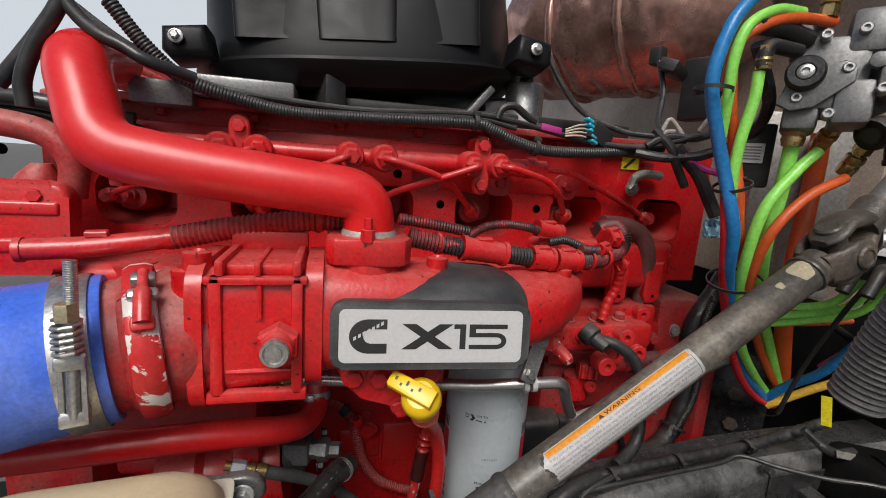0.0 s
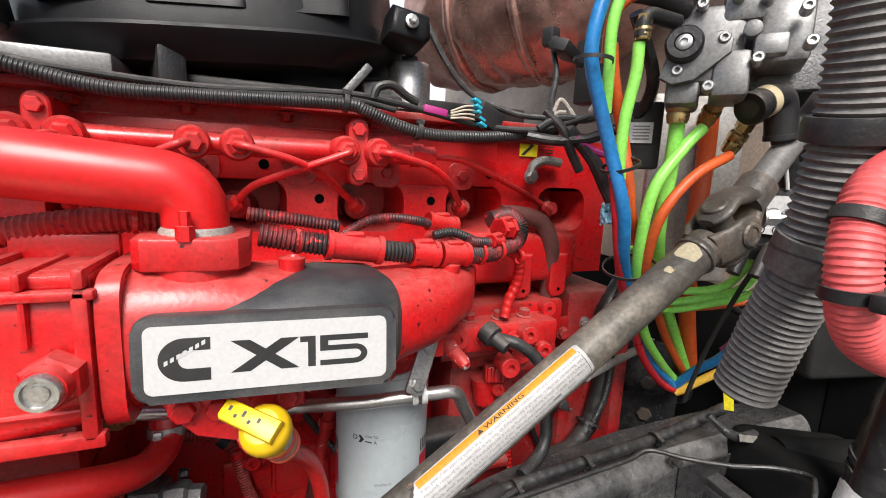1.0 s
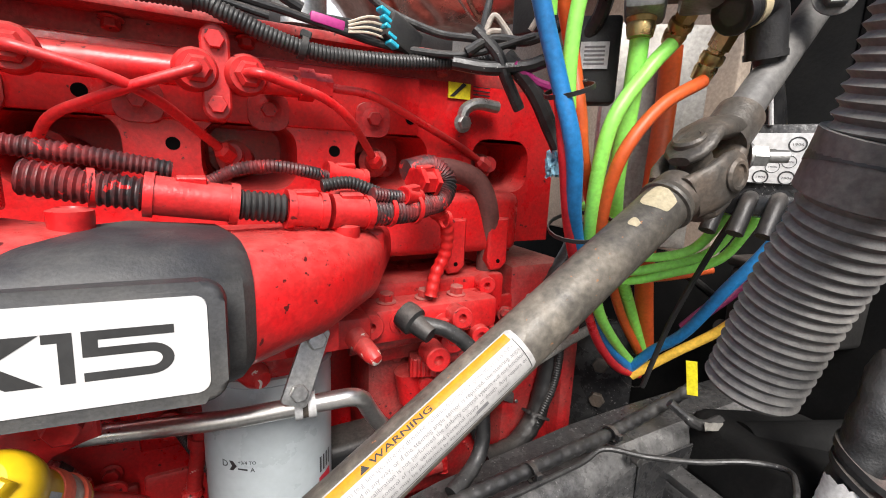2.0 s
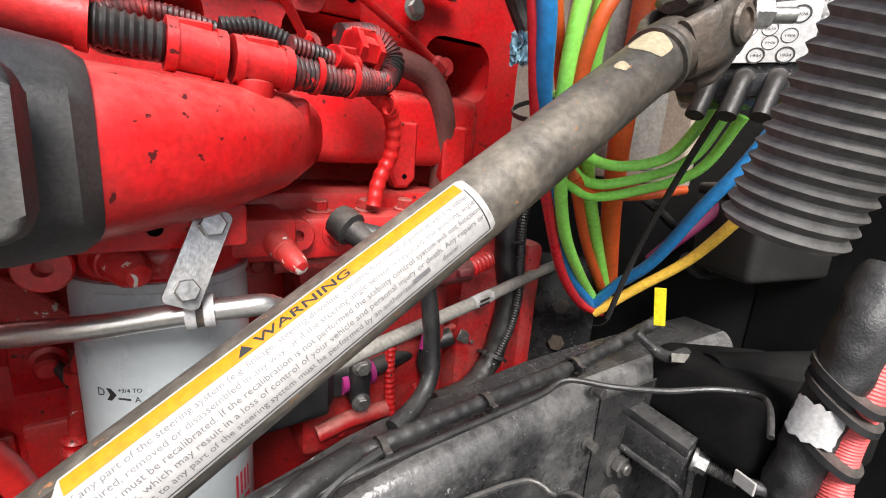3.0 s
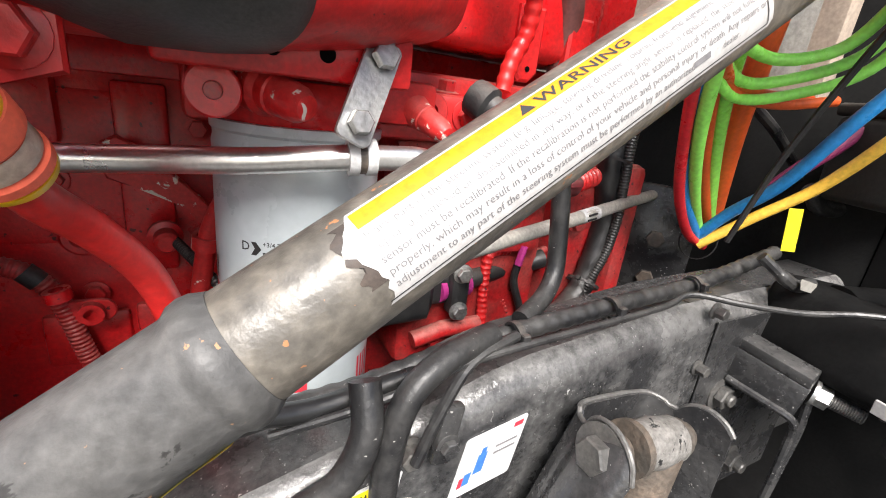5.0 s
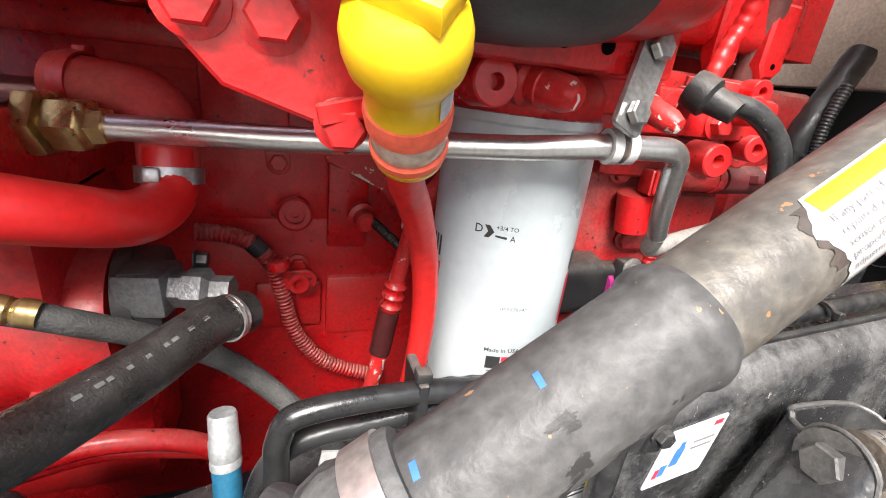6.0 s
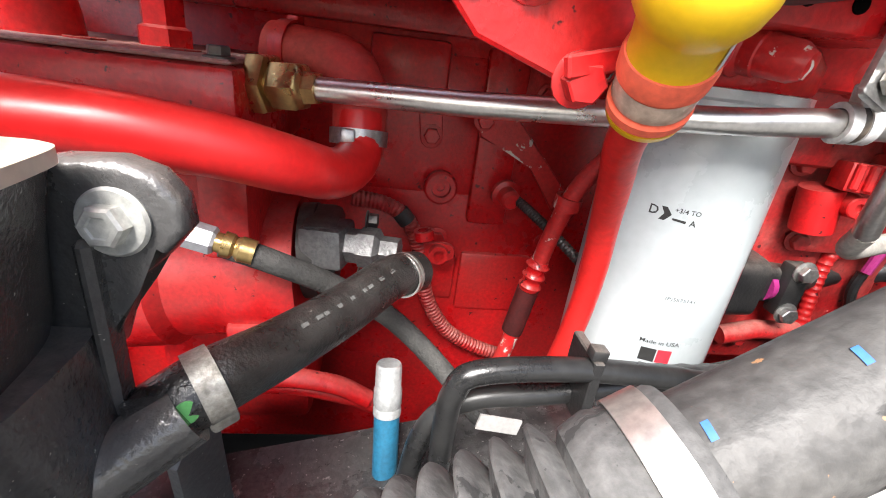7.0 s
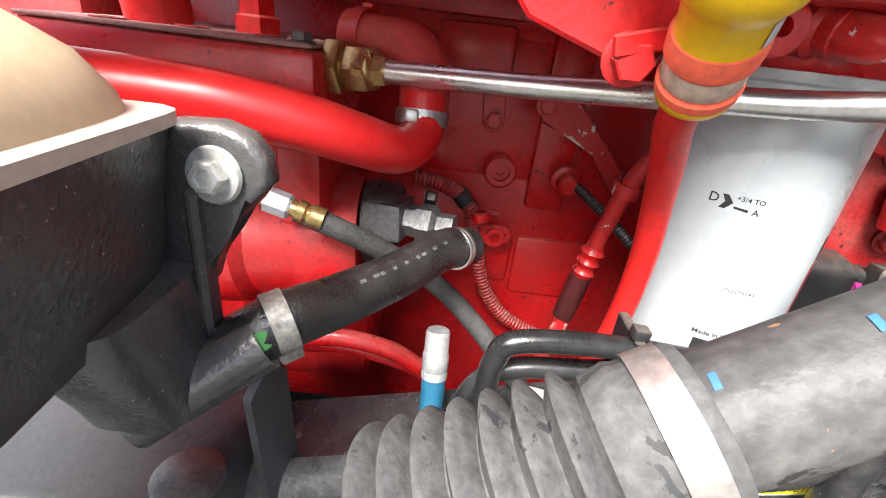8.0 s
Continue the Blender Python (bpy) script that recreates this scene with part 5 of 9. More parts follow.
# small red fittings under the runner
datum()
fit_ = thing("fuel_pump", (0.45, 0.66, 0.78), "red painted fuel pump with many ports and bolts", "fuel pump")
for nm, lo, hi, bv_ in (("body", (0.37, 0.655, 0.78), (0.58, 0.745, 1.04), 0.015), ("upper_body", (0.36, 0.625, 1.02), (0.53, 0.745, 1.075), 0.012), ("side_cover", (0.44, 0.64, 0.93), (0.56, 0.67, 1.0), 0.008)):
    bm = bm_new()
    cuboid(bm, lo, hi, bv_)
    part(nm, bm, RED_DUSTY, fit_)
for loc, r, h in (((0.4651, 0.592, 1.053), 0.0172, 0.045), ((0.526, 0.61, 1.054), 0.0135, 0.035), ((0.4336, 0.6, 0.993), 0.0105, 0.03)):
    bm = bm_new()
    lathe(bm, [(0, -h), (r * 1.08, -h), (r * 1.08, -0.012), (r, -0.010), (r, 0), (r * 0.9, r * 0.1), (r * 0.42, r * 0.1), (r * 0.36, -0.004), (0, -0.004)], aim(loc, (-0.3, -1, 0.05)), 26)
    part("port", bm, RED, fit_)
# metering valve with its plug
V0, V1, V2, V3 = (Vector(q) for q in ((0.4512, 0.615, 1.027), (0.5116, 0.615, 1.026), (0.5803, 0.625, 1.025), (0.6222, 0.63, 1.035)))
bm = bm_new()
pipe(bm, [V0, V1], 0.0150, 24)
lathe(bm, [(0.012, 0), (0.0165, 0), (0.0165, 0.006), (0.012, 0.006)], aim(V0.lerp(V1, 0.8), V1 - V0), 24)
part("valve_barrel", bm, RED_DUSTY, fit_)
bm = bm_new()
pipe(bm, [V1, V2], 0.0165, 24)
box(bm, (0.020, 0.010, 0.024), aim(V1.lerp(V2, 0.7) + Vector((0, -0.016, 0.004)), (0, -1, 0.2)), 0.002)
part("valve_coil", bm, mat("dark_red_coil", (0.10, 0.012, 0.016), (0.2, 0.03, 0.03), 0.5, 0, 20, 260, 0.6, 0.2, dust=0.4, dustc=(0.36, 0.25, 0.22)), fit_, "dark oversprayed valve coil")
bm = bm_new()
ribbed(bm, [V2, V3], 0.0135, 0.007, 0.002, 18, 6)
part("valve_plug", bm, RED, fit_)
# plug block with three ribs
bm = bm_new()
PB_ = aim((0.4267, 0.6, 1.02), (-0.35, -1, 0.05))
box(bm, (0.034, 0.026, 0.03), PB_ @ Matrix.Translation((0, 0, -0.012)), 0.002)
for i in range(3):
    box(bm, (0.007, 0.024, 0.008), PB_ @ Matrix.Translation((-0.011 + 0.011 * i, 0.001, 0.004)), 0.0015, 1)
part("plug_block", bm, RED, fit_)
bm = bm_new()
pipe(bm, [(0.4194, 0.63, 1.004), (0.427, 0.63, 0.9611)], 0.019, 24)
part("inlet_barrel", bm, RED, fit_)
bm = bm_new()
ribbed(bm, bent([(0.5264, 0.66, 0.9277), (0.4888, 0.65, 0.9319), (0.4863, 0.65, 0.9068), (0.4862, 0.64, 0.8214)], 0.014, 6), 0.0078, 0.0075, 0.0012, 16, 6)
part("drain_hose", bm, RED, fit_)
bm = bm_new()
ribbed(bm, spline([(0.5253, 0.66, 0.8571), (0.5474, 0.66, 0.8189), (0.5602, 0.66, 0.7893)], 6), 0.006, 0.006, 0.001, 14, 6)
part("branch_hose", bm, RED_DUSTY, fit_)
bm = bm_new()
pipe(bm, [(0.4795, 0.64, 0.8349), (0.427, 0.64, 0.8347), (0.3864, 0.64, 0.8254)], 0.011, 16)
part("cross_tube", bm, RED_DUSTY, fit_)
bm = bm_new()
pipe(bm, bent([(0.5745, 0.67, 0.9128), (0.6396, 0.68, 0.9246), (0.739, 0.69, 0.9272)], 0.01), 0.006, 12)
part("return_tube", bm, RED_DUSTY, fit_)
bm = bm_new()
pipe(bm, spline([(0.33, 0.60, 1.060), (0.40, 0.60, 1.062), (0.47, 0.605, 1.066)], 6), 0.0075, 14)
part("top_tube", bm, RED_DUSTY, fit_)
for q in ((0.4087, 0.65, 1.021), (0.4713, 0.65, 0.9939), (0.4393, 0.65, 0.9411), (0.5853, 0.65, 1.056), (0.6295, 0.65, 0.9641), (0.4173, 0.65, 0.8198)):
    bolt_part(fit_, q, (-0.2, -1, 0), 0.009, 0.009, RED_DUSTY)
arm = thing("valve_arm", (0.5945, 0.665, 1.068), "red arm bracket with a bright bolt", "bracket")
bm = bm_new()
slab(bm, ((0.5153, 0.655, 1.073), (0.6324, 0.668, 1.083), (0.6434, 0.668, 1.056), (0.5187, 0.655, 1.043)), (0, 0.008, 0))
part("plate", bm, RED, arm)
bm = bm_new()
hexhead(bm, aim((0.6386, 0.66, 1.067), (-0.3, -1, 0)), 0.0085, 0.010, 1.5)
part("bolt", bm, ZINC, arm, "bright zinc bolt")
sc = thing("sensor_lead", (0.5384, 0.645, 0.8942), "thin black lead with a magenta plug on a grey clip", "wiring")
bm = bm_new()
pipe(bm, [(0.5358, 0.64, 0.9391), (0.5305, 0.64, 0.9129)], 0.0052, 10)
part("plug", bm, MAGENTA, sc, "magenta plug")
bm = bm_new()
pipe(bm, spline([(0.5338, 0.645, 0.9106), (0.5323, 0.645, 0.8871), (0.5479, 0.645, 0.8519), (0.5547, 0.645, 0.8337)], 6), 0.0055, 10)
part("lead", bm, BLACK_PART, sc)
bm = bm_new()
box(bm, (0.030, 0.003, 0.018), pose(*(0.6152, 0.66, 0.9054), 0, 32, 10), 0.002)
lathe(bm, [(0, 0), (0.0028, 0), (0.0028, 0.003), (0, 0.003)], aim((0.6255, 0.656, 0.8979), (0, -1, 0)), 12)
part("clip_plate", bm, ZINC, sc, "grey metal clip")
datum()
bm = bm_new()
lathe(bm, [(0, -0.012), (0.0155, -0.012), (0.0165, -0.006), (0.0165, 0.006), (0.012, 0.009), (0.0095, 0.03), (0, 0.03)], aim((0.385, 0.548, 1.108), (0.45, -0.8, -0.4)), 12)
datum()
hk = thing("breather_hose", (0.385, 0.55, 1.1), "black rubber hose with a ribbed end cap", "hose")
part("end_cap", bm, BLACK_PART, hk)
bm = bm_new()
pipe(bm, spline([(0.39, 0.54, 1.106), (0.42, 0.524, 1.098), (0.446, 0.514, 1.074), (0.455, 0.510, 1.04), (0.458, 0.505, 1.0), (0.456, 0.499, 0.968), (0.440, 0.490, 0.948), (0.405, 0.475, 0.937)], 8), 0.0087, 16)
part("tube", bm, RUBBER, hk)
# black sensor plug low on the engine
datum(scale=1.28, about=(0.235, 0.2, 1.117))
sp = thing("sensor_plug", (0.38, 0.56, 0.94), "black plastic sensor housing with a magenta seal", "sensor")
bm = bm_new()
loft(bm, [((0.290, 0.545, 0.942), 0.022, 0.022, (0.2, 1, 0), Z), ((0.302, 0.545, 0.942), 0.024, 0.026, (0.2, 1, 0), Z), ((0.362, 0.548, 0.942), 0.024, 0.025, (0.2, 1, 0), Z), ((0.370, 0.55, 0.942), 0.013, 0.016, (0.2, 1, 0), Z), ((0.40, 0.552, 0.940), 0.012, 0.016, (0.2, 1, 0), Z)], 24, 5)
cuboid(bm, (0.383, 0.53, 0.918), (0.402, 0.545, 0.965), 0.003)
part("housing", bm, BLACK_PART, sp)
for z in (0.96, 0.922):
    bolt_part(sp, (0.392, 0.53, z), (-0.1, -1, 0), 0.007, 0.006, ZINC)
for x in (0.377, 0.408):
    bm = bm_new()
    lathe(bm, [(0.0, -0.003), (0.013, -0.003), (0.013, 0.003), (0, 0.003)], aim((x, 0.547 + (x - 0.377) * 0.2, 0.939), (1, 0.2, 0.03)), 16)
    part("seal", bm, MAGENTA, sp, "magenta seal ring")
bm = bm_new()
pipe(bm, spline([(0.402, 0.552, 0.94), (0.44, 0.56, 0.945), (0.48, 0.57, 0.944), (0.515, 0.562, 0.955)], 8), 0.0105, 14)
part("cable", bm, BLACK_LOOM, sp)
datum()
bm = bm_new()
pipe(bm, spline([(0.7399, 0.66, 1.184), (0.7077, 0.655, 1.136), (0.6726, 0.65, 1.081), (0.6708, 0.65, 1.027), (0.6832, 0.65, 0.9695), (0.6721, 0.645, 0.9117), (0.6502, 0.64, 0.8633), (0.606, 0.63, 0.8356), (0.5429, 0.62, 0.8362)], 10), 0.0165, 18)
crumple(bm, 0.0022, 90)
solo("cable_loom", bm, BLACK_LOOM, "taped black cable loom behind the steering shaft", "wiring harness")
bm = bm_new()
ribbed(bm, spline([(0.6903, 0.63, 1.143), (0.6769, 0.63, 1.091), (0.6807, 0.63, 1.031), (0.6851, 0.63, 0.9749), (0.6777, 0.63, 0.9251), (0.6591, 0.63, 0.8839), (0.6443, 0.63, 0.8509)], 10), 0.0078, 0.0042, 0.0012, 14, 5)
solo("loom_branch", bm, BLACK_LOOM, "thin corrugated conduit beside the taped loom", "wiring harness")
for p, d in (((0.6676, 0.645, 1.059), (-0.15, 0.1, -1)), ((0.6517, 0.635, 0.8785), (-0.5, -0.2, -0.9))):
    zip_tie("cable_tie", p, d, 0.0225)

# ---------------------------------------------------------------- steering shaft
datum()
SP, SD = Vector((0.386, 0.352, 1.164)), Vector((1, 0.0603, 0.6375)).normalized()
SR = 0.0197


def on_axis(x):
    return SP + SD * ((x - SP.x) / SD.x)


E1 = (Vector((0, -1, 0)) - SD * Vector((0, -1, 0)).dot(SD)).normalized()
E2 = E1.cross(SD)
E2 = E2 if E2.z > 0 else -E2


def on_shaft(s, a, r=SR):
    """Point at s metres along the shaft from SP, at a degrees up from the side that faces out."""
    return SP + SD * s + (E1 * math.cos(radians(a)) + E2 * math.sin(radians(a))) * r


shaft = thing("steering_shaft", tuple(on_axis(0.1)), "dusty black steering shaft with a universal joint", "steering shaft")
bm = bm_new()
MS = aim(SP, SD, E2)
s0, s1 = (0.174 - SP.x) / SD.x, (0.522 - SP.x) / SD.x
lathe(bm, [(0, s0), (SR, s0), (SR, s1), (SR + 0.0025, s1 + 0.0005), (SR + 0.003, s1 + 0.003), (SR + 0.0015, s1 + 0.006), (SR - 0.002, s1 + 0.018), (0, s1 + 0.018)], MS, 48)
part("tube", bm, SHAFT, shaft)
bm = bm_new()
w0 = (0.055 - SP.x) / SD.x
lathe(bm, [(0, w0), (SR + 0.0008, w0), (SR + 0.0008, s0 - 0.007), (SR + 0.0012, s0 - 0.0055), (SR + 0.0026, s0 - 0.003), (SR + 0.0030, s0), (SR + 0.0024, s0 + 0.003), (SR + 0.0010, s0 + 0.0055), (SR + 0.0003, s0 + 0.007), (0, s0 + 0.007)], MS, 96)
crumple(bm, 0.0002, 60)
part("lower_tube", bm, SHAFT_LOW, shaft, "dusty grey lower tube with a weld ring")
# bare primer spots near the joint
bm = bm_new()
for s, a, w, h in ((s1 - 0.012, 62, 0.020, 42), (s1 - 0.045, 60, 0.007, 14)):
    pts = [(s + w * (1 + 0.18 * math.sin(3 * t)) * math.cos(t) * 0.6, a + h * (1 + 0.2 * math.cos(2 * t)) * math.sin(t)) for t in [2 * math.pi * i / 20 for i in range(20)]]
    c = bm.verts.new(on_shaft(s, a, SR + 0.0006))
    ring = [bm.verts.new(on_shaft(x, y, SR + 0.0005)) for x, y in pts]
    mid = [bm.verts.new(on_shaft(s + (x - s) * 0.5, a + (y - a) * 0.5, SR + 0.0006)) for x, y in pts]
    for i in range(20):
        j = (i + 1) % 20
        bm.faces.new((ring[i], ring[j], mid[j], mid[i]))
        bm.faces.new((mid[i], mid[j], c))
part("bare_spot", bm, TAN_SPOT, shaft, "bare cream spot where the paint is gone")
# edge of a yellow sticker that has come loose under the tube
bm = bm_new()
grid(bm, (0.112 - SP.x) / SD.x, (0.164 - SP.x) / SD.x, -66, -46, 14, 4, lambda u, v: on_shaft(u, v, SR + 0.0012 + 0.0002 * math.sin(u * 300)))
part("sticker_edge", bm, YELLOW_LABEL, shaft, "loose edge of a yellow sticker")
# blue chalk marks
for x, a in ((0.1335, 76), (0.0985, 74)):
    bm = bm_new()
    s = (x - SP.x) / SD.x
    grid(bm, s - 0.0011, s + 0.0011, a - 7, a + 7, 1, 6, lambda u, v: on_shaft(u + 0.00005 * (v - a), v, SR + 0.0013))
    part("chalk_mark", bm, BLUE_INK, shaft, "small blue paint mark")

# universal joint: two yokes, cross and caps
uj = SP + SD * (s1 + 0.050)
UD = Vector((0.727, 0.0838, 0.682)).normalized()
bm = bm_new()
lathe(bm, [(0, s1 + 0.008), (0.0195, s1 + 0.008), (0.0215, s1 + 0.014), (0.0205, s1 + 0.024), (0.014, s1 + 0.030), (0, s1 + 0.031)], MS, 28)
for sg in (1, -1):
    loft(bm, [(SP + SD * (s1 + 0.014) + E1 * 0.013 * sg, 0.019, 0.008, E2, E1), (SP + SD * (s1 + 0.030) + E1 * 0.0225 * sg, 0.0195, 0.0068, E2, E1), (SP + SD * (s1 + 0.050) + E1 * 0.026 * sg, 0.020, 0.006, E2, E1), (SP + SD * (s1 + 0.062) + E1 * 0.026 * sg, 0.0165, 0.0055, E2, E1), (SP + SD * (s1 + 0.070) + E1 * 0.0255 * sg, 0.009, 0.004, E2, E1)], 24, 2.4)
part("lower_yoke", bm, CASTIRON, shaft, "rusty cast yoke of the joint")
bm = bm_new()
for a, b in ((E2, 0.036), (E1, 0.034)):
    for sg in (1, -1):
        lathe(bm, [(0, 0), (0.0135, 0), (0.0135, b - 0.002), (0.0115, b), (0.009, b), (0.0085, b - 0.0018), (0, b - 0.0018)], aim(uj, a * sg), 24)
part("cross", bm, CASTIRON, shaft)
bm = bm_new()
for sg in (1, -1):
    c = uj + E2 * 0.0275 * sg
    loft(bm, [(c - UD * 0.020, 0.009, 0.004, E1, E2), (c - UD * 0.012, 0.0175, 0.006, E1, E2), (c, 0.0205, 0.0065, E1, E2), (c + UD * 0.016, 0.0195, 0.0075, E1, E2), (uj + UD * 0.036 + E2 * 0.0175 * sg, 0.019, 0.011, E1, E2), (uj + UD * 0.050 + E2 * 0.008 * sg, 0.019, 0.012, E1, E2)], 24, 2.4)
pipe(bm, [uj + UD * 0.042, uj + UD * 0.078], 0.0205, 24)
part("upper_yoke", bm, CASTIRON, shaft, "rusty upper yoke of the joint")
bm = bm_new()
d = Vector((0.72, -0.66, 0.02)).normalized()
pb = uj + UD * 0.052 + Vector((0.008, -0.016, -0.018))
hexhead(bm, aim(pb, d), 0.0095, 0.012, 1.2)
pipe(bm, [pb, pb + d * 0.030], 0.0055, 12)
part("pinch_bolt", bm, ZINC, shaft, "dull pinch bolt")
bm = bm_new()
pipe(bm, [uj + UD * 0.06, uj + UD * 0.30], 0.0148, 24)
part("column_shaft", bm, mat("grey_column_shaft", (0.16, 0.155, 0.15), (0.24, 0.23, 0.215), 0.5, 0.3, 16, 200, 0.6, 0.2), shaft, "dull grey column shaft into the firewall")

# dust boot on the lower end with its metal band
boot = thing("dust_boot", tuple(on_axis(0.0)), "dusty grey ribbed rubber boot on the steering shaft", "rubber boot")
bx = lambda x: (x - SP.x) / SD.x
prof = [(SR, bx(0.0955)), (SR + 0.0042, bx(0.0955)), (SR + 0.0052, bx(0.094)), (SR + 0.0052, bx(0.080)), (SR + 0.0062, bx(0.0775)), (SR + 0.0045, bx(0.070))]
for i in range(7):
    x = 0.0635 - i * 0.0094
    k = 0.0072 + 0.0007 * i
    v = SR + 0.0008 + 0.0003 * i
    prof += [(v, bx(x + 0.0045)), (v + 0.45 * k, bx(x + 0.0031)), (SR + 0.0012 + k, bx(x + 0.0010)), (SR + 0.0022 + k, bx(x)), (SR + 0.0018 + k, bx(x - 0.0010)), (v + 0.45 * k, bx(x - 0.0030)), (v, bx(x - 0.0045))]
prof += [(SR - 0.004, bx(-0.004)), (0.012, bx(-0.012)), (0.012, bx(-0.05)), (0, bx(-0.05))]
bm = bm_new()
lathe(bm, prof, MS, 56)
part("bellows", bm, RUBBER_GREY, boot)
bm = bm_new()
lathe(bm, [(SR + 0.0053, bx(0.0915)), (SR + 0.0064, bx(0.0915)), (SR + 0.0064, bx(0.0825)), (SR + 0.0053, bx(0.0825)), (SR + 0.0053, bx(0.0915))], MS, 56)
part("band", bm, mat("pale_metal_band", (0.46, 0.43, 0.40), (0.36, 0.33, 0.31), 0.35, 0.7, 12, 300, 0.5, 0.05), boot, "pale metal clamping band")

# warning label wrapped on the tube
lab = thing("warning_label", tuple(on_shaft(-0.07, 40)), "white and orange warning label stuck on the steering shaft", "label")
LS0, LS1, LA0, LA1 = bx(0.214), -0.012, -18.0, 76.0
LW, LH = LS1 - LS0, radians(LA1 - LA0) * SR


def on_label(x, y, h=0.0006):
    """x from the label's left end, y from its lower edge, in metres."""
    return on_shaft(LS0 + x, LA0 + math.degrees(y / SR), SR + h)


bm = bm_new()
grid(bm, 0, LW, 0, LH, 24, 16, lambda x, y: on_label(x - (0.0025 if x > LW * 0.99 and (y < 0.001 or y > LH - 0.001) else 0) + (0.004 * noise.noise(Vector((y * 260, 3.1, 0))) + 0.003 * math.sin(y * 230) if x < 0.001 else 0), y, 0.0004))
part("paper", bm, LABEL_DIRTY, lab)
bm = bm_new()
grid(bm, -0.0035, 0.004, LH * 0.25, LH * 0.93, 4, 22, lambda x, y: on_label(x + (0.004 * noise.noise(Vector((y * 300, 7.7, 0))) if x < -0.003 else 0), y, 0.00025))
part("residue", bm, mat("brown_adhesive", (0.035, 0.026, 0.021), (0.09, 0.065, 0.05), 0.7, 0, 60, 300, 0.7, 0.2), lab, "brown glue left by the torn label end")
bm = bm_new()
grid(bm, 0.004, LW - 0.005, LH * 0.775, LH * 0.965, 24, 4, lambda x, y: on_label(x, y, 0.0006))
part("band", bm, ORANGE_LABEL, lab, "orange heading band")
bm = bm_new()
write(bm, "WARNING", LH * 0.165, lambda x, y: on_label(x + LW * 0.40, y + LH * 0.806, 0.0008), LW * 0.235)
patch(bm, [(LW * 0.358, LH * 0.806), (LW * 0.391, LH * 0.806), (LW * 0.3745, LH * 0.935)], lambda x, y: on_label(x, y, 0.0008))
part("heading", bm, INK, lab)
LINES = ("If any part of the steering system (e.g. linkage, steering driveline, column, front-end alignment, etc.) is either", "repaired, removed or disassembled in any way, or if the steering angle sensor is replaced, the steering angle",
         "sensor must be recalibrated. If the recalibration is not performed the stability control system will not function", "properly, which may result in a loss of control of your vehicle and personal injury or death. Any repairs or",
         "adjustment to any part of the steering system must be performed by an authorized               dealer.")
bm = bm_new()
for i, text in enumerate(LINES):
    write(bm, text, LH * 0.112, lambda x, y: on_label(x + 0.004, y + LH * (0.650 - 0.126 * i), 0.0007), LW * (0.955 if i < 4 else 0.86))
patch(bm, [(LW * 0.735, LH * 0.155), (LW * 0.785, LH * 0.155), (LW * 0.785, LH * 0.225), (LW * 0.735, LH * 0.225)], lambda x, y: on_label(x, y, 0.0007))
part("text", bm, GREY_INK, lab, "grey paragraph of small print")
bm = bm_new()
grid(bm, 0.0, LW - 0.004, LH * 0.045, LH * 0.06, 24, 1, lambda x, y: on_label(x, y, 0.0007))
grid(bm, LW - 0.0042, LW - 0.0036, LH * 0.05, LH * 0.78, 1, 10, lambda x, y: on_label(x, y, 0.0007))
part("border", bm, INK, lab)

# ---------------------------------------------------------------- air box over the engine
datum(0.0, 0.026, 0.006)
ab = thing("air_cleaner_housing", (0.05, 0.8, 1.43), "textured black plastic air cleaner housing over the engine", "air cleaner")
AM = pose(0.0425, 0.617, 1.483, 0, -4.3, -3.5)


def on_box(x, y, z):
    return AM @ Vector((x, y, z))


bm = bm_new()
U, V, W = AM.to_3x3() @ Vector(X), AM.to_3x3() @ Vector(Y), AM.to_3x3() @ Vector(Z)
loft(bm, [(on_box(0, 0.235, -0.048), 0.19, 0.21, U, V), (on_box(0, 0.235, -0.043), 0.226, 0.243, U, V), (on_box(0, 0.235, -0.020), 0.256, 0.264, U, V), (on_box(0, 0.235, -0.012), 0.262, 0.268, U, V), (on_box(0, 0.235, -0.008), 0.261, 0.267, U, V), (on_box(0, 0.235, -0.005), 0.247, 0.254, U, V), (on_box(0, 0.235, 0.01), 0.247, 0.252, U, V),
          (on_box(0, 0.24, 0.10), 0.243, 0.238, U, V), (on_box(0, 0.27, 0.34), 0.23, 0.20, U, V)], 84, 3.4)
part("body", bm, COVER, ab)
for x, w in ((-0.125, 0.046), (-0.012, 0.052), (0.108, 0.050)):
    bm = bm_new()
    loft(bm, [(on_box(x, -0.0035 + abs(x) * 0.06, 0.016), w, 0.016, U, V), (on_box(x, 0.0 + abs(x) * 0.06, 0.022), w + 0.001, 0.017, U, V), (on_box(x, 0.014 + abs(x) * 0.06, 0.10), w + 0.003, 0.016, U, V), (on_box(x, 0.050, 0.22), w + 0.004, 0.016, U, V)], 28, 9)
    part("panel", bm, COVER, ab)
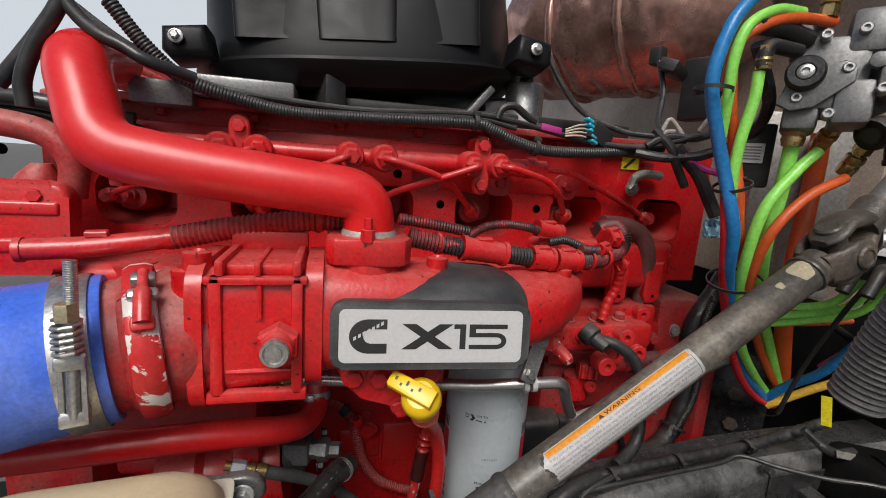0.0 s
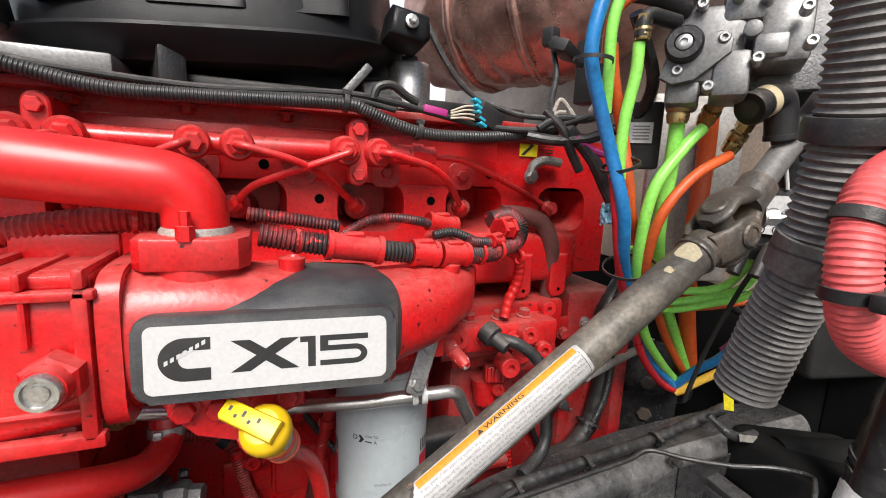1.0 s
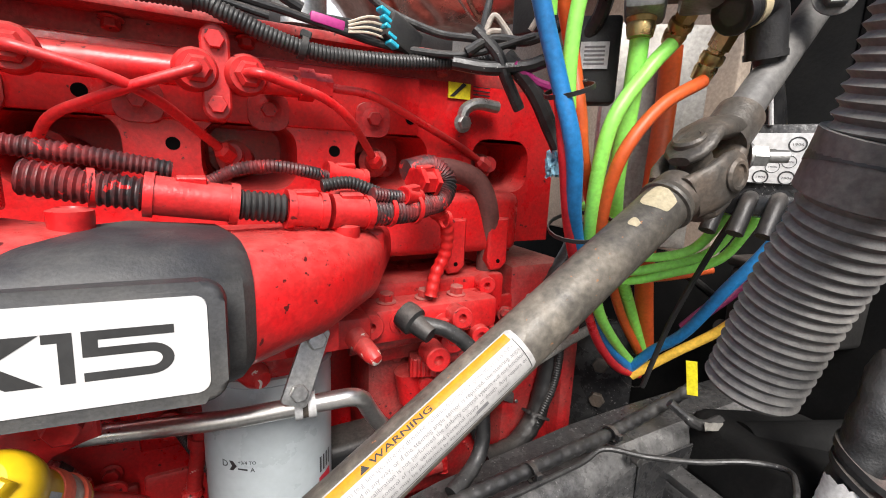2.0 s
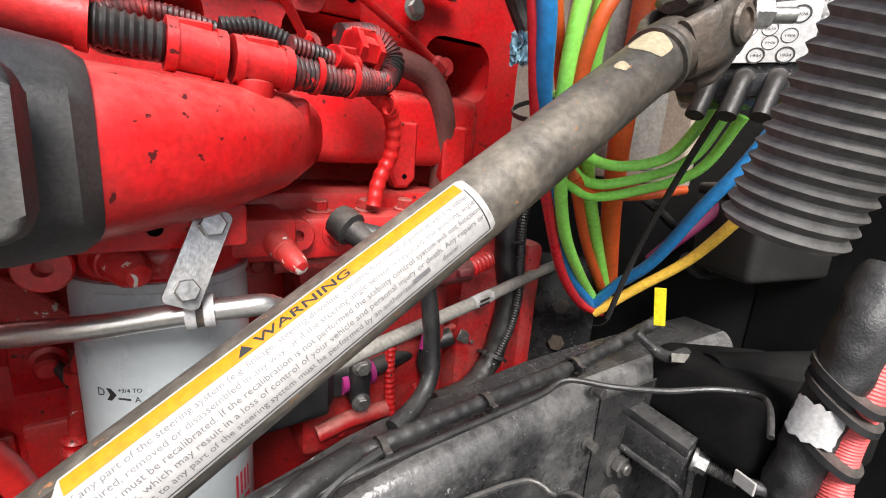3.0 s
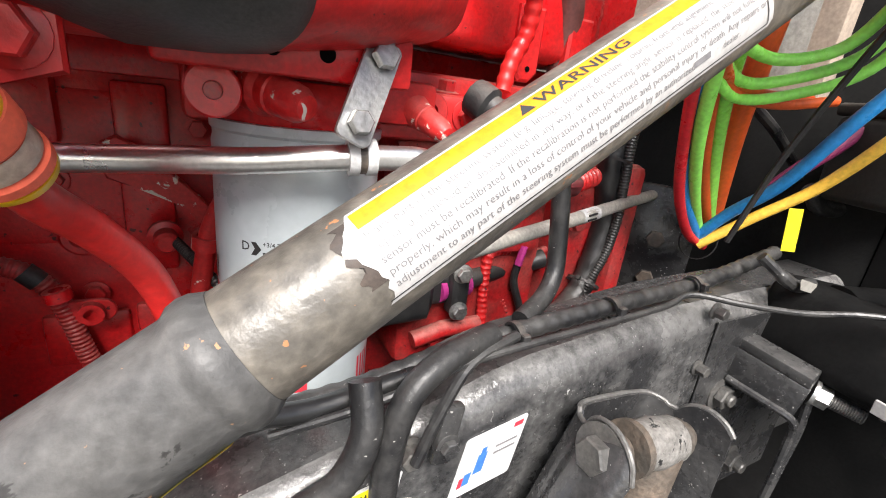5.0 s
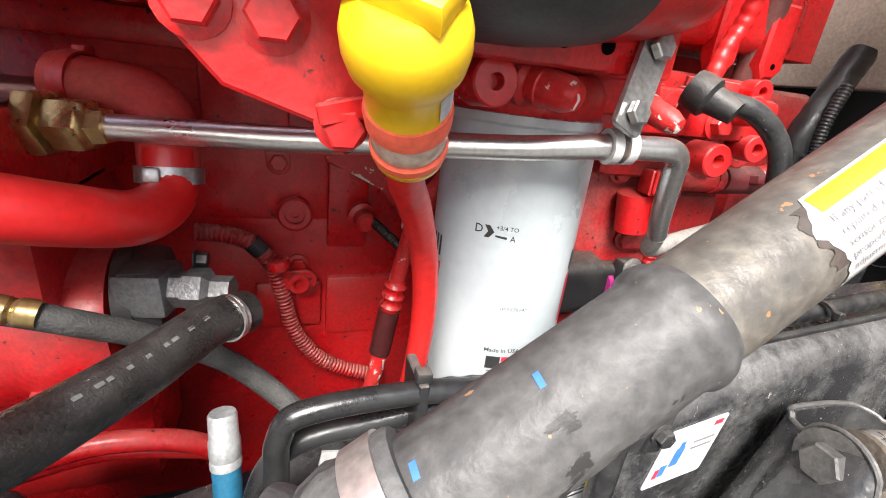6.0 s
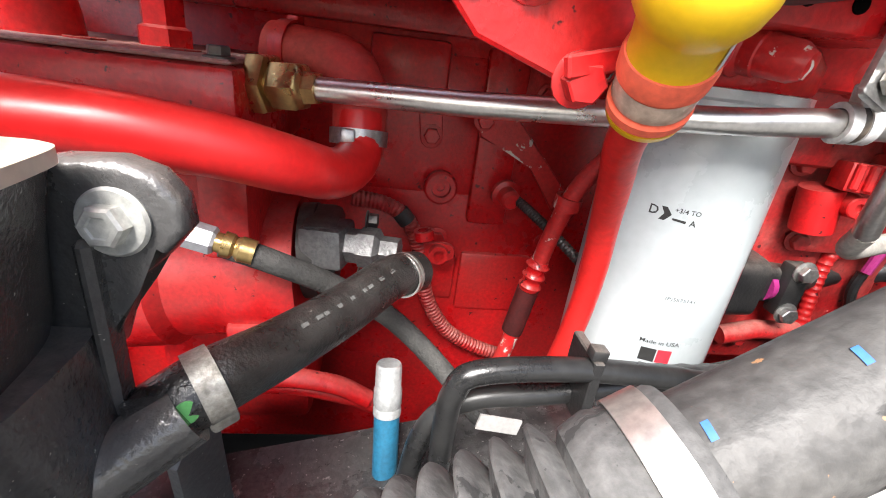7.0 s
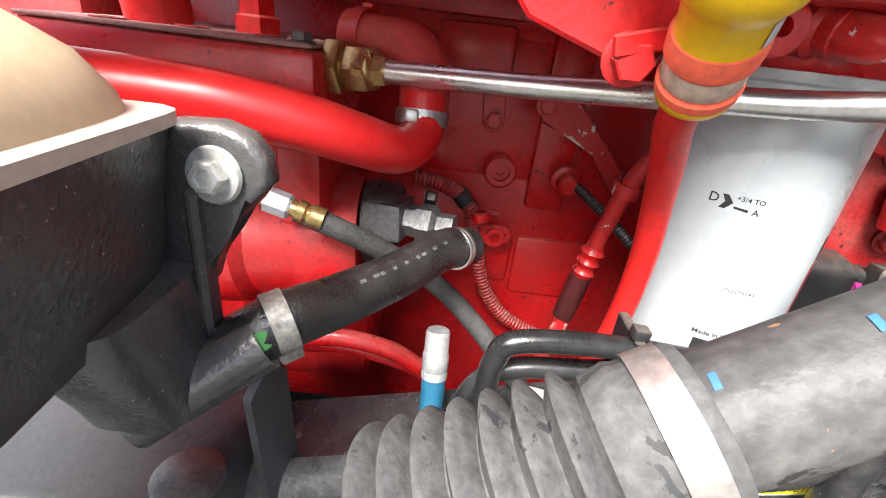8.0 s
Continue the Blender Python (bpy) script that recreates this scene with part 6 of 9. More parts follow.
for x in (-0.232, 0.232):
    bm = bm_new()
    prism(bm, [(-0.034, -0.014), (0.014, -0.022), (0.024, -0.012), (0.024, 0.016), (-0.026, 0.024)] if x > 0 else [(0.034, -0.014), (-0.014, -0.022), (-0.024, -0.012), (-0.024, 0.016), (0.026, 0.024)][::-1], 0.060, aim(on_box(x, 0.030, 0.0), (0, -1, 0.1)), 0.009, 3)
    ear = part("mounting_ear", bm, COVER, ab)
    bm = bm_new()
    m = aim(on_box(x, -0.034, 0.008), (0, -1, 0.1))
    lathe(bm, [(0, 0), (0.0085, 0), (0.0085, 0.003), (0.0055, 0.004), (0, 0.004)], m, 18)
    lathe(bm, [(0, 0.003), (0.0055, 0.003), (0.0055, 0.009), (0.004, 0.010), (0, 0.010)], m, 6)
    part("bolt", bm, ZINC, ear, "bright zinc flanged bolt")
# brackets and rods under the air box
bm = bm_new()
box(bm, (0.26, 0.03, 0.03), pose(0.12, 0.72, 1.425, 0, 12, 8), 0.004)
box(bm, (0.03, 0.12, 0.06), pose(-0.02, 0.66, 1.43, 0, 0, 20), 0.004)
pipe(bm, [(0.10, 0.66, 1.448), (0.27, 0.66, 1.452)], 0.003, 8)
solo("air_box_bracket", bm, BLACK_PART, "black steel support bracket under the air cleaner", "bracket")
bm = bm_new()
box(bm, (0.012, 0.03, 0.075), pose(0.205, 0.63, 1.432, 0, 40, 0), 0.003)
box(bm, (0.05, 0.04, 0.028), pose(0.24, 0.655, 1.432, 0, -10, 20), 0.006)
solo("metal_bracket", bm, ALU_DARK, "worn grey metal bracket on the rocker cover", "bracket")
can2 = thing("metal_canister", (0.31, 0.66, 1.40), "short bare aluminium canister on the rocker cover", "canister")
bm = bm_new()
lathe(bm, [(0, 1.402), (0.034, 1.402), (0.034, 1.407), (0.0305, 1.408), (0.0305, 1.464), (0.028, 1.468), (0.012, 1.470), (0, 1.470)], Matrix.Translation((0.294, 0.65, 0.008)), 32)
part("body", bm, ZINC, can2)
bm = bm_new()
lathe(bm, [(0, 1.467), (0.012, 1.467), (0.012, 1.478), (0, 1.478)], Matrix.Translation((0.291, 0.64, 0.006)), 6)
part("cap", bm, BLACK_PART, can2)

# ---------------------------------------------------------------- heat shield with its copper skin
datum()
hs = thing("exhaust_heat_shield", (0.62, 1.0, 1.55), "crumpled copper-coloured foil heat shield round the exhaust", "heat shield")
bm = bm_new()
c0 = Vector((0.62, 0.95, 1.69))
nu, nv = 72, 48
vs = []
for i in range(nu + 1):
    row = []
    for j in range(nv):
        a, q = 2 * math.pi * j / nv, (i / nu - 0.5) * 2
        r = 0.155 * math.sqrt(max(0.0, 1 - abs(q) ** 4)) + 0.002
        p = Vector((0.30 * q, math.cos(a) * r, math.sin(a) * r))
        k = 0.016 * (0.8 * noise.noise(p * 15) + 0.7 * abs(noise.noise(p * 27)))
        p += Vector((0, math.cos(a), math.sin(a))) * k
        row.append(bm.verts.new(c0 + Matrix.Rotation(radians(-62), 3, "Z") @ p))
    vs.append(row)
for i in range(nu):
    for j in range(nv):
        bm.faces.new((vs[i][j], vs[i + 1][j], vs[i + 1][(j + 1) % nv], vs[i][(j + 1) % nv]))
part("foil", bm, COPPER, hs, angle=80)
SEAM = Matrix.Translation(c0) @ Matrix.Rotation(radians(-62), 4, "Z") @ Matrix.Rotation(radians(90), 4, "Y")
for h in (-0.075, 0.085):
    bm = bm_new()
    lathe(bm, [(0.150, h - 0.009), (0.1635, h - 0.008), (0.1655, h), (0.1635, h + 0.008), (0.150, h + 0.009)], SEAM, 64)
    crumple(bm, 0.003, 40)
    part("seam", bm, COPPER, hs, "folded seam of the foil", 80)

# ---------------------------------------------------------------- looms over the head
datum()
tl = thing("upper_harness", (0.0, 0.56, 1.40), "black corrugated wiring loom lying along the rocker cover", "wiring harness")
bm = bm_new()
ribbed(bm, spline([(-0.2363, 0.56, 1.494), (-0.2038, 0.57, 1.452), (-0.169, 0.58, 1.424), (-0.1101, 0.59, 1.408), (-0.05079, 0.59, 1.399), (0.02923, 0.59, 1.4), (0.1806, 0.59, 1.406), (0.2151, 0.59, 1.4), (0.2516, 0.59, 1.387), (0.2979, 0.59, 1.378), (0.3721, 0.59, 1.38), (0.4343, 0.59, 1.387), (0.4957, 0.59, 1.397)], 10), 0.0086, 0.0038, 0.0012, 14, 5)
part("conduit", bm, BLACK_LOOM, tl)
bm = bm_new()
pipe(bm, spline([(-0.2887, 0.595, 1.497), (-0.2472, 0.595, 1.467), (-0.2055, 0.595, 1.442), (-0.1734, 0.595, 1.422), (-0.1141, 0.595, 1.417), (0.02843, 0.6, 1.411), (0.182, 0.6, 1.42), (0.2536, 0.6, 1.415), (0.3165, 0.6, 1.405), (0.3735, 0.595, 1.396), (0.4489, 0.57, 1.394), (0.5107, 0.53, 1.414)], 8), 0.0042, 10)
pipe(bm, spline([(-0.2759, 0.6, 1.483), (-0.227, 0.6, 1.456), (-0.1745, 0.6, 1.431), (-0.1052, 0.6, 1.418), (0.05654, 0.6, 1.41), (0.182, 0.6, 1.415), (0.2538, 0.6, 1.406)], 8), 0.0036, 10)
pipe(bm, spline([(0.2241, 0.6, 1.417), (0.2311, 0.6, 1.432), (0.2493, 0.6, 1.436), (0.2684, 0.6, 1.425), (0.2841, 0.6, 1.418)], 8), 0.0055, 10)
part("cable", bm, BLACK_PART, tl)
for x, y, z, d in ((0.1887, 0.59, 1.407, (1, 0, -0.1)), (0.2822, 0.59, 1.38, (1, 0, -0.25))):
    bm = bm_new()
    m = aim((x, y, z), d)
    lathe(bm, [(0.0085, -0.003), (0.0112, -0.003), (0.0112, 0.003), (0.0085, 0.003)], m, 18)
    box(bm, (0.008, 0.007, 0.010), m @ Matrix.Translation((0, 0.013, 0)), 0.001, 1)
    part("tie", bm, BLACK_PART, tl)
datum(-0.004, 0.026, 0.002)
cn = thing("loose_connector", (0.37, 0.57, 1.39), "black and turquoise electrical connector hanging on wires", "connector")
bm = bm_new()
box(bm, (0.042, 0.022, 0.028), pose(0.388, 0.57, 1.405, 0, 25, 10), 0.003)
part("housing", bm, BLACK_PART, cn)
bm = bm_new()
for i in range(5):
    box(bm, (0.012, 0.012, 0.0045), pose(0.366 + 0.0025 * i, 0.562, 1.424 - 0.0075 * i, 0, 25, 10), 0.001, 1)
part("lock", bm, TURQ, cn, "turquoise lock comb")
bm = bm_new()
for k in range(4):
    pipe(bm, spline([(0.37, 0.566, 1.418 - 0.006 * k), (0.35, 0.56, 1.416 - 0.005 * k), (0.33, 0.562, 1.408 - 0.003 * k)], 5), 0.0013, 6)
part("wire", bm, mat("pale_wire", (0.55, 0.48, 0.38), (0.4, 0.3, 0.2), 0.5, 0, 30, 200, 0.5, 0), cn)
bm = bm_new()
box(bm, (0.034, 0.012, 0.010), pose(0.312, 0.575, 1.408, 0, 8, 0), 0.002)
solo("fuse_clip", bm, MAGENTA, "small magenta plastic clip on the loom", "clip")
# tangle of taped wires in front of the firewall
datum(0.018, 0.035, 0.010)
tg = thing("wire_tangle", (0.47, 0.52, 1.33), "tangle of taped black wires with cut ends and a blue rag", "wiring")
bm = bm_new()
for pts, r in (([(0.285, 0.60, 1.52), (0.31, 0.585, 1.47), (0.345, 0.575, 1.43), (0.40, 0.55, 1.405), (0.44, 0.53, 1.40), (0.48, 0.51, 1.395)], 0.0042),
               ([(0.50, 0.62, 1.53), (0.50, 0.60, 1.48), (0.475, 0.57, 1.43), (0.462, 0.54, 1.41), (0.47, 0.52, 1.395)], 0.0045),
               ([(0.44, 0.53, 1.41), (0.46, 0.515, 1.385), (0.47, 0.51, 1.36), (0.49, 0.51, 1.33)], 0.0065),
               ([(0.47, 0.515, 1.385), (0.50, 0.50, 1.35), (0.525, 0.495, 1.31), (0.535, 0.49, 1.29)], 0.0095),
               ([(0.43, 0.53, 1.385), (0.455, 0.52, 1.40), (0.49, 0.50, 1.40), (0.52, 0.47, 1.42)], 0.0055),
               ([(0.42, 0.54, 1.375), (0.45, 0.52, 1.37), (0.48, 0.505, 1.372), (0.50, 0.49, 1.378), (0.53, 0.46, 1.40), (0.515, 0.42, 1.44), (0.46, 0.40, 1.50)], 0.0075)):
    bm = bm_new()
    pipe(bm, spline(pts, 8), r, 10)
    part("taped_wire", bm, RUBBER, tg)
bm = bm_new()
for pts in ([(0.45, 0.53, 1.40), (0.458, 0.525, 1.425), (0.47, 0.52, 1.415), (0.475, 0.51, 1.40)], [(0.445, 0.53, 1.385), (0.45, 0.52, 1.405), (0.462, 0.515, 1.408)], [(0.49, 0.50, 1.41), (0.50, 0.485, 1.44), (0.505, 0.48, 1.46)]):
    pipe(bm, spline(pts, 6), 0.0032, 8)
part("pale_wire", bm, mat("dirty_white_wire", (0.45, 0.40, 0.35), (0.3, 0.25, 0.2), 0.6, 0, 40, 200, 0.6, 0.1), tg, "dirty white wire ends")
bm = bm_new()
pipe(bm, spline([(0.475, 0.505, 1.375), (0.50, 0.495, 1.358), (0.525, 0.48, 1.35), (0.54, 0.47, 1.335)], 6), 0.005, 8)
part("magenta_wire", bm, MAGENTA, tg)
bm = bm_new()
for q in range(5):
    grid(bm, -0.012, 0.012, -0.013, 0.013, 8, 8, lambda u, v, q=q: Vector((0.532, 0.488, 1.272)) + Matrix.Rotation(q * 0.9, 3, "Z") @ Vector((u + 0.004 * noise.noise(Vector((u * 200, v * 200, q))), 0.009 * noise.noise(Vector((u * 120, v * 120, 7 + q))), v + 0.008 * noise.noise(Vector((u * 150, v * 150, 3 + q))))))
part("cloth_scrap", bm, BLUE_RAG, tg, "pale blue cloth scrap round the loom end")
bm = bm_new()
box(bm, (0.05, 0.03, 0.018), pose(0.512, 0.60, 1.515, 20, 10, 30), 0.002)
box(bm, (0.022, 0.022, 0.03), pose(0.515, 0.645, 1.545, 0, 0, 20), 0.004)
box(bm, (0.03, 0.06, 0.10), pose(0.575, 0.60, 1.49, 0, 0, 20), 0.004)
solo("black_module", bm, BLACK_PART, "small black plastic module by the firewall", "module")

# ---------------------------------------------------------------- brake valve on the firewall
datum(0.022, 0.018, 0.009)
bv = thing("brake_valve", (0.58, 0.37, 1.40), "grey cast aluminium brake valve with brass fittings", "brake valve")
VD = Vector((-0.75, -0.62, 0.12)).normalized()
VU = Vector((0.62, -0.75, 0)).normalized()
VM = Matrix((VU, VD.cross(VU), VD)).transposed().to_4x4()
VM.translation = Vector((0.536, 0.395, 1.467))


def vbox(bm, x, y, z, sx, sy, sz, bev=0.004):
    return box(bm, (sx, sy, sz), VM @ Matrix.Translation((x, y, z)), bev)


bm = bm_new()
vbox(bm, 0.005, 0.005, -0.02, 0.07, 0.085, 0.06, 0.008)
part("body", bm, ALU, bv)
for blk in ((-0.015, -0.04, -0.015, 0.035, 0.04, 0.045, 0.006), (0.03, -0.03, -0.01, 0.036, 0.05, 0.05, 0.006), (0.035, 0.05, -0.01, 0.04, 0.05, 0.045, 0.007), (0.075, 0.02, -0.03, 0.05, 0.07, 0.05, 0.007), (-0.02, 0.055, -0.02, 0.03, 0.03, 0.04, 0.006)):
    bm = bm_new()
    vbox(bm, *blk)
    part("port_block", bm, ALU, bv)
bm = bm_new()
vbox(bm, 0.062, -0.004, 0.012, 0.030, 0.022, 0.014, 0.003)
lathe(bm, [(0, 0), (0.0085, 0), (0.0085, 0.008), (0.006, 0.009), (0, 0.009)], VM @ Matrix.Translation((0.044, 0.012, 0.014)), 18)
part("tag_boss", bm, ALU, bv)
bm = bm_new()
lathe(bm, [(0, -0.05), (0.012, -0.05), (0.0115, -0.02), (0.009, -0.018), (0, -0.018)], VM @ Matrix.Translation((-0.055, 0.04, -0.02)) @ pose(0, 0, 0, 0, -90, 0), 20)
part("inlet_neck", bm, ALU, bv)
bm = bm_new()
prism(bm, [(-0.032, -0.028), (-0.018, -0.036), (0.004, -0.032), (0.036, -0.004), (0.036, 0.010), (0.026, 0.020), (0.006, 0.016), (-0.020, 0.022)][::1], 0.008, VM @ Matrix.Translation((-0.008, -0.005, 0.011)), 0.002)
fp2 = part("cover_plate", bm, ALU, bv, "light aluminium triangular cover plate")
bm = bm_new()
m = VM @ Matrix.Translation((-0.018, 0.0, 0.019))
lathe(bm, [(0, 0), (0.0195, 0), (0.0195, 0.010), (0.0170, 0.013), (0.0100, 0.013), (0.0085, 0.010), (0, 0.010)], m, 36)
kn2 = part("rubber_disc", bm, RUBBER, bv, "round black rubber cap")
bm = bm_new()
lathe(bm, [(0, 0.009), (0.0085, 0.009), (0.0085, 0.013), (0.006, 0.0145), (0.004, 0.0145), (0.0035, 0.012), (0, 0.012)], m, 20)
part("button", bm, ZINC, kn2, "bright centre screw")
for x, y in ((0.020, 0.006), (-0.022, -0.026), (0.028, 0.048), (0.055, 0.044), (0.052, -0.018), (0.088, 0.03), (0.095, -0.005), (0.01, -0.045), (-0.005, 0.045)):
    bm = bm_new()
    lathe(bm, [(0, -0.01), (0.006, -0.01), (0.006, 0.005), (0.005, 0.006), (0.003, 0.006), (0.003, 0.003), (0, 0.003)], VM @ Matrix.Translation((x, y, 0.016)), 14)
    part("screw", bm, ZINC, bv)
# mounting plate
bm = bm_new()
box(bm, (0.11, 0.12, 0.012), VM @ Matrix.Translation((0.09, 0.03, -0.065)), 0.004)
box(bm, (0.02, 0.05, 0.05), VM @ Matrix.Translation((0.12, 0.03, -0.085)), 0.004)
mp = part("mounting_plate", bm, ALU_DARK, bv, "dark grey mounting plate bolted to the firewall")
bm = bm_new()
hexhead(bm, VM @ Matrix.Translation((0.135, -0.035, -0.058)), 0.0125, 0.010, 1.35)
part("bolt", bm, FRAME_BOLT, mp)


def brass_fitting(p, d, L=0.03, r=0.0095, parent=None):
    bm = bm_new()
    m = aim(p, d)
    lathe(bm, [(0, 0), (r, 0), (r, L * 0.4), (r * 0.8, L * 0.42), (r * 0.8, L * 0.5)], m, 6)
    lathe(bm, [(r * 0.8, L * 0.48), (r * 1.05, L * 0.5), (r * 1.1, L * 0.62), (r * 0.95, L * 0.7), (r * 1.05, L * 0.78), (r * 0.9, L), (0, L)], m, 18)
    return part("brass_fitting", bm, BRASS, parent or bv, "aged brass push-in fitting")


brass_fitting(Vector((0.533, 0.415, 1.432)), (0.02, 0, -1), 0.042, 0.0125)
brass_fitting(Vector((0.572, 0.39, 1.425)), (0.012, 0.030, -0.030), 0.046, 0.0105)
brass_fitting(Vector((0.612, 0.38, 1.405)), (0.0035, 0.025, -0.041), 0.051, 0.0105)
brass_fitting(Vector((0.462, 0.41, 1.498)), (0, 0, -1), 0.026, 0.0085)
brass_fitting(Vector((0.50, 0.41, 1.52)), (-0.9, 0, 0.1), 0.026, 0.0085)
brass_fitting(Vector((0.53, 0.40, 1.535)), (0.1, 0, 1), 0.03, 0.010)
bm = bm_new()
pipe(bm, bent([(0.51, 0.41, 1.498), (0.462, 0.41, 1.50), (0.461, 0.41, 1.475)], 0.012), 0.0085, 14)
pipe(bm, bent([(0.52, 0.41, 1.512), (0.47, 0.41, 1.52), (0.44, 0.41, 1.518)], 0.012), 0.0105, 14)
part("elbow", bm, BLACK_PART, bv)
# black plug with white wedge beside it
datum()
el = thing("brake_switch", (0.62, 0.375, 1.38), "black elbow cap with a cream stripe and a cable", "switch")
SW = [Vector(q) for q in bent([(0.5950, 0.375, 1.412), (0.6440, 0.375, 1.434), (0.6540, 0.375, 1.390)], 0.020, 8)]
bm = bm_new()
pipe(bm, SW, 0.0168, 22)
lathe(bm, [(0.010, 0), (0.0180, 0), (0.0190, 0.004), (0.0180, 0.010), (0.010, 0.010)], aim(SW[0], SW[1] - SW[0]), 22)
lathe(bm, [(0.010, 0), (0.0178, 0), (0.0178, 0.006), (0.010, 0.006)], aim(SW[-1], SW[-1] - SW[-2]), 22)
part("cap", bm, BLACK_PART, el)
bm = bm_new()
lathe(bm, [(0.0155, 0), (0.0177, 0), (0.0177, 0.011), (0.0155, 0.011)], aim(SW[0].lerp(SW[1], 0.55), SW[1] - SW[0]), 28)
part("stripe", bm, CREAM, el, "cream stripe round the cap")
bm = bm_new()
pipe(bm, spline([SW[-1], (0.6964, 0.38, 1.331), (0.7401, 0.39, 1.251)], 8), 0.0115, 14)
part("cable", bm, RUBBER, el)
bm = bm_new()
pipe(bm, [(0.6637, 0.37, 1.357), (0.6744, 0.37, 1.327)], 0.0022, 8)
part("paint_smear", bm, TAPE_WHITE, el, "white scuffed strip on the cable")

# ---------------------------------------------------------------- air hoses
datum()
def air_hose(pts, r, material, label, n=8):
    bm = bm_new()
    pipe(bm, spline(pts, n), r, 16)
    return solo("air_hose", bm, material, label, "air hose", "air hoses")


air_hose([(0.4878, 0.4273, 1.5829), (0.4467, 0.4283, 1.5471), (0.4277, 0.4294, 1.5133), (0.4214, 0.4325, 1.4605), (0.4435, 0.4357, 1.4057), (0.4643, 0.4329, 1.3526), (0.482, 0.425, 1.292), (0.515, 0.45, 1.225), (0.5968, 0.5036, 1.1368), (0.6874, 0.5504, 1.0408), (0.781, 0.5702, 0.964)], 0.0076, B_HOSE, "bright blue nylon air hose")
air_hose([(0.4456, 0.441, 1.4141), (0.464, 0.4402, 1.3717), (0.4719, 0.4363, 1.335), (0.484, 0.436, 1.28), (0.5164, 0.4563, 1.2152), (0.586, 0.5004, 1.1368), (0.67, 0.5423, 1.0408), (0.745, 0.563, 0.976), (0.805, 0.5702, 0.9496)], 0.0062, R_HOSE, "thin red nylon air hose")
air_hose([(0.4562, 0.4431, 1.4774), (0.4688, 0.4484, 1.4416), (0.4942, 0.4536, 1.3835), (0.5005, 0.4424, 1.3279), (0.52, 0.45, 1.28), (0.6109, 0.4991, 1.1903), (0.667, 0.5306, 1.1368), (0.7345, 0.5588, 1.0623), (0.8194, 0.5822, 0.976)], 0.0068, O_HOSE, "thin orange nylon air hose")
air_hose([(0.5195, 0.422, 1.546), (0.4825, 0.422, 1.5439), (0.4509, 0.4241, 1.5249), (0.4414, 0.4273, 1.4911), (0.4467, 0.4325, 1.4489), (0.4572, 0.4431, 1.4036)], 0.0062, G_HOSE, "bright green nylon air hose")
air_hose([(0.5617, 0.4167, 1.5407), (0.5036, 0.4199, 1.5376), (0.4614, 0.4241, 1.5217), (0.4446, 0.4325, 1.4985), (0.4509, 0.4431, 1.4563)], 0.0062, O_HOSE, "orange nylon air hose")
air_hose([(0.4836, 0.4315, 1.4795), (0.4836, 0.4315, 1.4468), (0.4783, 0.4347, 1.4015), (0.479, 0.4373, 1.361), (0.4838, 0.4389, 1.3299)], 0.0066, G_HOSE, "bright green nylon air hose")
air_hose([(0.5838, 0.4199, 1.3951), (0.5608, 0.4239, 1.3695), (0.5244, 0.4258, 1.3198), (0.527, 0.44, 1.25), (0.5574, 0.4652, 1.1903), (0.6268, 0.508, 1.1023), (0.7147, 0.5477, 1.0279), (0.793, 0.575, 0.97), (0.829, 0.581, 0.952)], 0.0070, G_HOSE, "bright green nylon air hose from the valve")
air_hose([(0.5600, 0.4370, 1.4140), (0.5617, 0.4378, 1.3951), (0.5638, 0.4418, 1.3401), (0.568, 0.452, 1.27), (0.6156, 0.4865, 1.2054), (0.6737, 0.5221, 1.1479), (0.7514, 0.5595, 1.0722), (0.8386, 0.5894, 0.964)], 0.0088, G_HOSE, "thick green nylon air hose from the valve")
air_hose([(0.7252, 0.5275, 1.4352), (0.7351, 0.5331, 1.361), (0.71, 0.516, 1.25), (0.7311, 0.5313, 1.18), (0.7756, 0.5591, 1.1023), (0.847, 0.5942, 0.976)], 0.0135, O_HOSE, "thick orange nylon air hose")
air_hose([(0.6155, 0.4048, 1.3642), (0.5692, 0.4104, 1.3381), (0.535, 0.416, 1.297), (0.535, 0.432, 1.25), (0.5583, 0.4553, 1.2004), (0.6095, 0.4909, 1.1642), (0.6889, 0.4979, 1.1501), (0.7728, 0.4885, 1.1534)], 0.0062, O_HOSE, "orange nylon air hose from the valve")
for pts, mt in (([(0.555, 0.48, 1.24), (0.5938, 0.4822, 1.1954), (0.6466, 0.4716, 1.1779), (0.6831, 0.4374, 1.1903), (0.685, 0.41, 1.225), (0.69, 0.4, 1.25)], G_HOSE), ([(0.5665, 0.4859, 1.2004), (0.6325, 0.4924, 1.1588), (0.6834, 0.4698, 1.1642), (0.7088, 0.427, 1.1903), (0.71, 0.4, 1.24)], G_HOSE),
                ([(0.5815, 0.4947, 1.1695), (0.6489, 0.4967, 1.1424), (0.7089, 0.4726, 1.1534), (0.7342, 0.4294, 1.18), (0.73, 0.395, 1.235)], G_HOSE), ([(0.5716, 0.491, 1.2004), (0.6355, 0.4979, 1.1501), (0.7134, 0.4914, 1.1424), (0.7835, 0.4672, 1.1534)], O_HOSE)):
    air_hose(pts, 0.0056, mt, "nylon air hose looped to the bulkhead plugs")
air_hose([(0.781, 0.5702, 0.964), (0.7825, 0.5369, 1.0082), (0.7803, 0.4892, 1.056), (0.7716, 0.4397, 1.1323), (0.7824, 0.4062, 1.1913), (0.81, 0.385, 1.26), (0.8823, 0.3802, 1.3401)], 0.0076, B_HOSE, "blue nylon air hose swinging to the firewall")
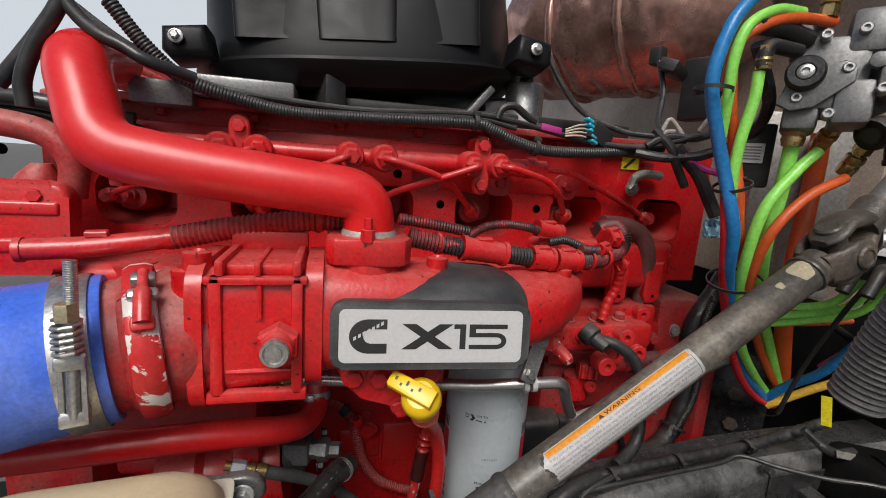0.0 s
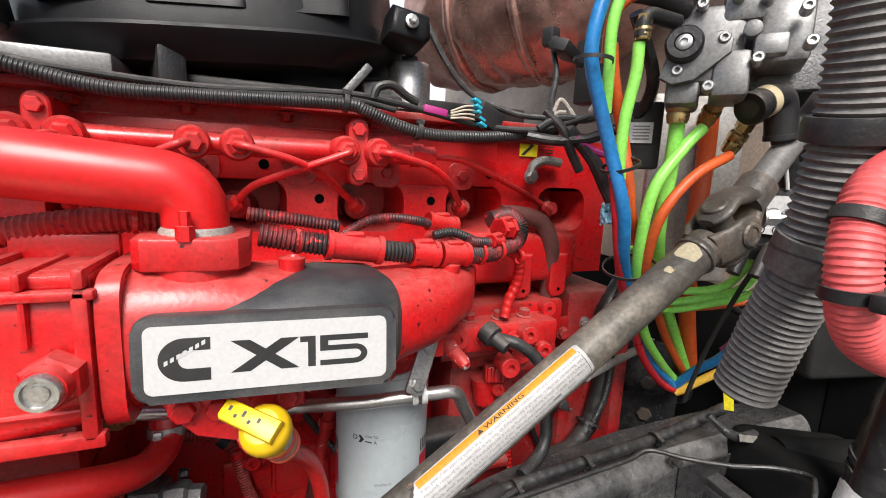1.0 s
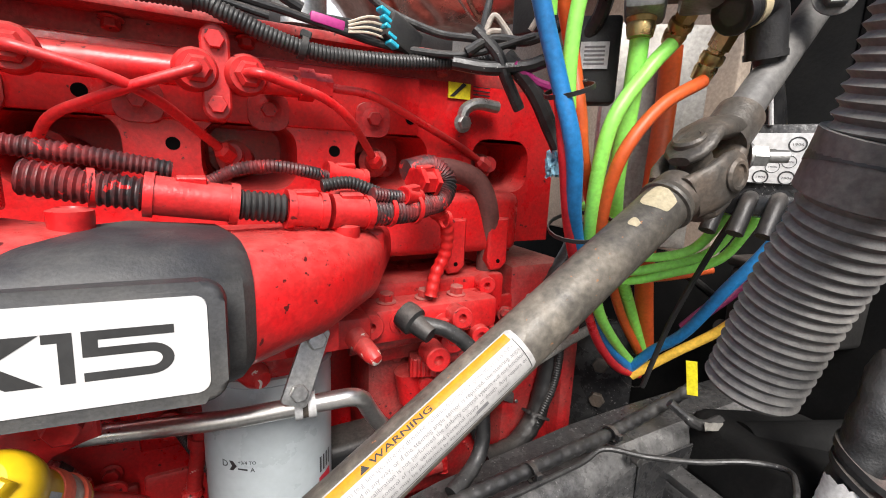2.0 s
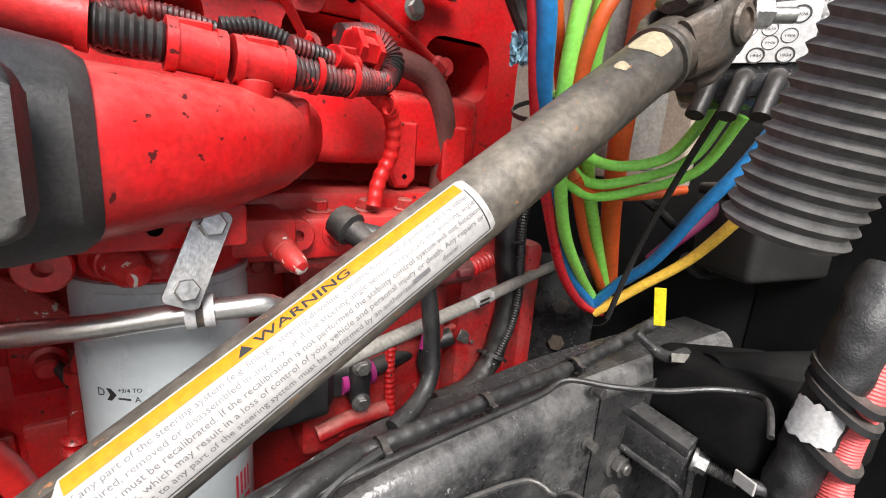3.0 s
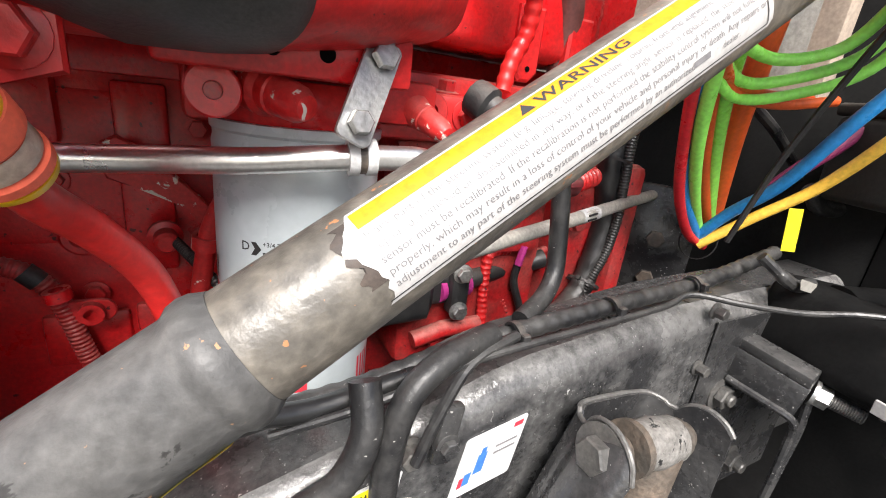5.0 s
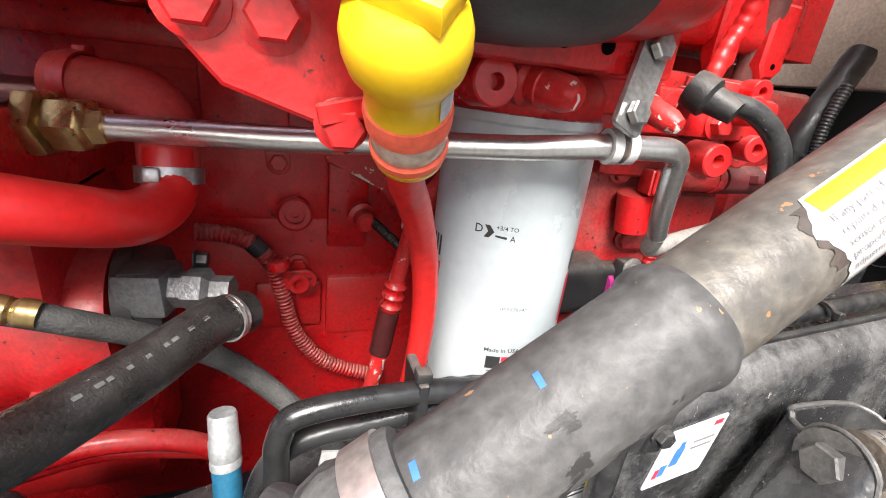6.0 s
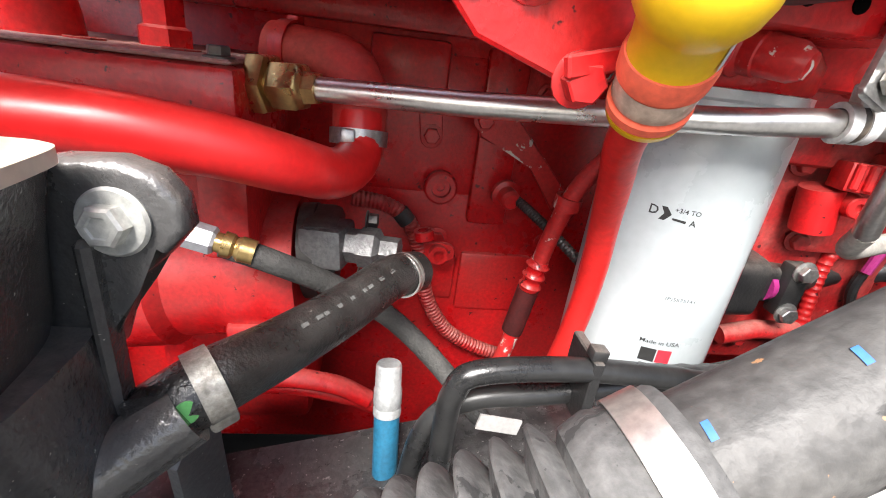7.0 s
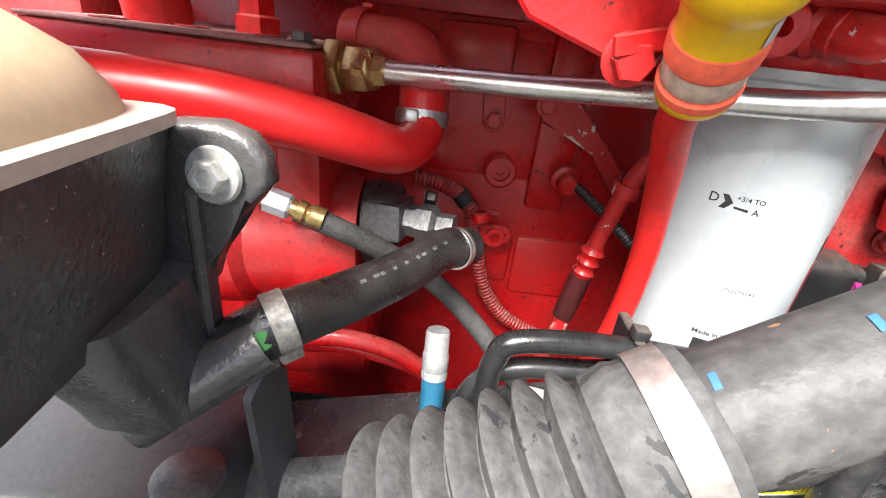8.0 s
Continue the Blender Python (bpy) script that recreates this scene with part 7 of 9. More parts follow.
air_hose([(0.781, 0.5654, 0.9544), (0.8136, 0.5236, 1.0042), (0.8373, 0.4713, 1.0598), (0.822, 0.4124, 1.1334), (0.8298, 0.3741, 1.1984), (0.86, 0.355, 1.26), (0.9277, 0.347, 1.3299)], 0.0070, Y_HOSE, "yellow nylon air hose swinging to the firewall")
air_hose([(0.8269, 0.52, 1.045), (0.838, 0.5, 1.076), (0.8641, 0.485, 1.104), (0.8813, 0.47, 1.132)], 0.0095, mat("dark_magenta_braid", (0.16, 0.012, 0.065), (0.08, 0.010, 0.04), 0.6, 0, 40, 300, 0.5, 0.3), "dark magenta braided hose")
zip_tie("cable_tie", (0.4266, 0.4347, 1.4542), (0.05, 0, 1), 0.020)
zip_tie("cable_tie", (0.4809, 0.4371, 1.3453), (0.4, 0.1, -1), 0.021)
zip_tie("cable_tie", (0.522, 0.447, 1.222), (0.3, 0.2, -1), 0.032, label="cable tie with a white head round the hoses")
zip_tie("cable_tie", (0.799, 0.5762, 0.9556), (1, 0.1, -0.25), 0.026, width=0.002, label="thin pale tie round the gathered hoses", head=False)
bm = bm_new()
pipe(bm, spline([(0.709, 0.491, 0.988), (0.6998, 0.4594, 1.0904), (0.6853, 0.419, 1.18), (0.675, 0.39, 1.235)], 8), 0.0035, 8)
solo("tie_strap", bm, BLACK_PART, "long black nylon tie strap", "strap")
# yellow tag
bm = bm_new()
box(bm, (0.013, 0.0015, 0.050), pose(0.745, 0.447, 1.014, 8, -8, -60), 0.0003, 1)
solo("yellow_tag", bm, YELLOW_LABEL, "bright yellow plastic tag hanging from the hoses", "tag")
# white sticker with small text on the module behind the hoses
datum(0.012, 0.022, 0.003)
md = thing("relay_module", (0.54, 0.46, 1.36), "black relay module with a white label", "module")
bm = bm_new()
box(bm, (0.05, 0.03, 0.085), pose(0.548, 0.472, 1.385, 0, 0, -40), 0.004)
part("body", bm, BLACK_PART, md)
bm = bm_new()
ml = pose(0.5365, 0.4585, 1.388, 0, 0, -40)
box(bm, (0.028, 0.001, 0.026), ml, 0.0002, 1)
lbl = part("label", bm, TAPE_WHITE, md, "white paper label")
bm = bm_new()
for i in range(5):
    box(bm, (0.020, 0.0006, 0.0018), ml @ Matrix.Translation((0, -0.0009, 0.008 - 0.004 * i)))
part("print", bm, GREY_INK, lbl)

# ---------------------------------------------------------------- bulkhead plug plate
datum()
bp = thing("bulkhead_plate", (0.70, 0.36, 1.22), "bulkhead with plugged air lines and a printed label", "bulkhead")
bm = bm_new()
PD = Vector((-0.90, -0.42, 0.12)).normalized()
PB = aim((0.668, 0.368, 1.2955), PD)
box(bm, (0.10, 0.075, 0.02), PB @ Matrix.Translation((0.008, -0.004, -0.014)), 0.004)
box(bm, (0.12, 0.02, 0.05), PB @ Matrix.Translation((0.008, -0.046, -0.005)), 0.004)
part("plate", bm, FRAME, bp)
bm = bm_new()
box(bm, (0.074, 0.047, 0.001), PB, 0.0002, 1)
lb = part("label", bm, TAPE_WHITE, bp, "white plastic label with printed circles")
bm = bm_new()
for x, y, r, w in ((0.024, 0.013, 0.0072, 0.0014), (-0.022, 0.003, 0.0058, 0.0006), (-0.008, 0.003, 0.0058, 0.0006), (0.006, 0.003, 0.0058, 0.0006), (0.020, -0.003, 0.0058, 0.0006), (-0.016, -0.007, 0.0058, 0.0006), (0.008, -0.008, 0.0058, 0.0006), (-0.020, -0.018, 0.0066, 0.0013), (0.0, -0.018, 0.0066, 0.0013), (0.020, -0.018, 0.0066, 0.0013)):
    q = PB @ Matrix.Translation((x, y, 0.0008))
    lathe(bm, [(r, 0), (r - w, 0)], q, 28)
    write(bm, "PLG" if w < 0.001 and x < 0.018 and y > 0 else "1904" if y < -0.01 else "1906", r * 0.5, lambda u, v, q=q, r=r: q @ Vector((u - r * 0.62, v - r * 0.18, 0)), r * 1.25)
part("print", bm, INK, lb)
for i in range(3):
    bm = bm_new()
    pipe(bm, bent([PB @ Vector((-0.026 + 0.022 * i, -0.040, -0.01)), PB @ Vector((-0.026 + 0.022 * i, -0.040, 0.025)), PB @ Vector((-0.032 + 0.022 * i, -0.075, 0.038))], 0.012), 0.0075, 14)
    lathe(bm, [(0.006, 0), (0.0098, 0), (0.0098, 0.010), (0.006, 0.010)], aim(PB @ Vector((-0.026 + 0.022 * i, -0.040, 0.004)), PD), 14)
    part("plug", bm, BLACK_PART, bp)
bm = bm_new()
box(bm, (0.14, 0.02, 0.30), pose(0.74, 0.56, 1.32, 0, 0, -30), 0.006)
solo("support_bracket", bm, mat("dusty_pale_metal", (0.42, 0.40, 0.37), (0.3, 0.28, 0.25), 0.5, 0.5, 12, 200, 0.6, 0.2), "dusty pale metal bracket behind the hoses", "bracket")
# grey plastic box and wiring behind the hoses
cbx = thing("control_box", (0.95, 0.36, 1.05), "dusty grey plastic control box", "control box")
bm = bm_new()
box(bm, (0.22, 0.10, 0.105), pose(0.975, 0.42, 1.098, 0, -3, -18), 0.010, 3)
part("body", bm, GREY_PLASTIC, cbx)
bm = bm_new()
box(bm, (0.228, 0.108, 0.016), pose(0.975, 0.42, 1.158, 0, -3, -18), 0.005, 3)
part("lid", bm, GREY_PLASTIC, cbx)
gm = thing("grey_housing", (1.028, 0.6, 1.133), "dusty grey cast housing behind the air hoses", "housing")
bm = bm_new()
GMX = aim((1.03, 0.6, 1.14), (-0.6, -0.8, 0.1))
box(bm, (0.075, 0.055, 0.06), GMX, 0.008, 3)
box(bm, (0.055, 0.030, 0.05), GMX @ Matrix.Translation((0.012, 0.034, 0.006)), 0.006, 3)
box(bm, (0.020, 0.022, 0.02), GMX @ Matrix.Translation((-0.014, -0.034, 0.012)), 0.004, 2)
part("casting", bm, mat("dusty_cast_grey", (0.16, 0.155, 0.145), (0.24, 0.23, 0.21), 0.6, 0.1, 20, 260, 0.6, 0.3, dust=0.3), gm)
bolt_part(gm, GMX @ Vector((0.02, 0.05, 0.026)), (-0.3, -0.4, 0.9), 0.010, 0.008, ZINC, label="bright bolt")
wl = thing("firewall_loom", (1.037, 0.5, 1.026), "black taped loom with a red locked plug", "wiring harness")
bm = bm_new()
pipe(bm, spline([(0.8861, 0.5, 1.048), (0.9372, 0.5, 1.024), (1.04, 0.5, 1.021), (1.169, 0.5, 1.025), (1.244, 0.5, 1.034)], 8), 0.0115, 16)
crumple(bm, 0.0016, 120)
part("loom", bm, RUBBER, wl)
bm = bm_new()
pipe(bm, spline([(0.9346, 0.5, 1.028), (0.9597, 0.5, 1.057), (0.9926, 0.5, 1.076), (1.01, 0.5, 1.091)], 6), 0.0045, 10)
pipe(bm, spline([(0.9829, 0.56, 1.054), (0.9433, 0.56, 1.08), (0.8696, 0.56, 1.118), (0.7876, 0.56, 1.149)], 6), 0.007, 10)
part("branch", bm, RUBBER, wl)
bm = bm_new()
box(bm, (0.030, 0.02, 0.048), pose(*(1.057, 0.48, 1.113), 0, 5, -30), 0.004)
box(bm, (0.010, 0.012, 0.05), pose(*(1.092, 0.48, 1.066), 0, 5, -30), 0.002)
pg = part("plug", bm, BLACK_PART, wl)
bm = bm_new()
box(bm, (0.013, 0.004, 0.013), pose(*(1.003, 0.462, 1.124), 0, 5, -30), 0.001, 1)
part("lock", bm, RED_INK, pg, "red plug lock")
bm = bm_new()
for k in range(7):
    pipe(bm, spline([Vector((0.8997, 0.47, 1.14)) + Vector((0.004 * (k % 3), 0.003 * k, -0.005 * k)), Vector((0.9418, 0.47, 1.152)) + Vector((0, 0.003 * k, -0.004 * k)), Vector((1.031, 0.48, 1.136)) + Vector((0.003 * (k % 4), 0, 0))], 6), 0.0016, 6)
part("wire", bm, mat("brown_wire", (0.20, 0.12, 0.06), (0.1, 0.07, 0.05), 0.5, 0, 60, 300, 0.6, 0), wl, "bunch of thin brown wires")

# ---------------------------------------------------------------- corrugated duct and red loom
dt = thing("corrugated_duct", (0.45, 0.235, 1.165), "wide black corrugated duct with a cut lower end", "duct")
bm = bm_new()
ribbed(bm, spline([(0.4488, 0.241, 1.1672), (0.4466, 0.2254, 1.2252), (0.4392, 0.2051, 1.2832), (0.429, 0.1898, 1.3642), (0.4149, 0.1814, 1.4408), (0.40, 0.176, 1.52), (0.388, 0.173, 1.63), (0.41, 0.185, 1.74), (0.53, 0.24, 1.815), (0.74, 0.33, 1.82)], 12), 0.0225, 0.0056, 0.0024, 40, 6, 0.8, True, 0.86)
part("tube", bm, DUCT, dt)
bm = bm_new()
lathe(bm, [(0.0215, -0.007), (0.0262, -0.007), (0.0268, 0.004), (0.0256, 0.008), (0.0215, 0.008)], aim((0.429, 0.1898, 1.3642), (-0.16, -0.13, 1)), 40)
part("joint_band", bm, BLACK_PART, dt, "smooth black joint band")
bm = bm_new()
pipe(bm, [(0.4408, 0.2090, 1.272), (0.4376, 0.2015, 1.2965)], 0.0250, 40)
part("cuff", bm, DUCT, dt, "smooth cuff between the ribs")
rl = thing("red_loom", (0.4198, 0.1404, 1.2252), "faded red corrugated loom tied beside the duct", "wiring harness")
bm = bm_new()
ribbed(bm, spline([(0.7398, 0.2044, 1.4332), (0.5798, 0.1844, 1.3892), (0.4918, 0.1684, 1.3652), (0.4414, 0.1644, 1.3468), (0.3998, 0.1604, 1.3300), (0.3830, 0.1564, 1.3036), (0.3822, 0.1540, 1.2771), (0.3974, 0.1540, 1.2510), (0.4358, 0.1564, 1.2325), (0.4838, 0.1604, 1.2196)], 10), 0.0128, 0.0036, 0.0013, 24, 5)
part("conduit", bm, PINK_LOOM, rl)
bm = bm_new()
pipe(bm, spline([(0.4718, 0.1596, 1.2228), (0.4998, 0.1644, 1.2092), (0.5118, 0.1724, 1.1692), (0.5158, 0.1804, 1.1052)], 8), 0.0130, 18)
part("boot", bm, RUBBER, rl, "black boot on the loom's end")
for p, d, r in (((0.3862, 0.1572, 1.3124), (0.4, 0, 1), 0.0133), ((0.3822, 0.1540, 1.2748), (-0.1, 0, 1), 0.0133)):
    bm = bm_new()
    m = aim(p, d)
    lathe(bm, [(r - 0.001, -0.0035), (r + 0.001, -0.0035), (r + 0.001, 0.0035), (r - 0.001, 0.0035)], m, 24)
    box(bm, (0.012, 0.010, 0.010), m @ Matrix.Translation((-0.006, -r - 0.004, 0)), 0.002)
    part("tie", bm, BLACK_PART, rl)
bm = bm_new()
lathe(bm, [(0.0225, -0.002), (0.0256, -0.002), (0.0256, 0.002), (0.0225, 0.002)], aim((0.4392, 0.2051, 1.2832), (0.15, -0.2, 1)), 40)
part("tie_band", bm, BLACK_PART, dt, "broad black tie round the duct")
bm = bm_new()
for p0, p1 in (((0.4310, 0.1900, 1.2860), (0.3850, 0.1600, 1.2755)), ((0.4290, 0.1910, 1.2790), (0.3900, 0.1580, 1.2700))):
    pipe(bm, spline([p0, tuple(0.5 * (i + j) + k for i, j, k in zip(p0, p1, (0, -0.001, -0.001))), p1], 5), 0.0028, 8)
part("long_tie", bm, BLACK_PART, rl, "long cable tie that holds the loom to the duct")

# ---------------------------------------------------------------- on the frame rail
datum()


def rail_bolt(loc, r=0.013, h=0.012, d=(0, -1, 0), stud=0.0, material=None):
    bm = bm_new()
    m = aim(loc, d)
    hexhead(bm, m, r, h, 1.45)
    if stud:
        lathe(bm, [(0, h), (r * 0.55, h), (r * 0.55, h + stud), (r * 0.45, h + stud + 0.002), (0, h + stud + 0.002)], m, 14)
    return solo("frame_bolt", bm, material or FRAME_BOLT, "dusty black flanged bolt in the frame rail", "bolt", "frame bolts")


for loc, r, s in (((0.7133, 0.4455, 0.8066), 0.0145, 0.006), ((0.7109, 0.4455, 0.7518), 0.0140, 0.005), ((0.804, 0.4455, 0.6754), 0.0150, 0.01), ((0.6505, 0.4485, 0.8556), 0.0065, 0), ((0.6483, 0.4485, 0.9271), 0.0065, 0), ((0.296, 0.449, 0.856), 0.009, 0)):
    rail_bolt(loc, r, 0.011, stud=s)
bm = bm_new()
cuboid(bm, (0.662, 0.4455, 0.63), (0.92, 0.4485, 0.912), 0.001, 1)
solo("rail_plate", bm, FRAME, "black steel doubler plate on the frame rail", "plate")
rail_bolt((0.6904, 0.446, 0.7212), 0.0085, 0.010, (0.15, -1, 0), 0.026, ZINC)
# cross bracket with its block and stud
datum()
cb = thing("spring_bracket", (0.73, 0.40, 0.70), "black steel hanger bracket with a threaded stud", "bracket")
HA, HB, HW = Vector((0.722, 0.448, 0.882)), Vector((0.727, 0.371, 0.873)), Vector((0.026, 0.004, 0.004))
bm = bm_new()
slab(bm, (HA, HA + HW, HB + HW, HB), (0, 0, -0.012))
part("hanger", bm, FRAME, cb)
bm = bm_new()
slab(bm, (HA + Vector((0, 0, -0.0125)), HB + Vector((0, 0, -0.0125)), HB + Vector((-0.004, 0.004, -0.052)), HA + Vector((-0.006, 0, -0.055))), (0.006, 0, 0))
part("side_plate", bm, FRAME, cb)
bm = bm_new()
slab(bm, (HB + Vector((0.002, 0, -0.0125)), HB + HW + Vector((0, 0, -0.0125)), HB + HW + Vector((0.004, 0.01, -0.052)), HB + Vector((0.0, 0.006, -0.052))), (0, 0.006, 0))
part("front_plate", bm, FRAME, cb)
for pts in ([HA + Vector((-0.006, -0.004, -0.052)), HB + Vector((-0.004, 0.0, -0.050)), HB + Vector((0.010, 0.002, -0.07)), (0.735, 0.372, 0.74), (0.742, 0.375, 0.67)], [HB + HW + Vector((0.0, 0.0, -0.04)), (0.752, 0.372, 0.80), (0.745, 0.373, 0.72), (0.742, 0.375, 0.66)]):
    bm = bm_new()
    pipe(bm, bent(pts, 0.012, 5), 0.0045, 8)
    part("edge_strip", bm, FRAME, cb, "scuffed strip edge of the hanger")
bm = bm_new()
d = Vector((0.35, -0.92, -0.12)).normalized()
p = Vector((0.752, 0.374, 0.849))
lathe(bm, [(0, 0), (0.0125, 0), (0.0125, 0.014), (0, 0.014)], aim(p, d), 6)
lathe(bm, [(0, -0.002), (0.015, -0.002), (0.015, 0.002), (0, 0.002)], aim(p, d), 20)
part("nut", bm, ZINC, cb, "bright zinc nut")
bm = bm_new()
ribbed(bm, [p + d * 0.012, p + d * 0.045], 0.0085, 0.0022, 0.0011, 16, 5)
part("stud", bm, FRAME_BOLT, cb)
# shock mount
sm = thing("shock_mount", (0.43, 0.40, 0.80), "black formed steel shock mount with an eye bolt", "shock mount")
SU = [Vector(q) for q in spline([(0.424, 0.352, 0), (0.428, 0.372, 0), (0.432, 0.395, 0), (0.438, 0.418, 0), (0.452, 0.430, 0), (0.480, 0.4325, 0), (0.515, 0.4325, 0), (0.540, 0.428, 0), (0.551, 0.412, 0), (0.556, 0.392, 0), (0.558, 0.372, 0), (0.559, 0.356, 0)], 6)]


def shock_sheet(u, v):
    q = SU[min(len(SU) - 1, int(round(u * (len(SU) - 1))))]
    if u < 0.30:
        e = (q.y - 0.380) / 0.028
        top = max(0.867 + 0.026 * math.sqrt(max(0.0, 1 - e * e)), 0.872 if q.y > 0.40 else 0.84)
    elif u > 0.72:
        e = (q.y - 0.378) / 0.026
        top = max(0.850 + 0.024 * math.sqrt(max(0.0, 1 - e * e)), 0.858 if q.y > 0.40 else 0.83)
    else:
        top = 0.875 - 0.015 * (u - 0.3) / 0.42
    return Vector((q.x - 0.13 * (1 - v) * (1 - u), q.y, 0.68 + (top - 0.68) * v))


bm = bm_new()
sheet(bm, shock_sheet, len(SU) - 1, 12, 0.0045)
part("bracket", bm, FRAME, sm)
bm = bm_new()
pipe(bm, [shock_sheet(k / 60, 1.0) + Vector((0, 0, 0.0005)) for k in range(61)], 0.0022, 8)
part("worn_edge", bm, WORN, sm, "edge worn to pale metal")
SA, SB = Vector((0.431, 0.382, 0.868)), Vector((0.556, 0.380, 0.852))
sd = (SB - SA).normalized()
bm = bm_new()
ribbed(bm, [SA + sd * 0.032, SA + sd * 0.080], 0.0212, 0.048, 0.0022, 28, 10)
part("bushing", bm, mat("cracked_pale_bushing", (0.24, 0.23, 0.215), (0.10, 0.09, 0.08), 0.45, 0.2, 40, 260, 0.8, 0.4, chip=(0.02, 0.02, 0.02), chip_at=0.60), sm, "cracked pale bushing")
for k, r in ((0.008, 0.0135), (0.022, 0.0225), (0.082, 0.0165), (0.092, 0.012)):
    bm = bm_new()
    lathe(bm, [(0, 0), (r, 0), (r, 0.007), (r * 0.9, 0.009), (0, 0.009)], aim(SA + sd * k, sd), 26)
    part("washer", bm, CASTIRON, sm, "rusty thick washer")
bm = bm_new()
hexhead(bm, aim(SA - sd * 0.006, -sd), 0.0145, 0.012, 1.65)
part("eye_bolt", bm, FRAME_BOLT, sm)
bm = bm_new()
lathe(bm, [(0, 0), (0.012, 0), (0.012, 0.014), (0.008, 0.014), (0.008, 0.026), (0, 0.026)], aim(SB + sd * 0.004, sd), 6)
part("eye_nut", bm, FRAME_BOLT, sm)
bm = bm_new()
pipe(bm, [(0.50, 0.383, 0.858), (0.49, 0.382, 0.79), (0.48, 0.38, 0.68)], 0.021, 22)
part("shock_body", bm, CASTIRON, sm, "dull grey shock absorber tube")
# stickers
datum(0.004, 0.012, -0.014)
st = thing("rail_sticker", (0.37, 0.434, 0.81), "white information sticker with small coloured shapes on the rail", "sticker")
bm = bm_new()
MT = Matrix(((0.98, 0.19, 0, 0.370), (0, 0, -1, 0.4366), (0.19, 0.98, 0, 0.838), (0, 0, 0, 1)))
prism(bm, rrect(0.062, 0.062, 0.003), 0.0008, MT)
part("paper", bm, TAPE_WHITE, st)
bm = bm_new()
for x, y, w, h in ((-0.008, -0.002, 0.009, 0.020), (-0.008, 0.011, 0.005, 0.006), (-0.018, -0.014, 0.007, 0.012)):
    prism(bm, [(x - w / 2, y - h / 2), (x + w / 2, y - h / 2), (x + w / 2, y + h / 2), (x - w / 2, y + h / 2)], 0.0003, MT @ Matrix.Translation((0, 0, 0.0009)))
part("picture", bm, BLUE_INK, st, "plain blue printed shapes")
bm = bm_new()
prism(bm, [(0.018, 0.022), (0.027, 0.022), (0.027, 0.027), (0.018, 0.027)], 0.0003, MT @ Matrix.Translation((0, 0, 0.0009)))
part("red_mark", bm, RED_INK, st)
bm = bm_new()
prism(bm, [(-0.026, -0.02), (-0.022, -0.02), (-0.022, -0.010), (-0.026, -0.010)], 0.0003, MT @ Matrix.Translation((0, 0, 0.0013)))
part("red_mark", bm, RED_INK, st)
bm = bm_new()
for y in (0.008, 0.001):
    prism(bm, [(0.004, y), (0.026, y), (0.026, y + 0.0022), (0.004, y + 0.0022)], 0.0003, MT @ Matrix.Translation((0, 0, 0.0009)))
part("bars", bm, GREY_INK, st)
ct = thing("caution_label", (0.24, 0.434, 0.80), "yellow and white caution label on the rail", "label")
MC = Matrix(((0.98, 0.19, 0, 0.235), (0, 0, -1, 0.4366), (0.19, 0.98, 0, 0.815), (0, 0, 0, 1)))
bm = bm_new()
prism(bm, rrect(0.10, 0.058, 0.002), 0.0008, MC)
part("paper", bm, TAPE_WHITE, ct)
bm = bm_new()
prism(bm, [(0.006, 0.013), (0.047, 0.013), (0.047, 0.026), (0.006, 0.026)], 0.0003, MC @ Matrix.Translation((0, 0, 0.0009)))
part("band", bm, YELLOW_LABEL, ct)
bm = bm_new()
write(bm, "CAUTION", 0.009, lambda x, y: MC @ Vector((x + 0.0145, y + 0.0165, 0.0016)), 0.030)
patch(bm, [(0.0075, 0.0155), (0.0135, 0.0155), (0.0105, 0.0235)], lambda x, y: MC @ Vector((x, y, 0.0016)))
prism(bm, [(0.006, -0.004), (0.047, -0.004), (0.047, 0.0115), (0.006, 0.0115)], 0.0003, MC @ Matrix.Translation((0, 0, 0.0009)))
part("print", bm, INK, ct)
bm = bm_new()
for i in range(3):
    prism(bm, [(0.009, -0.001 + 0.004 * i), (0.044 - 0.006 * i, -0.001 + 0.004 * i), (0.044 - 0.006 * i, 0.001 + 0.004 * i), (0.009, 0.001 + 0.004 * i)], 0.0003, MC @ Matrix.Translation((0, 0, 0.0014)))
part("bars", bm, TAPE_WHITE, ct)
# looms and hoses along the top of the rail
datum(0.0, 0.008, -0.002)
rh = thing("rail_loom", (0.5, 0.46, 0.925), "dusty black cable loom tied along the frame rail", "wiring harness")
bm = bm_new()
ribbed(bm, spline([(0.14, 0.475, 0.895), (0.20, 0.468, 0.898), (0.25, 0.462, 0.906), (0.29, 0.458, 0.917), (0.335, 0.457, 0.928), (0.42, 0.458, 0.937), (0.55, 0.462, 0.945), (0.66, 0.468, 0.950), (0.80, 0.47, 0.975)], 10), 0.0092, 0.016, 0.0012, 14, 5)
part("loom", bm, RUBBER, rh)
bm = bm_new()
pipe(bm, spline([(0.20, 0.452, 0.892), (0.25, 0.437, 0.910), (0.29, 0.430, 0.924), (0.34, 0.430, 0.936), (0.45, 0.436, 0.940), (0.56, 0.442, 0.944), (0.5988, 0.442, 0.9524), (0.6345, 0.41, 0.9526), (0.6829, 0.38, 0.9516), (0.7275, 0.35, 0.9585), (0.744, 0.32, 0.964), (0.7185, 0.3, 0.9688), (0.69, 0.285, 0.9566)], 10), 0.0032, 10)
part("wire", bm, RUBBER, rh)
bm = bm_new()
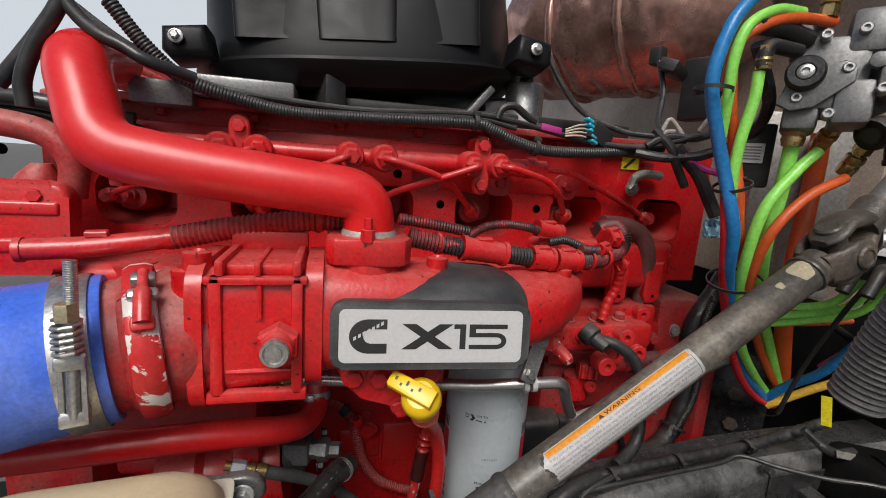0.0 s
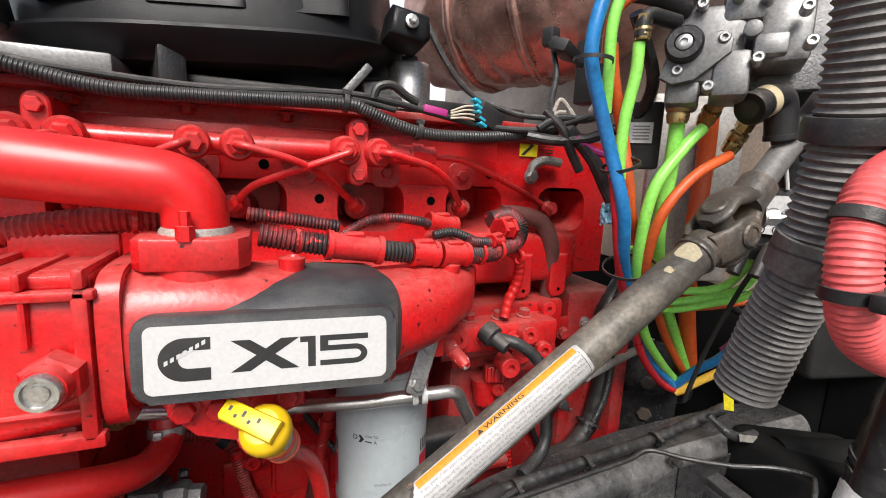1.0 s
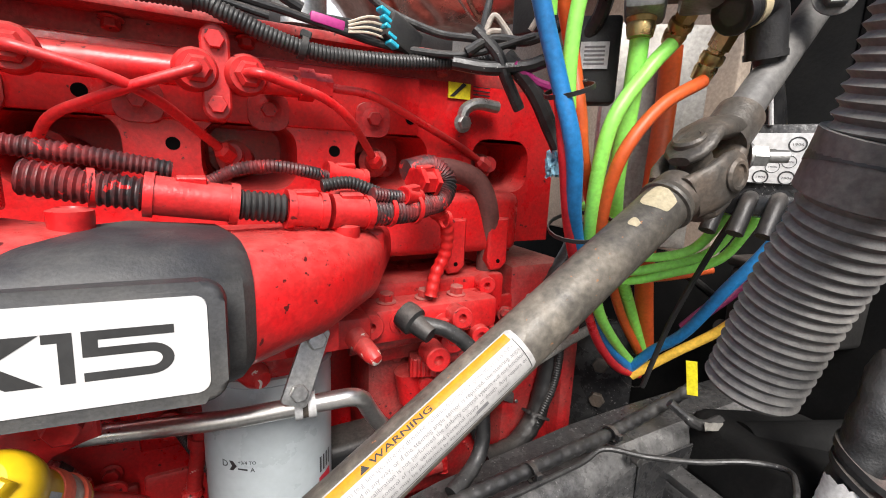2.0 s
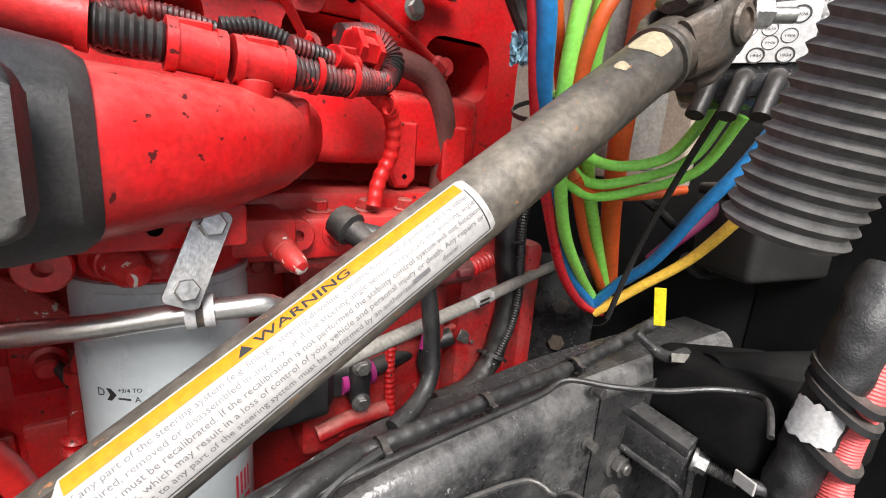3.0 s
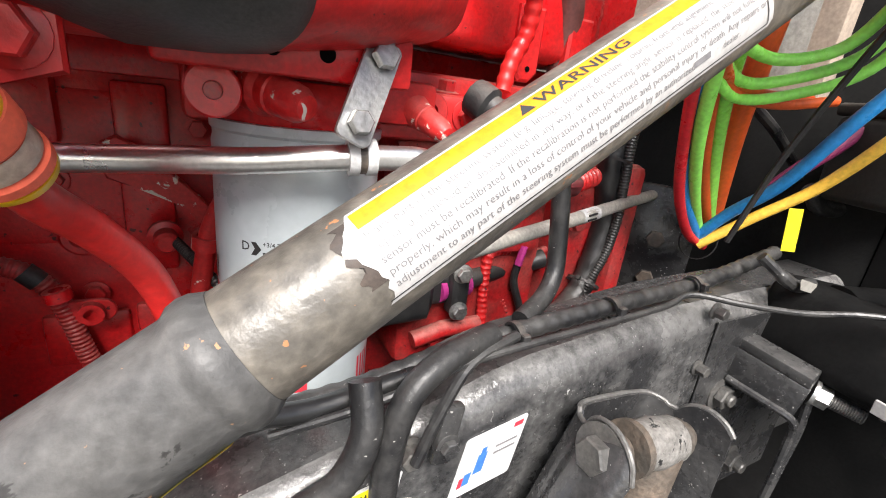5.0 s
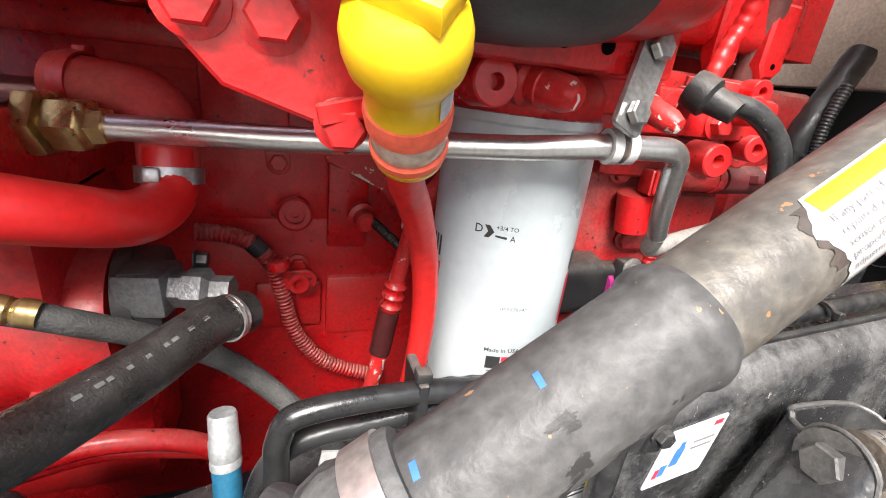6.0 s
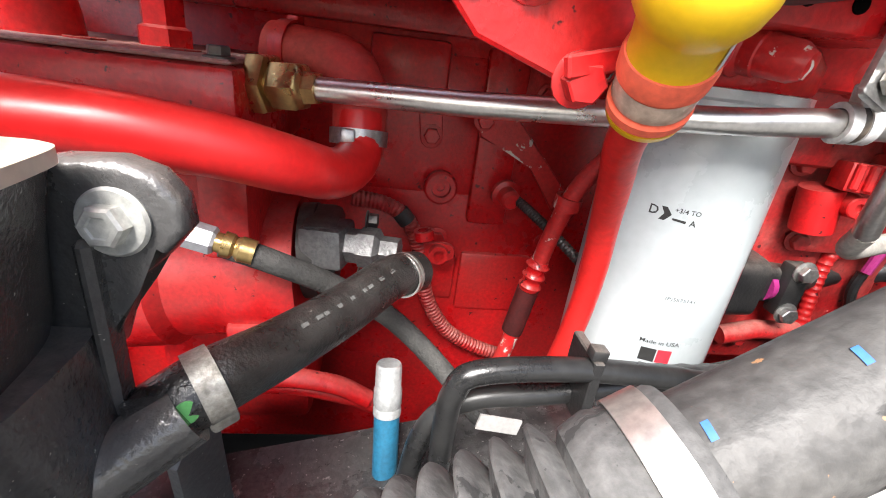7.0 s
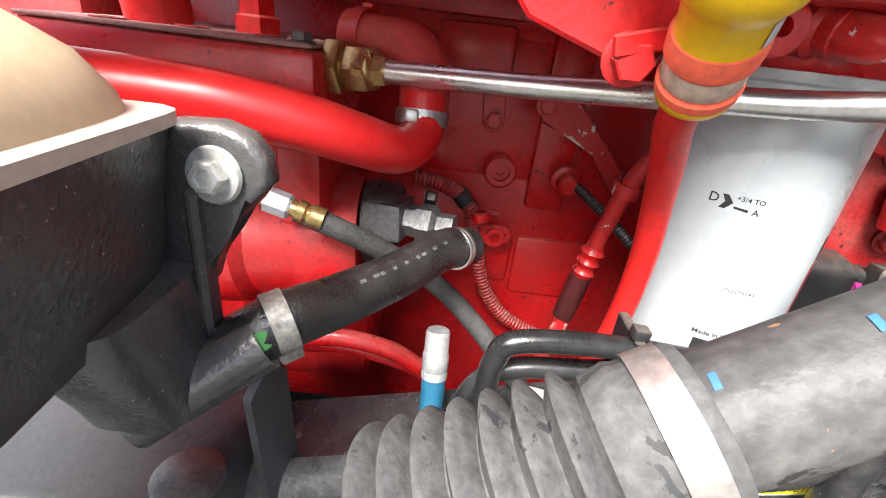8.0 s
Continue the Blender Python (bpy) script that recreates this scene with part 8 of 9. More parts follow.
pipe(bm, spline([(0.265, 0.42, 0.70), (0.268, 0.42, 0.80), (0.272, 0.422, 0.88), (0.285, 0.425, 0.922), (0.315, 0.432, 0.940), (0.36, 0.445, 0.945)], 8), 0.010, 14)
part("drop_hose", bm, RUBBER, rh)
bm = bm_new()
pipe(bm, spline([(0.295, 0.425, 0.86), (0.31, 0.425, 0.90), (0.335, 0.43, 0.935), (0.38, 0.44, 0.943)], 8), 0.0045, 10)
part("drop_wire", bm, RUBBER, rh)
for x, y, z in ((0.385, 0.448, 0.938), (0.632, 0.462, 0.950), (0.50, 0.455, 0.943)):
    bm = bm_new()
    lathe(bm, [(0.0095, -0.003), (0.0118, -0.003), (0.0118, 0.003), (0.0095, 0.003)], aim((x, y, z), (1, 0.05, 0.05)), 18)
    box(bm, (0.007, 0.006, 0.008), pose(x, y - 0.013, z + 0.004), 0.001, 1)
    part("tie", bm, BLACK_PART, rh)
bm = bm_new()
pipe(bm, spline([(0.215, 0.425, 0.85), (0.24, 0.42, 0.87), (0.256, 0.425, 0.90), (0.258, 0.44, 0.93)], 8), 0.011, 14)
solo("rail_hose", bm, RUBBER, "dusty black rubber hose over the frame rail", "hose")
bm = bm_new()
box(bm, (0.018, 0.010, 0.052), pose(0.322, 0.432, 0.874, 0, 8, 0), 0.003)
hexhead(bm, aim((0.322, 0.427, 0.866), (0, -1, 0)), 0.0075, 0.006)
solo("loom_bracket", bm, FRAME, "small black bracket bolted to the rail", "bracket")
bm = bm_new()
pipe(bm, spline([(0.715, 0.445, 0.985), (0.735, 0.425, 0.965), (0.76, 0.42, 0.955), (0.79, 0.42, 0.955)], 8), lambda s: 0.006 if s < 0.03 else 0.0075, 10)
solo("ground_cable", bm, RUBBER, "black earth cable with a frayed pale end", "cable")
bm = bm_new()
grid(bm, -0.02, 0.02, -0.006, 0.006, 8, 3, lambda u, v: Vector((0.762 + u, 0.411 + 0.003 * noise.noise(Vector((u * 90, v * 90, 1))), 0.958 + v - 0.25 * u)))
solo("frayed_tape", bm, PALE_TUBE, "frayed pale tape on the earth cable", "tape")

# taped loom with red conduit by the firewall
datum()
ts = thing("taped_harness", (0.73, 0.27, 0.84), "thick taped wiring harness with a red corrugated branch", "wiring harness")
bm = bm_new()
pipe(bm, resample(spline([(0.8, 0.2749, 1.103), (0.77, 0.273, 1.065), (0.762, 0.274, 1.034), (0.76, 0.2764, 0.9903), (0.757, 0.2809, 0.9482), (0.752, 0.2852, 0.8914), (0.75, 0.2871, 0.8411), (0.75, 0.2877, 0.8317)], 10), 0.006), lambda s: 0.0215 + 0.0006 * math.sin(s * 90), 40)
crumple(bm, 0.0030, 55)
part("taped_sleeve", bm, TAPED, ts)
bm = bm_new()
ribbed(bm, resample(spline([(0.8, 0.258, 1.067), (0.78, 0.2578, 1.028), (0.768, 0.2572, 0.9874), (0.765, 0.2597, 0.9436), (0.762, 0.2581, 0.9136), (0.758, 0.2549, 0.89), (0.755, 0.2589, 0.8672), (0.752, 0.2715, 0.8475)], 10), 0.006), 0.0145, 0.0034, 0.0011, 24, 5)
part("red_branch", bm, PINK_LOOM, ts, "faded red corrugated branch")
TA = (Vector((0.7600, 0.2764, 0.9903)) - Vector((0.7570, 0.2809, 0.9482))).normalized()
for q in ((0.7620, 0.2697, 1.0042), (0.7600, 0.2693, 0.9873), (0.7580, 0.2716, 0.9405)):
    bm = bm_new()
    loft(bm, [(Vector(q) + TA * k, 0.035, 0.0262, (0, -0.86, -0.5), (1, 0, 0)) for k in (-0.0035, 0.0035)], 40, 2.4)
    part("tie", bm, BLACK_PART, ts)
bm = bm_new()
TC, TN = Vector((0.7570, 0.2807, 0.9636)), Vector((-1, -0.15, 0.2))
TN = (TN - TA * TN.dot(TA)).normalized()
TB = TA.cross(TN)
grid(bm, -46, 46, -0.019, 0.019, 14, 12, lambda a, v: TC + TA * (v + 0.004 * noise.noise(Vector((a * 0.12, 3 + 30 * v, 2)))) + (TN * math.cos(radians(a + 5 * noise.noise(Vector((v * 400, 1, 5))))) + TB * math.sin(radians(a + 9 * noise.noise(Vector((v * 400, 1, 5)))))) * 0.0262)
part("white_tape", bm, TAPE_WHITE, ts, "torn white tape patch")
bm = bm_new()
box(bm, (0.003, 0.022, 0.015), pose(*(0.7200, 0.3114, 0.8794), 0, 0, -12), 0.0008, 1)
part("loose_tag", bm, LABEL_DIRTY, ts, "loose grimy paper tag")
bm = bm_new()
pipe(bm, spline([(0.7240, 0.3134, 0.8754), (0.7350, 0.3005, 0.8733), (0.7500, 0.2877, 0.8675)], 6), 0.007, 12)
part("tag_tail", bm, TAPED, ts, "twisted tail of black tape")
# cross member at the front of the frame
fx = thing("cross_member", (-0.3, 0.46, 0.70), "black steel cross member at the front of the frame", "cross member")
bm = bm_new()
cuboid(bm, (-0.75, 0.385, 0.60), (-0.118, 0.56, 0.795), 0.018, 4)
part("beam", bm, BEAM, fx)
bm = bm_new()
lathe(bm, [(0, 0), (0.022, 0), (0.022, 0.006), (0.016, 0.010), (0, 0.011)], aim((-0.135, 0.42, 0.795), (0, 0, 1)), 28)
part("plug", bm, FRAME_BOLT, fx)
# forms below, near-black because their shade is put into the colour
bm = bm_new()
cm_ = thing("cab_mount", (0.93, 0.36, 0.83), "cab mount casting, near-black with its shadow in the colour", "cab mount")
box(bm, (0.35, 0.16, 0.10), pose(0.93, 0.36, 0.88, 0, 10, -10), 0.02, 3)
part("casting", bm, SHADED_PANEL, cm_)
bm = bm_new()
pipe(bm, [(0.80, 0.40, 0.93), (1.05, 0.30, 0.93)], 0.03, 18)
part("pivot_tube", bm, SHADED_PANEL, cm_)
# sheet added below the engine, its black standing in for shade
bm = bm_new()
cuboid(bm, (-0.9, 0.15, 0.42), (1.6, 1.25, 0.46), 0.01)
solo("under_shade_sheet", bm, SHADED_PANEL, "near-black sheet added for the shade under the engine", "underbody tray")

# ---------------------------------------------------------------- front left: reservoir, hoses, compressor
rs = thing("reservoir", (-0.16, 0.28, 0.98), "cream plastic fluid reservoir in a black bracket", "reservoir")
bm = bm_new()
RX, RY = (1, 0.10, 0), (-0.10, 1, 0)
loft(bm, [((-0.1685, 0.255, 1.0415), 0.092, 0.1215, RX, RY), ((-0.169, 0.255, 1.0470), 0.091, 0.1205, RX, RY), ((-0.171, 0.255, 1.0580), 0.085, 0.116, RX, RY), ((-0.175, 0.255, 1.0680), 0.074, 0.108, RX, RY), ((-0.180, 0.255, 1.0755), 0.057, 0.095, RX, RY), ((-0.184, 0.255, 1.0795), 0.036, 0.075, RX, RY), ((-0.188, 0.255, 1.0810), 0.012, 0.04, RX, RY)], 96, 8)
part("tank", bm, CREAM, rs)
bm = bm_new()
loft(bm, [((-0.167, 0.255, 1.0358), 0.094, 0.1235, RX, RY), ((-0.167, 0.255, 1.0363), 0.0955, 0.125, RX, RY), ((-0.167, 0.255, 1.0408), 0.0955, 0.125, RX, RY), ((-0.167, 0.255, 1.0416), 0.094, 0.1235, RX, RY)], 160, 26)
part("rim", bm, RIM, rs, "flat rim of the tank, coloured paler for the light on it")
rb = thing("reservoir_bracket", (-0.16, 0.3, 0.84), "dusty black plastic reservoir base with a spout", "bracket")
bm = bm_new()
loft(bm, [((-0.171, 0.275, 1.0353), 0.093, 0.122, RX, RY), ((-0.172, 0.275, 1.015), 0.090, 0.121, RX, RY), ((-0.174, 0.278, 0.985), 0.087, 0.119, RX, RY), ((-0.178, 0.280, 0.966), 0.085, 0.116, RX, RY), ((-0.180, 0.280, 0.962), 0.082, 0.112, RX, RY)], 56, 9)
part("shell", bm, BRACKET_BLACK, rb)
bm = bm_new()
loft(bm, [((-0.112, 0.368, 0.975), 0.022, 0.032, X, Y), ((-0.110, 0.370, 0.955), 0.022, 0.030, X, Y), ((-0.107, 0.373, 0.930), 0.021, 0.023, X, Y), ((-0.106, 0.374, 0.917), 0.020, 0.020, X, Y), ((-0.106, 0.374, 0.915), 0.018, 0.018, X, Y)], 32, 4)
part("sump", bm, BRACKET_BLACK, rb)
bm = bm_new()
cuboid(bm, (-0.0915, 0.388, 0.935), (-0.086, 0.400, 1.01), 0.002, 1)
part("rib", bm, BRACKET_BLACK, rb)
bm = bm_new()
prism(bm, [(-0.112, 1.030), (-0.095, 1.0345), (-0.078, 1.0355), (-0.067, 1.032), (-0.060, 1.024), (-0.059, 1.013), (-0.066, 1.004), (-0.080, 0.992), (-0.088, 0.965), (-0.11, 0.955)], 0.014, Matrix(((1, 0, 0, 0), (0, 0, -1, 0.408), (0, 1, 0, 0), (0, 0, 0, 1))), 0.004, 3)
part("lug", bm, BRACKET_BLACK, rb)
bm = bm_new()
m = aim((-0.0800, 0.3942, 1.0155), (-0.05, -1, 0.08))
lathe(bm, [(0, 0), (0.0112, 0), (0.0115, 0.0012), (0.0105, 0.0025), (0, 0.0025)], m, 32)
lathe(bm, [(0, 0.002), (0.0070, 0.002), (0.0070, 0.0075), (0.0060, 0.0085), (0.004, 0.0085), (0.0035, 0.0078), (0, 0.0078)], m, 6)
part("bolt", bm, mat("white_coated_bolt", (0.62, 0.62, 0.58), (0.4, 0.4, 0.37), 0.45, 0.5, 40, 300, 0.6, 0.1), rb, "pale coated flanged bolt")
bm = bm_new()
pipe(bm, [(-0.112, 0.365, 0.912), (-0.066, 0.394, 0.938)], 0.0138, 24)
part("spout", bm, BRACKET_BLACK, rb)
GREY_PRINT = mat("faded_hose_print", (0.11, 0.11, 0.105), (0.05, 0.05, 0.05), 0.6, 0, 120, 400, 0.6, 0.0)
G_DOT = mat("green_paint_dot", (0.10, 0.35, 0.10), (0.08, 0.28, 0.08), 0.5, 0, 60, 300, 0.4, 0.0)
datum(0.0, 0.007, 0.002)
hd = thing("return_hose", (-0.03, 0.42, 0.94), "black rubber return hose with a steel clamp", "hose")
bm = bm_new()
pipe(bm, spline([(-0.082, 0.385, 0.930), (-0.062, 0.398, 0.940), (-0.0425, 0.428, 0.936), (-0.0165, 0.465, 0.935), (0.011, 0.508, 0.936), (0.029, 0.532, 0.930)], 8), 0.0146, 28)
part("tube", bm, mat("black_printed_rubber", (0.014, 0.0135, 0.013), (0.05, 0.047, 0.043), 0.33, 0, 60, 500, 0.5, 0.4, spec=0.7, chip=(0.35, 0.34, 0.31), chip_at=0.71), hd)
bm = bm_new()
m = aim((-0.0625, 0.3977, 0.940), (0.022, 0.016, 0.006))
lathe(bm, [(0.0145, -0.005), (0.0158, -0.005), (0.0158, 0.005), (0.0145, 0.005), (0.0145, -0.005)], m, 32)
box(bm, (0.012, 0.008, 0.012), m @ Matrix.Translation((0.0, -0.0182, 0)) , 0.002)
part("clamp", bm, mat("grimy_clamp_steel", (0.42, 0.40, 0.36), (0.16, 0.14, 0.11), 0.5, 0.5, 120, 300, 0.8, 0.2), hd, "dirty steel hose clamp")
hp = spline([(-0.0425, 0.428, 0.936), (-0.0165, 0.465, 0.935), (0.011, 0.508, 0.936)], 9)
for i in (2, 4, 5, 7, 9, 11, 12, 14, 16):
    ax, up = (hp[i + 1] - hp[i]).normalized(), Vector((0.35, -0.45, 0.82))
    up = (up - ax * up.dot(ax)).normalized()
    bm = bm_new()
    box(bm, (0.0022, 0.0028 if i % 2 else 0.0042, 0.0004), aim(hp[i] + up * 0.01465, up, ax))
    part("print_bar", bm, GREY_PRINT, hd, "faded grey print")
bm = bm_new()
lathe(bm, [(0.0048, 0), (0.0045, 0.0004), (0, 0.0005)], aim(Vector((-0.071, 0.392, 0.9375)) + Vector((0.45, -0.72, 0.25)).normalized() * 0.0149, (0.45, -0.72, 0.25)), 16)
part("paint_dot", bm, G_DOT, hd, "green paint dot")
bm = bm_new()
lathe(bm, [(0.0144, -0.0012), (0.0156, -0.0012), (0.0156, 0.0012), (0.0144, 0.0012)], aim((0.0185, 0.517, 0.9335), (0.5, 0.8, -0.1)), 24)
lathe(bm, [(0.0144, 0.0028), (0.0156, 0.0028), (0.0156, 0.0048), (0.0144, 0.0048)], aim((0.0185, 0.517, 0.9335), (0.5, 0.8, -0.1)), 24)
part("end_clip", bm, STEEL, hd)
pu = thing("steering_pump", (-0.1, 0.62, 0.75), "red steering pump with a grey fitting", "pump")
bm = bm_new()
lathe(bm, [(0, 0), (0.062, 0), (0.064, 0.006), (0.064, 0.05), (0.058, 0.06), (0.058, 0.10), (0.066, 0.11), (0.066, 0.16), (0, 0.16)], aim((-0.062, 0.62, 0.885), (-1, 0.0, -0.1)), 40)
cuboid(bm, (-0.20, 0.62, 0.70), (-0.06, 0.72, 0.84), 0.01)
cuboid(bm, (-0.115, 0.555, 0.845), (-0.07, 0.60, 0.86), 0.005)
part("body", bm, RED, pu)
bm = bm_new()
lathe(bm, [(0, 0), (0.042, 0), (0.042, 0.012), (0.03, 0.014), (0, 0.014)], aim((-0.061, 0.61, 0.905), (1, 0.0, 0.1)), 28)
box(bm, (0.03, 0.06, 0.06), pose(-0.045, 0.60, 0.915), 0.008)
part("end_cover", bm, BLACK_PART, pu)
bm = bm_new()
m = aim((-0.040, 0.585, 0.925), (0.9, -0.25, 0.05))
box(bm, (0.036, 0.034, 0.036), m, 0.004)
lathe(bm, [(0, 0.015), (0.014, 0.015), (0.014, 0.03), (0, 0.03)], m, 6)
lathe(bm, [(0, 0.028), (0.0165, 0.028), (0.0165, 0.042), (0.011, 0.046), (0.011, 0.06), (0, 0.06)], m, 6)
part("fitting", bm, ALU_DARK, pu, "grey metal elbow fitting")
for loc in ((-0.01, 0.59, 0.945), (-0.015, 0.585, 0.895)):
    bm = bm_new()
    hexhead(bm, aim(loc, (1, -0.1, 0)), 0.006, 0.008)
    part("screw", bm, BLACK_PART, pu)
datum(-0.005, -0.008, 0.008)
hh = thing("hydraulic_hose", (-0.05, 0.53, 0.9), "grey braided hydraulic hose with brass and white ends", "hose")
bm = bm_new()
pipe(bm, spline([(-0.092, 0.534, 0.941), (-0.06, 0.535, 0.93), (-0.02, 0.55, 0.905), (0.02, 0.56, 0.875), (0.06, 0.55, 0.84), (0.10, 0.53, 0.80)], 8), 0.0082, 18)
part("tube", bm, mat("grey_braid", (0.042, 0.041, 0.039), (0.10, 0.097, 0.09), 0.75, 0, 60, 500, 0.6, 0.5), hh)
bm = bm_new()
d = Vector((1, 0.05, -0.30))
m = aim((-0.108, 0.530, 0.9485), d)
lathe(bm, [(0, -0.012), (0.006, -0.012), (0.0065, 0.018), (0.0085, 0.0185), (0.0082, 0.024), (0.0065, 0.026), (0.0085, 0.029), (0.0082, 0.038), (0, 0.038)], m, 16)
part("brass_end", bm, BRASS, hh, "brass hose end")
bm = bm_new()
lathe(bm, [(0, -0.004), (0.0092, -0.004), (0.0092, 0.012), (0.0075, 0.014), (0, 0.014)], m, 6)
part("white_nut", bm, mat("white_zinc_nut", (0.55, 0.57, 0.61), (0.42, 0.42, 0.44), 0.35, 0.4, 20, 200, 0.4, 0.05), hh, "bluish white plated nut")
datum()
wt = thing("pressure_line", (0.02, 0.54, 0.8), "silver crimped hose end with a blue sleeve", "hose")
bm = bm_new()
d = Vector((0.03, -0.2, -1)).normalized()
m = aim((0.0145, 0.508, 0.8745), d)
lathe(bm, [(0, 0.0), (0.0082, 0.0), (0.0092, 0.002), (0.0094, 0.018), (0.0102, 0.020), (0.0102, 0.031), (0.0094, 0.033), (0.0102, 0.035), (0.0102, 0.039), (0, 0.039)], m, 24)
part("crimp", bm, mat("bright_crimp_steel", (0.56, 0.57, 0.57), (0.36, 0.36, 0.35), 0.4, 0.5, 40, 300, 0.5, 0.1), wt)
bm = bm_new()
pipe(bm, [m @ Vector((0, 0, 0.037)), m @ Vector((0, 0, 0.09))], 0.0094, 20)
part("sleeve", bm, mat("teal_sleeve", (0.02, 0.15, 0.26), (0.02, 0.10, 0.18), 0.5, 0, 30, 300, 0.5, 0.1), wt, "blue hose sleeve")
bm = bm_new()
sheet(bm, lambda u, v: Vector((-0.108 + 0.010 * u + 0.012 * (1 - v), 0.446 + 0.035 * u, 0.66 + (0.185 + 0.012 * math.sin(math.pi * u)) * v)), 6, 8, 0.007)
solo("flat_bracket", bm, BEAM, "black flat steel bracket edge", "bracket")
datum(0.0, 0.004, -0.009)
bh = thing("twin_hose", (0.1, 0.46, 0.9), "pair of black hoses looped and tied over the frame", "hose")
for pts, r in (([(0.050, 0.455, 0.80), (0.049, 0.452, 0.875), (0.051, 0.45, 0.906), (0.064, 0.45, 0.921), (0.12, 0.452, 0.924), (0.18, 0.453, 0.920), (0.23, 0.455, 0.914), (0.30, 0.455, 0.925), (0.36, 0.458, 0.938)], 0.0075), ([(0.030, 0.47, 0.80), (0.037, 0.468, 0.85), (0.050, 0.468, 0.875), (0.073, 0.468, 0.887), (0.12, 0.468, 0.892), (0.2, 0.468, 0.905)], 0.0075)):
    bm = bm_new()
    pipe(bm, spline(pts, 8), r, 16)
    part("tube", bm, mat("black_hose_skin", (0.014, 0.014, 0.0145), (0.04, 0.039, 0.037), 0.32, 0, 20, 250, 0.5, 0.1), bh)
bm = bm_new()
cuboid(bm, (0.130, 0.445, 0.885), (0.1365, 0.480, 0.9335), 0.001, 1)
box(bm, (0.010, 0.009, 0.0075), pose(0.1335, 0.452, 0.9365, 0, 5, 0), 0.0012)
part("tie", bm, BLACK_PART, bh)
bm = bm_new()
box(bm, (0.03, 0.002, 0.012), pose(0.09, 0.47, 0.862, 0, 10, 0))
part("paper_label", bm, LABEL_DIRTY, bh, "white paper label")

# air compressor with its pipes
datum()
ac = thing("air_compressor", (-0.16, 0.62, 0.95), "red painted air compressor with a dusty grey top", "air compressor")
bm = bm_new()
cuboid(bm, (-0.30, 0.548, 0.985), (-0.090, 0.76, 1.055), 0.006)
part("body", bm, RED, ac)
bm = bm_new()
cuboid(bm, (-0.28, 0.60, 0.90), (-0.10, 0.76, 0.99), 0.01)
part("crankcase", bm, RED, ac)
bm = bm_new()
cuboid(bm, (-0.125, 0.56, 0.92), (-0.09, 0.70, 1.0), 0.006)
part("end_flange", bm, RED, ac)
bm = bm_new()
cuboid(bm, (-0.297, 0.551, 1.0555), (-0.093, 0.757, 1.0585), 0.002, 1)
part("top_plate", bm, mat("dusty_pink_top", (0.34, 0.17, 0.15), (0.46, 0.36, 0.33), 0.7, 0, 25, 300, 0.7, 0.3), ac, "dust-covered top plate")
for x, y in ((-0.14, 0.60), (-0.20, 0.60), (-0.25, 0.58), (-0.12, 0.70), (-0.19, 0.70)):
    bm = bm_new()
    lathe(bm, [(0, 0), (0.012, 0), (0.012, 0.001), (0.0075, 0.0012), (0.0075, -0.004), (0, -0.004)], Matrix.Translation((x, y, 1.0586)), 18)
    part("bolt_recess", bm, RED_DUSTY, ac)
bolt_part(ac, (-0.103, 0.562, 1.0585), (0, 0, 1), 0.007, 0.006, FRAME_BOLT)
bm = bm_new()
lathe(bm, [(0, 0), (0.019, 0), (0.019, 0.012), (0.015, 0.014), (0.015, 0.04), (0, 0.04)], Matrix.Translation((-0.165, 0.635, 1.0585)), 6)
part("union", bm, RED, ac)
bm = bm_new()
pipe(bm, [(-0.165, 0.635, 1.09), (-0.165, 0.635, 1.16)], 0.0125, 18)
pipe(bm, spline([(-0.235, 0.62, 1.02), (-0.232, 0.61, 1.07), (-0.235, 0.60, 1.12), (-0.24, 0.60, 1.2)], 6), 0.024, 24)
part("pipe", bm, RED, ac)
cp = thing("coolant_pipe", (-0.1, 0.53, 0.99), "thick glossy red coolant pipe with a clamped elbow", "pipe")
bm = bm_new()
path = spline([(-0.42, 0.455, 1.03), (-0.31, 0.46, 1.032), (-0.16, 0.475, 1.030), (-0.09, 0.492, 1.021), (-0.052, 0.515, 1.008), (-0.030, 0.548, 0.9965), (-0.018, 0.578, 1.003), (-0.018, 0.590, 1.03)], 10)
pipe(bm, resample(path, 0.006), 0.0168, 28)
part("tube", bm, RED_PIPE, cp)
bm = bm_new()
pipe(bm, bent([(-0.018, 0.590, 1.012), (-0.020, 0.602, 1.062), (-0.085, 0.625, 1.066)], 0.036, 10), 0.0195, 24)
part("elbow", bm, mat("dusty_red_rubber", (0.50, 0.035, 0.03), (0.42, 0.13, 0.09), 0.6, 0, 20, 250, 0.5, 0.2), cp, "dusty red rubber elbow")
for p, d, mt in (((-0.0185, 0.589, 1.014), (0, 0.2, 1), ZINC), ((-0.072, 0.621, 1.066), (1, -0.4, 0), RED)):
    bm = bm_new()
    m = aim(p, d)
    lathe(bm, [(0.0195, -0.0055), (0.0212, -0.0055), (0.0212, 0.0055), (0.0195, 0.0055), (0.0195, -0.0055)], m, 28)
    box(bm, (0.010, 0.006, 0.010), m @ Matrix.Translation((0.006, 0.0215, 0)), 0.002)
    part("clamp", bm, mt, cp, "worm-drive hose clamp")
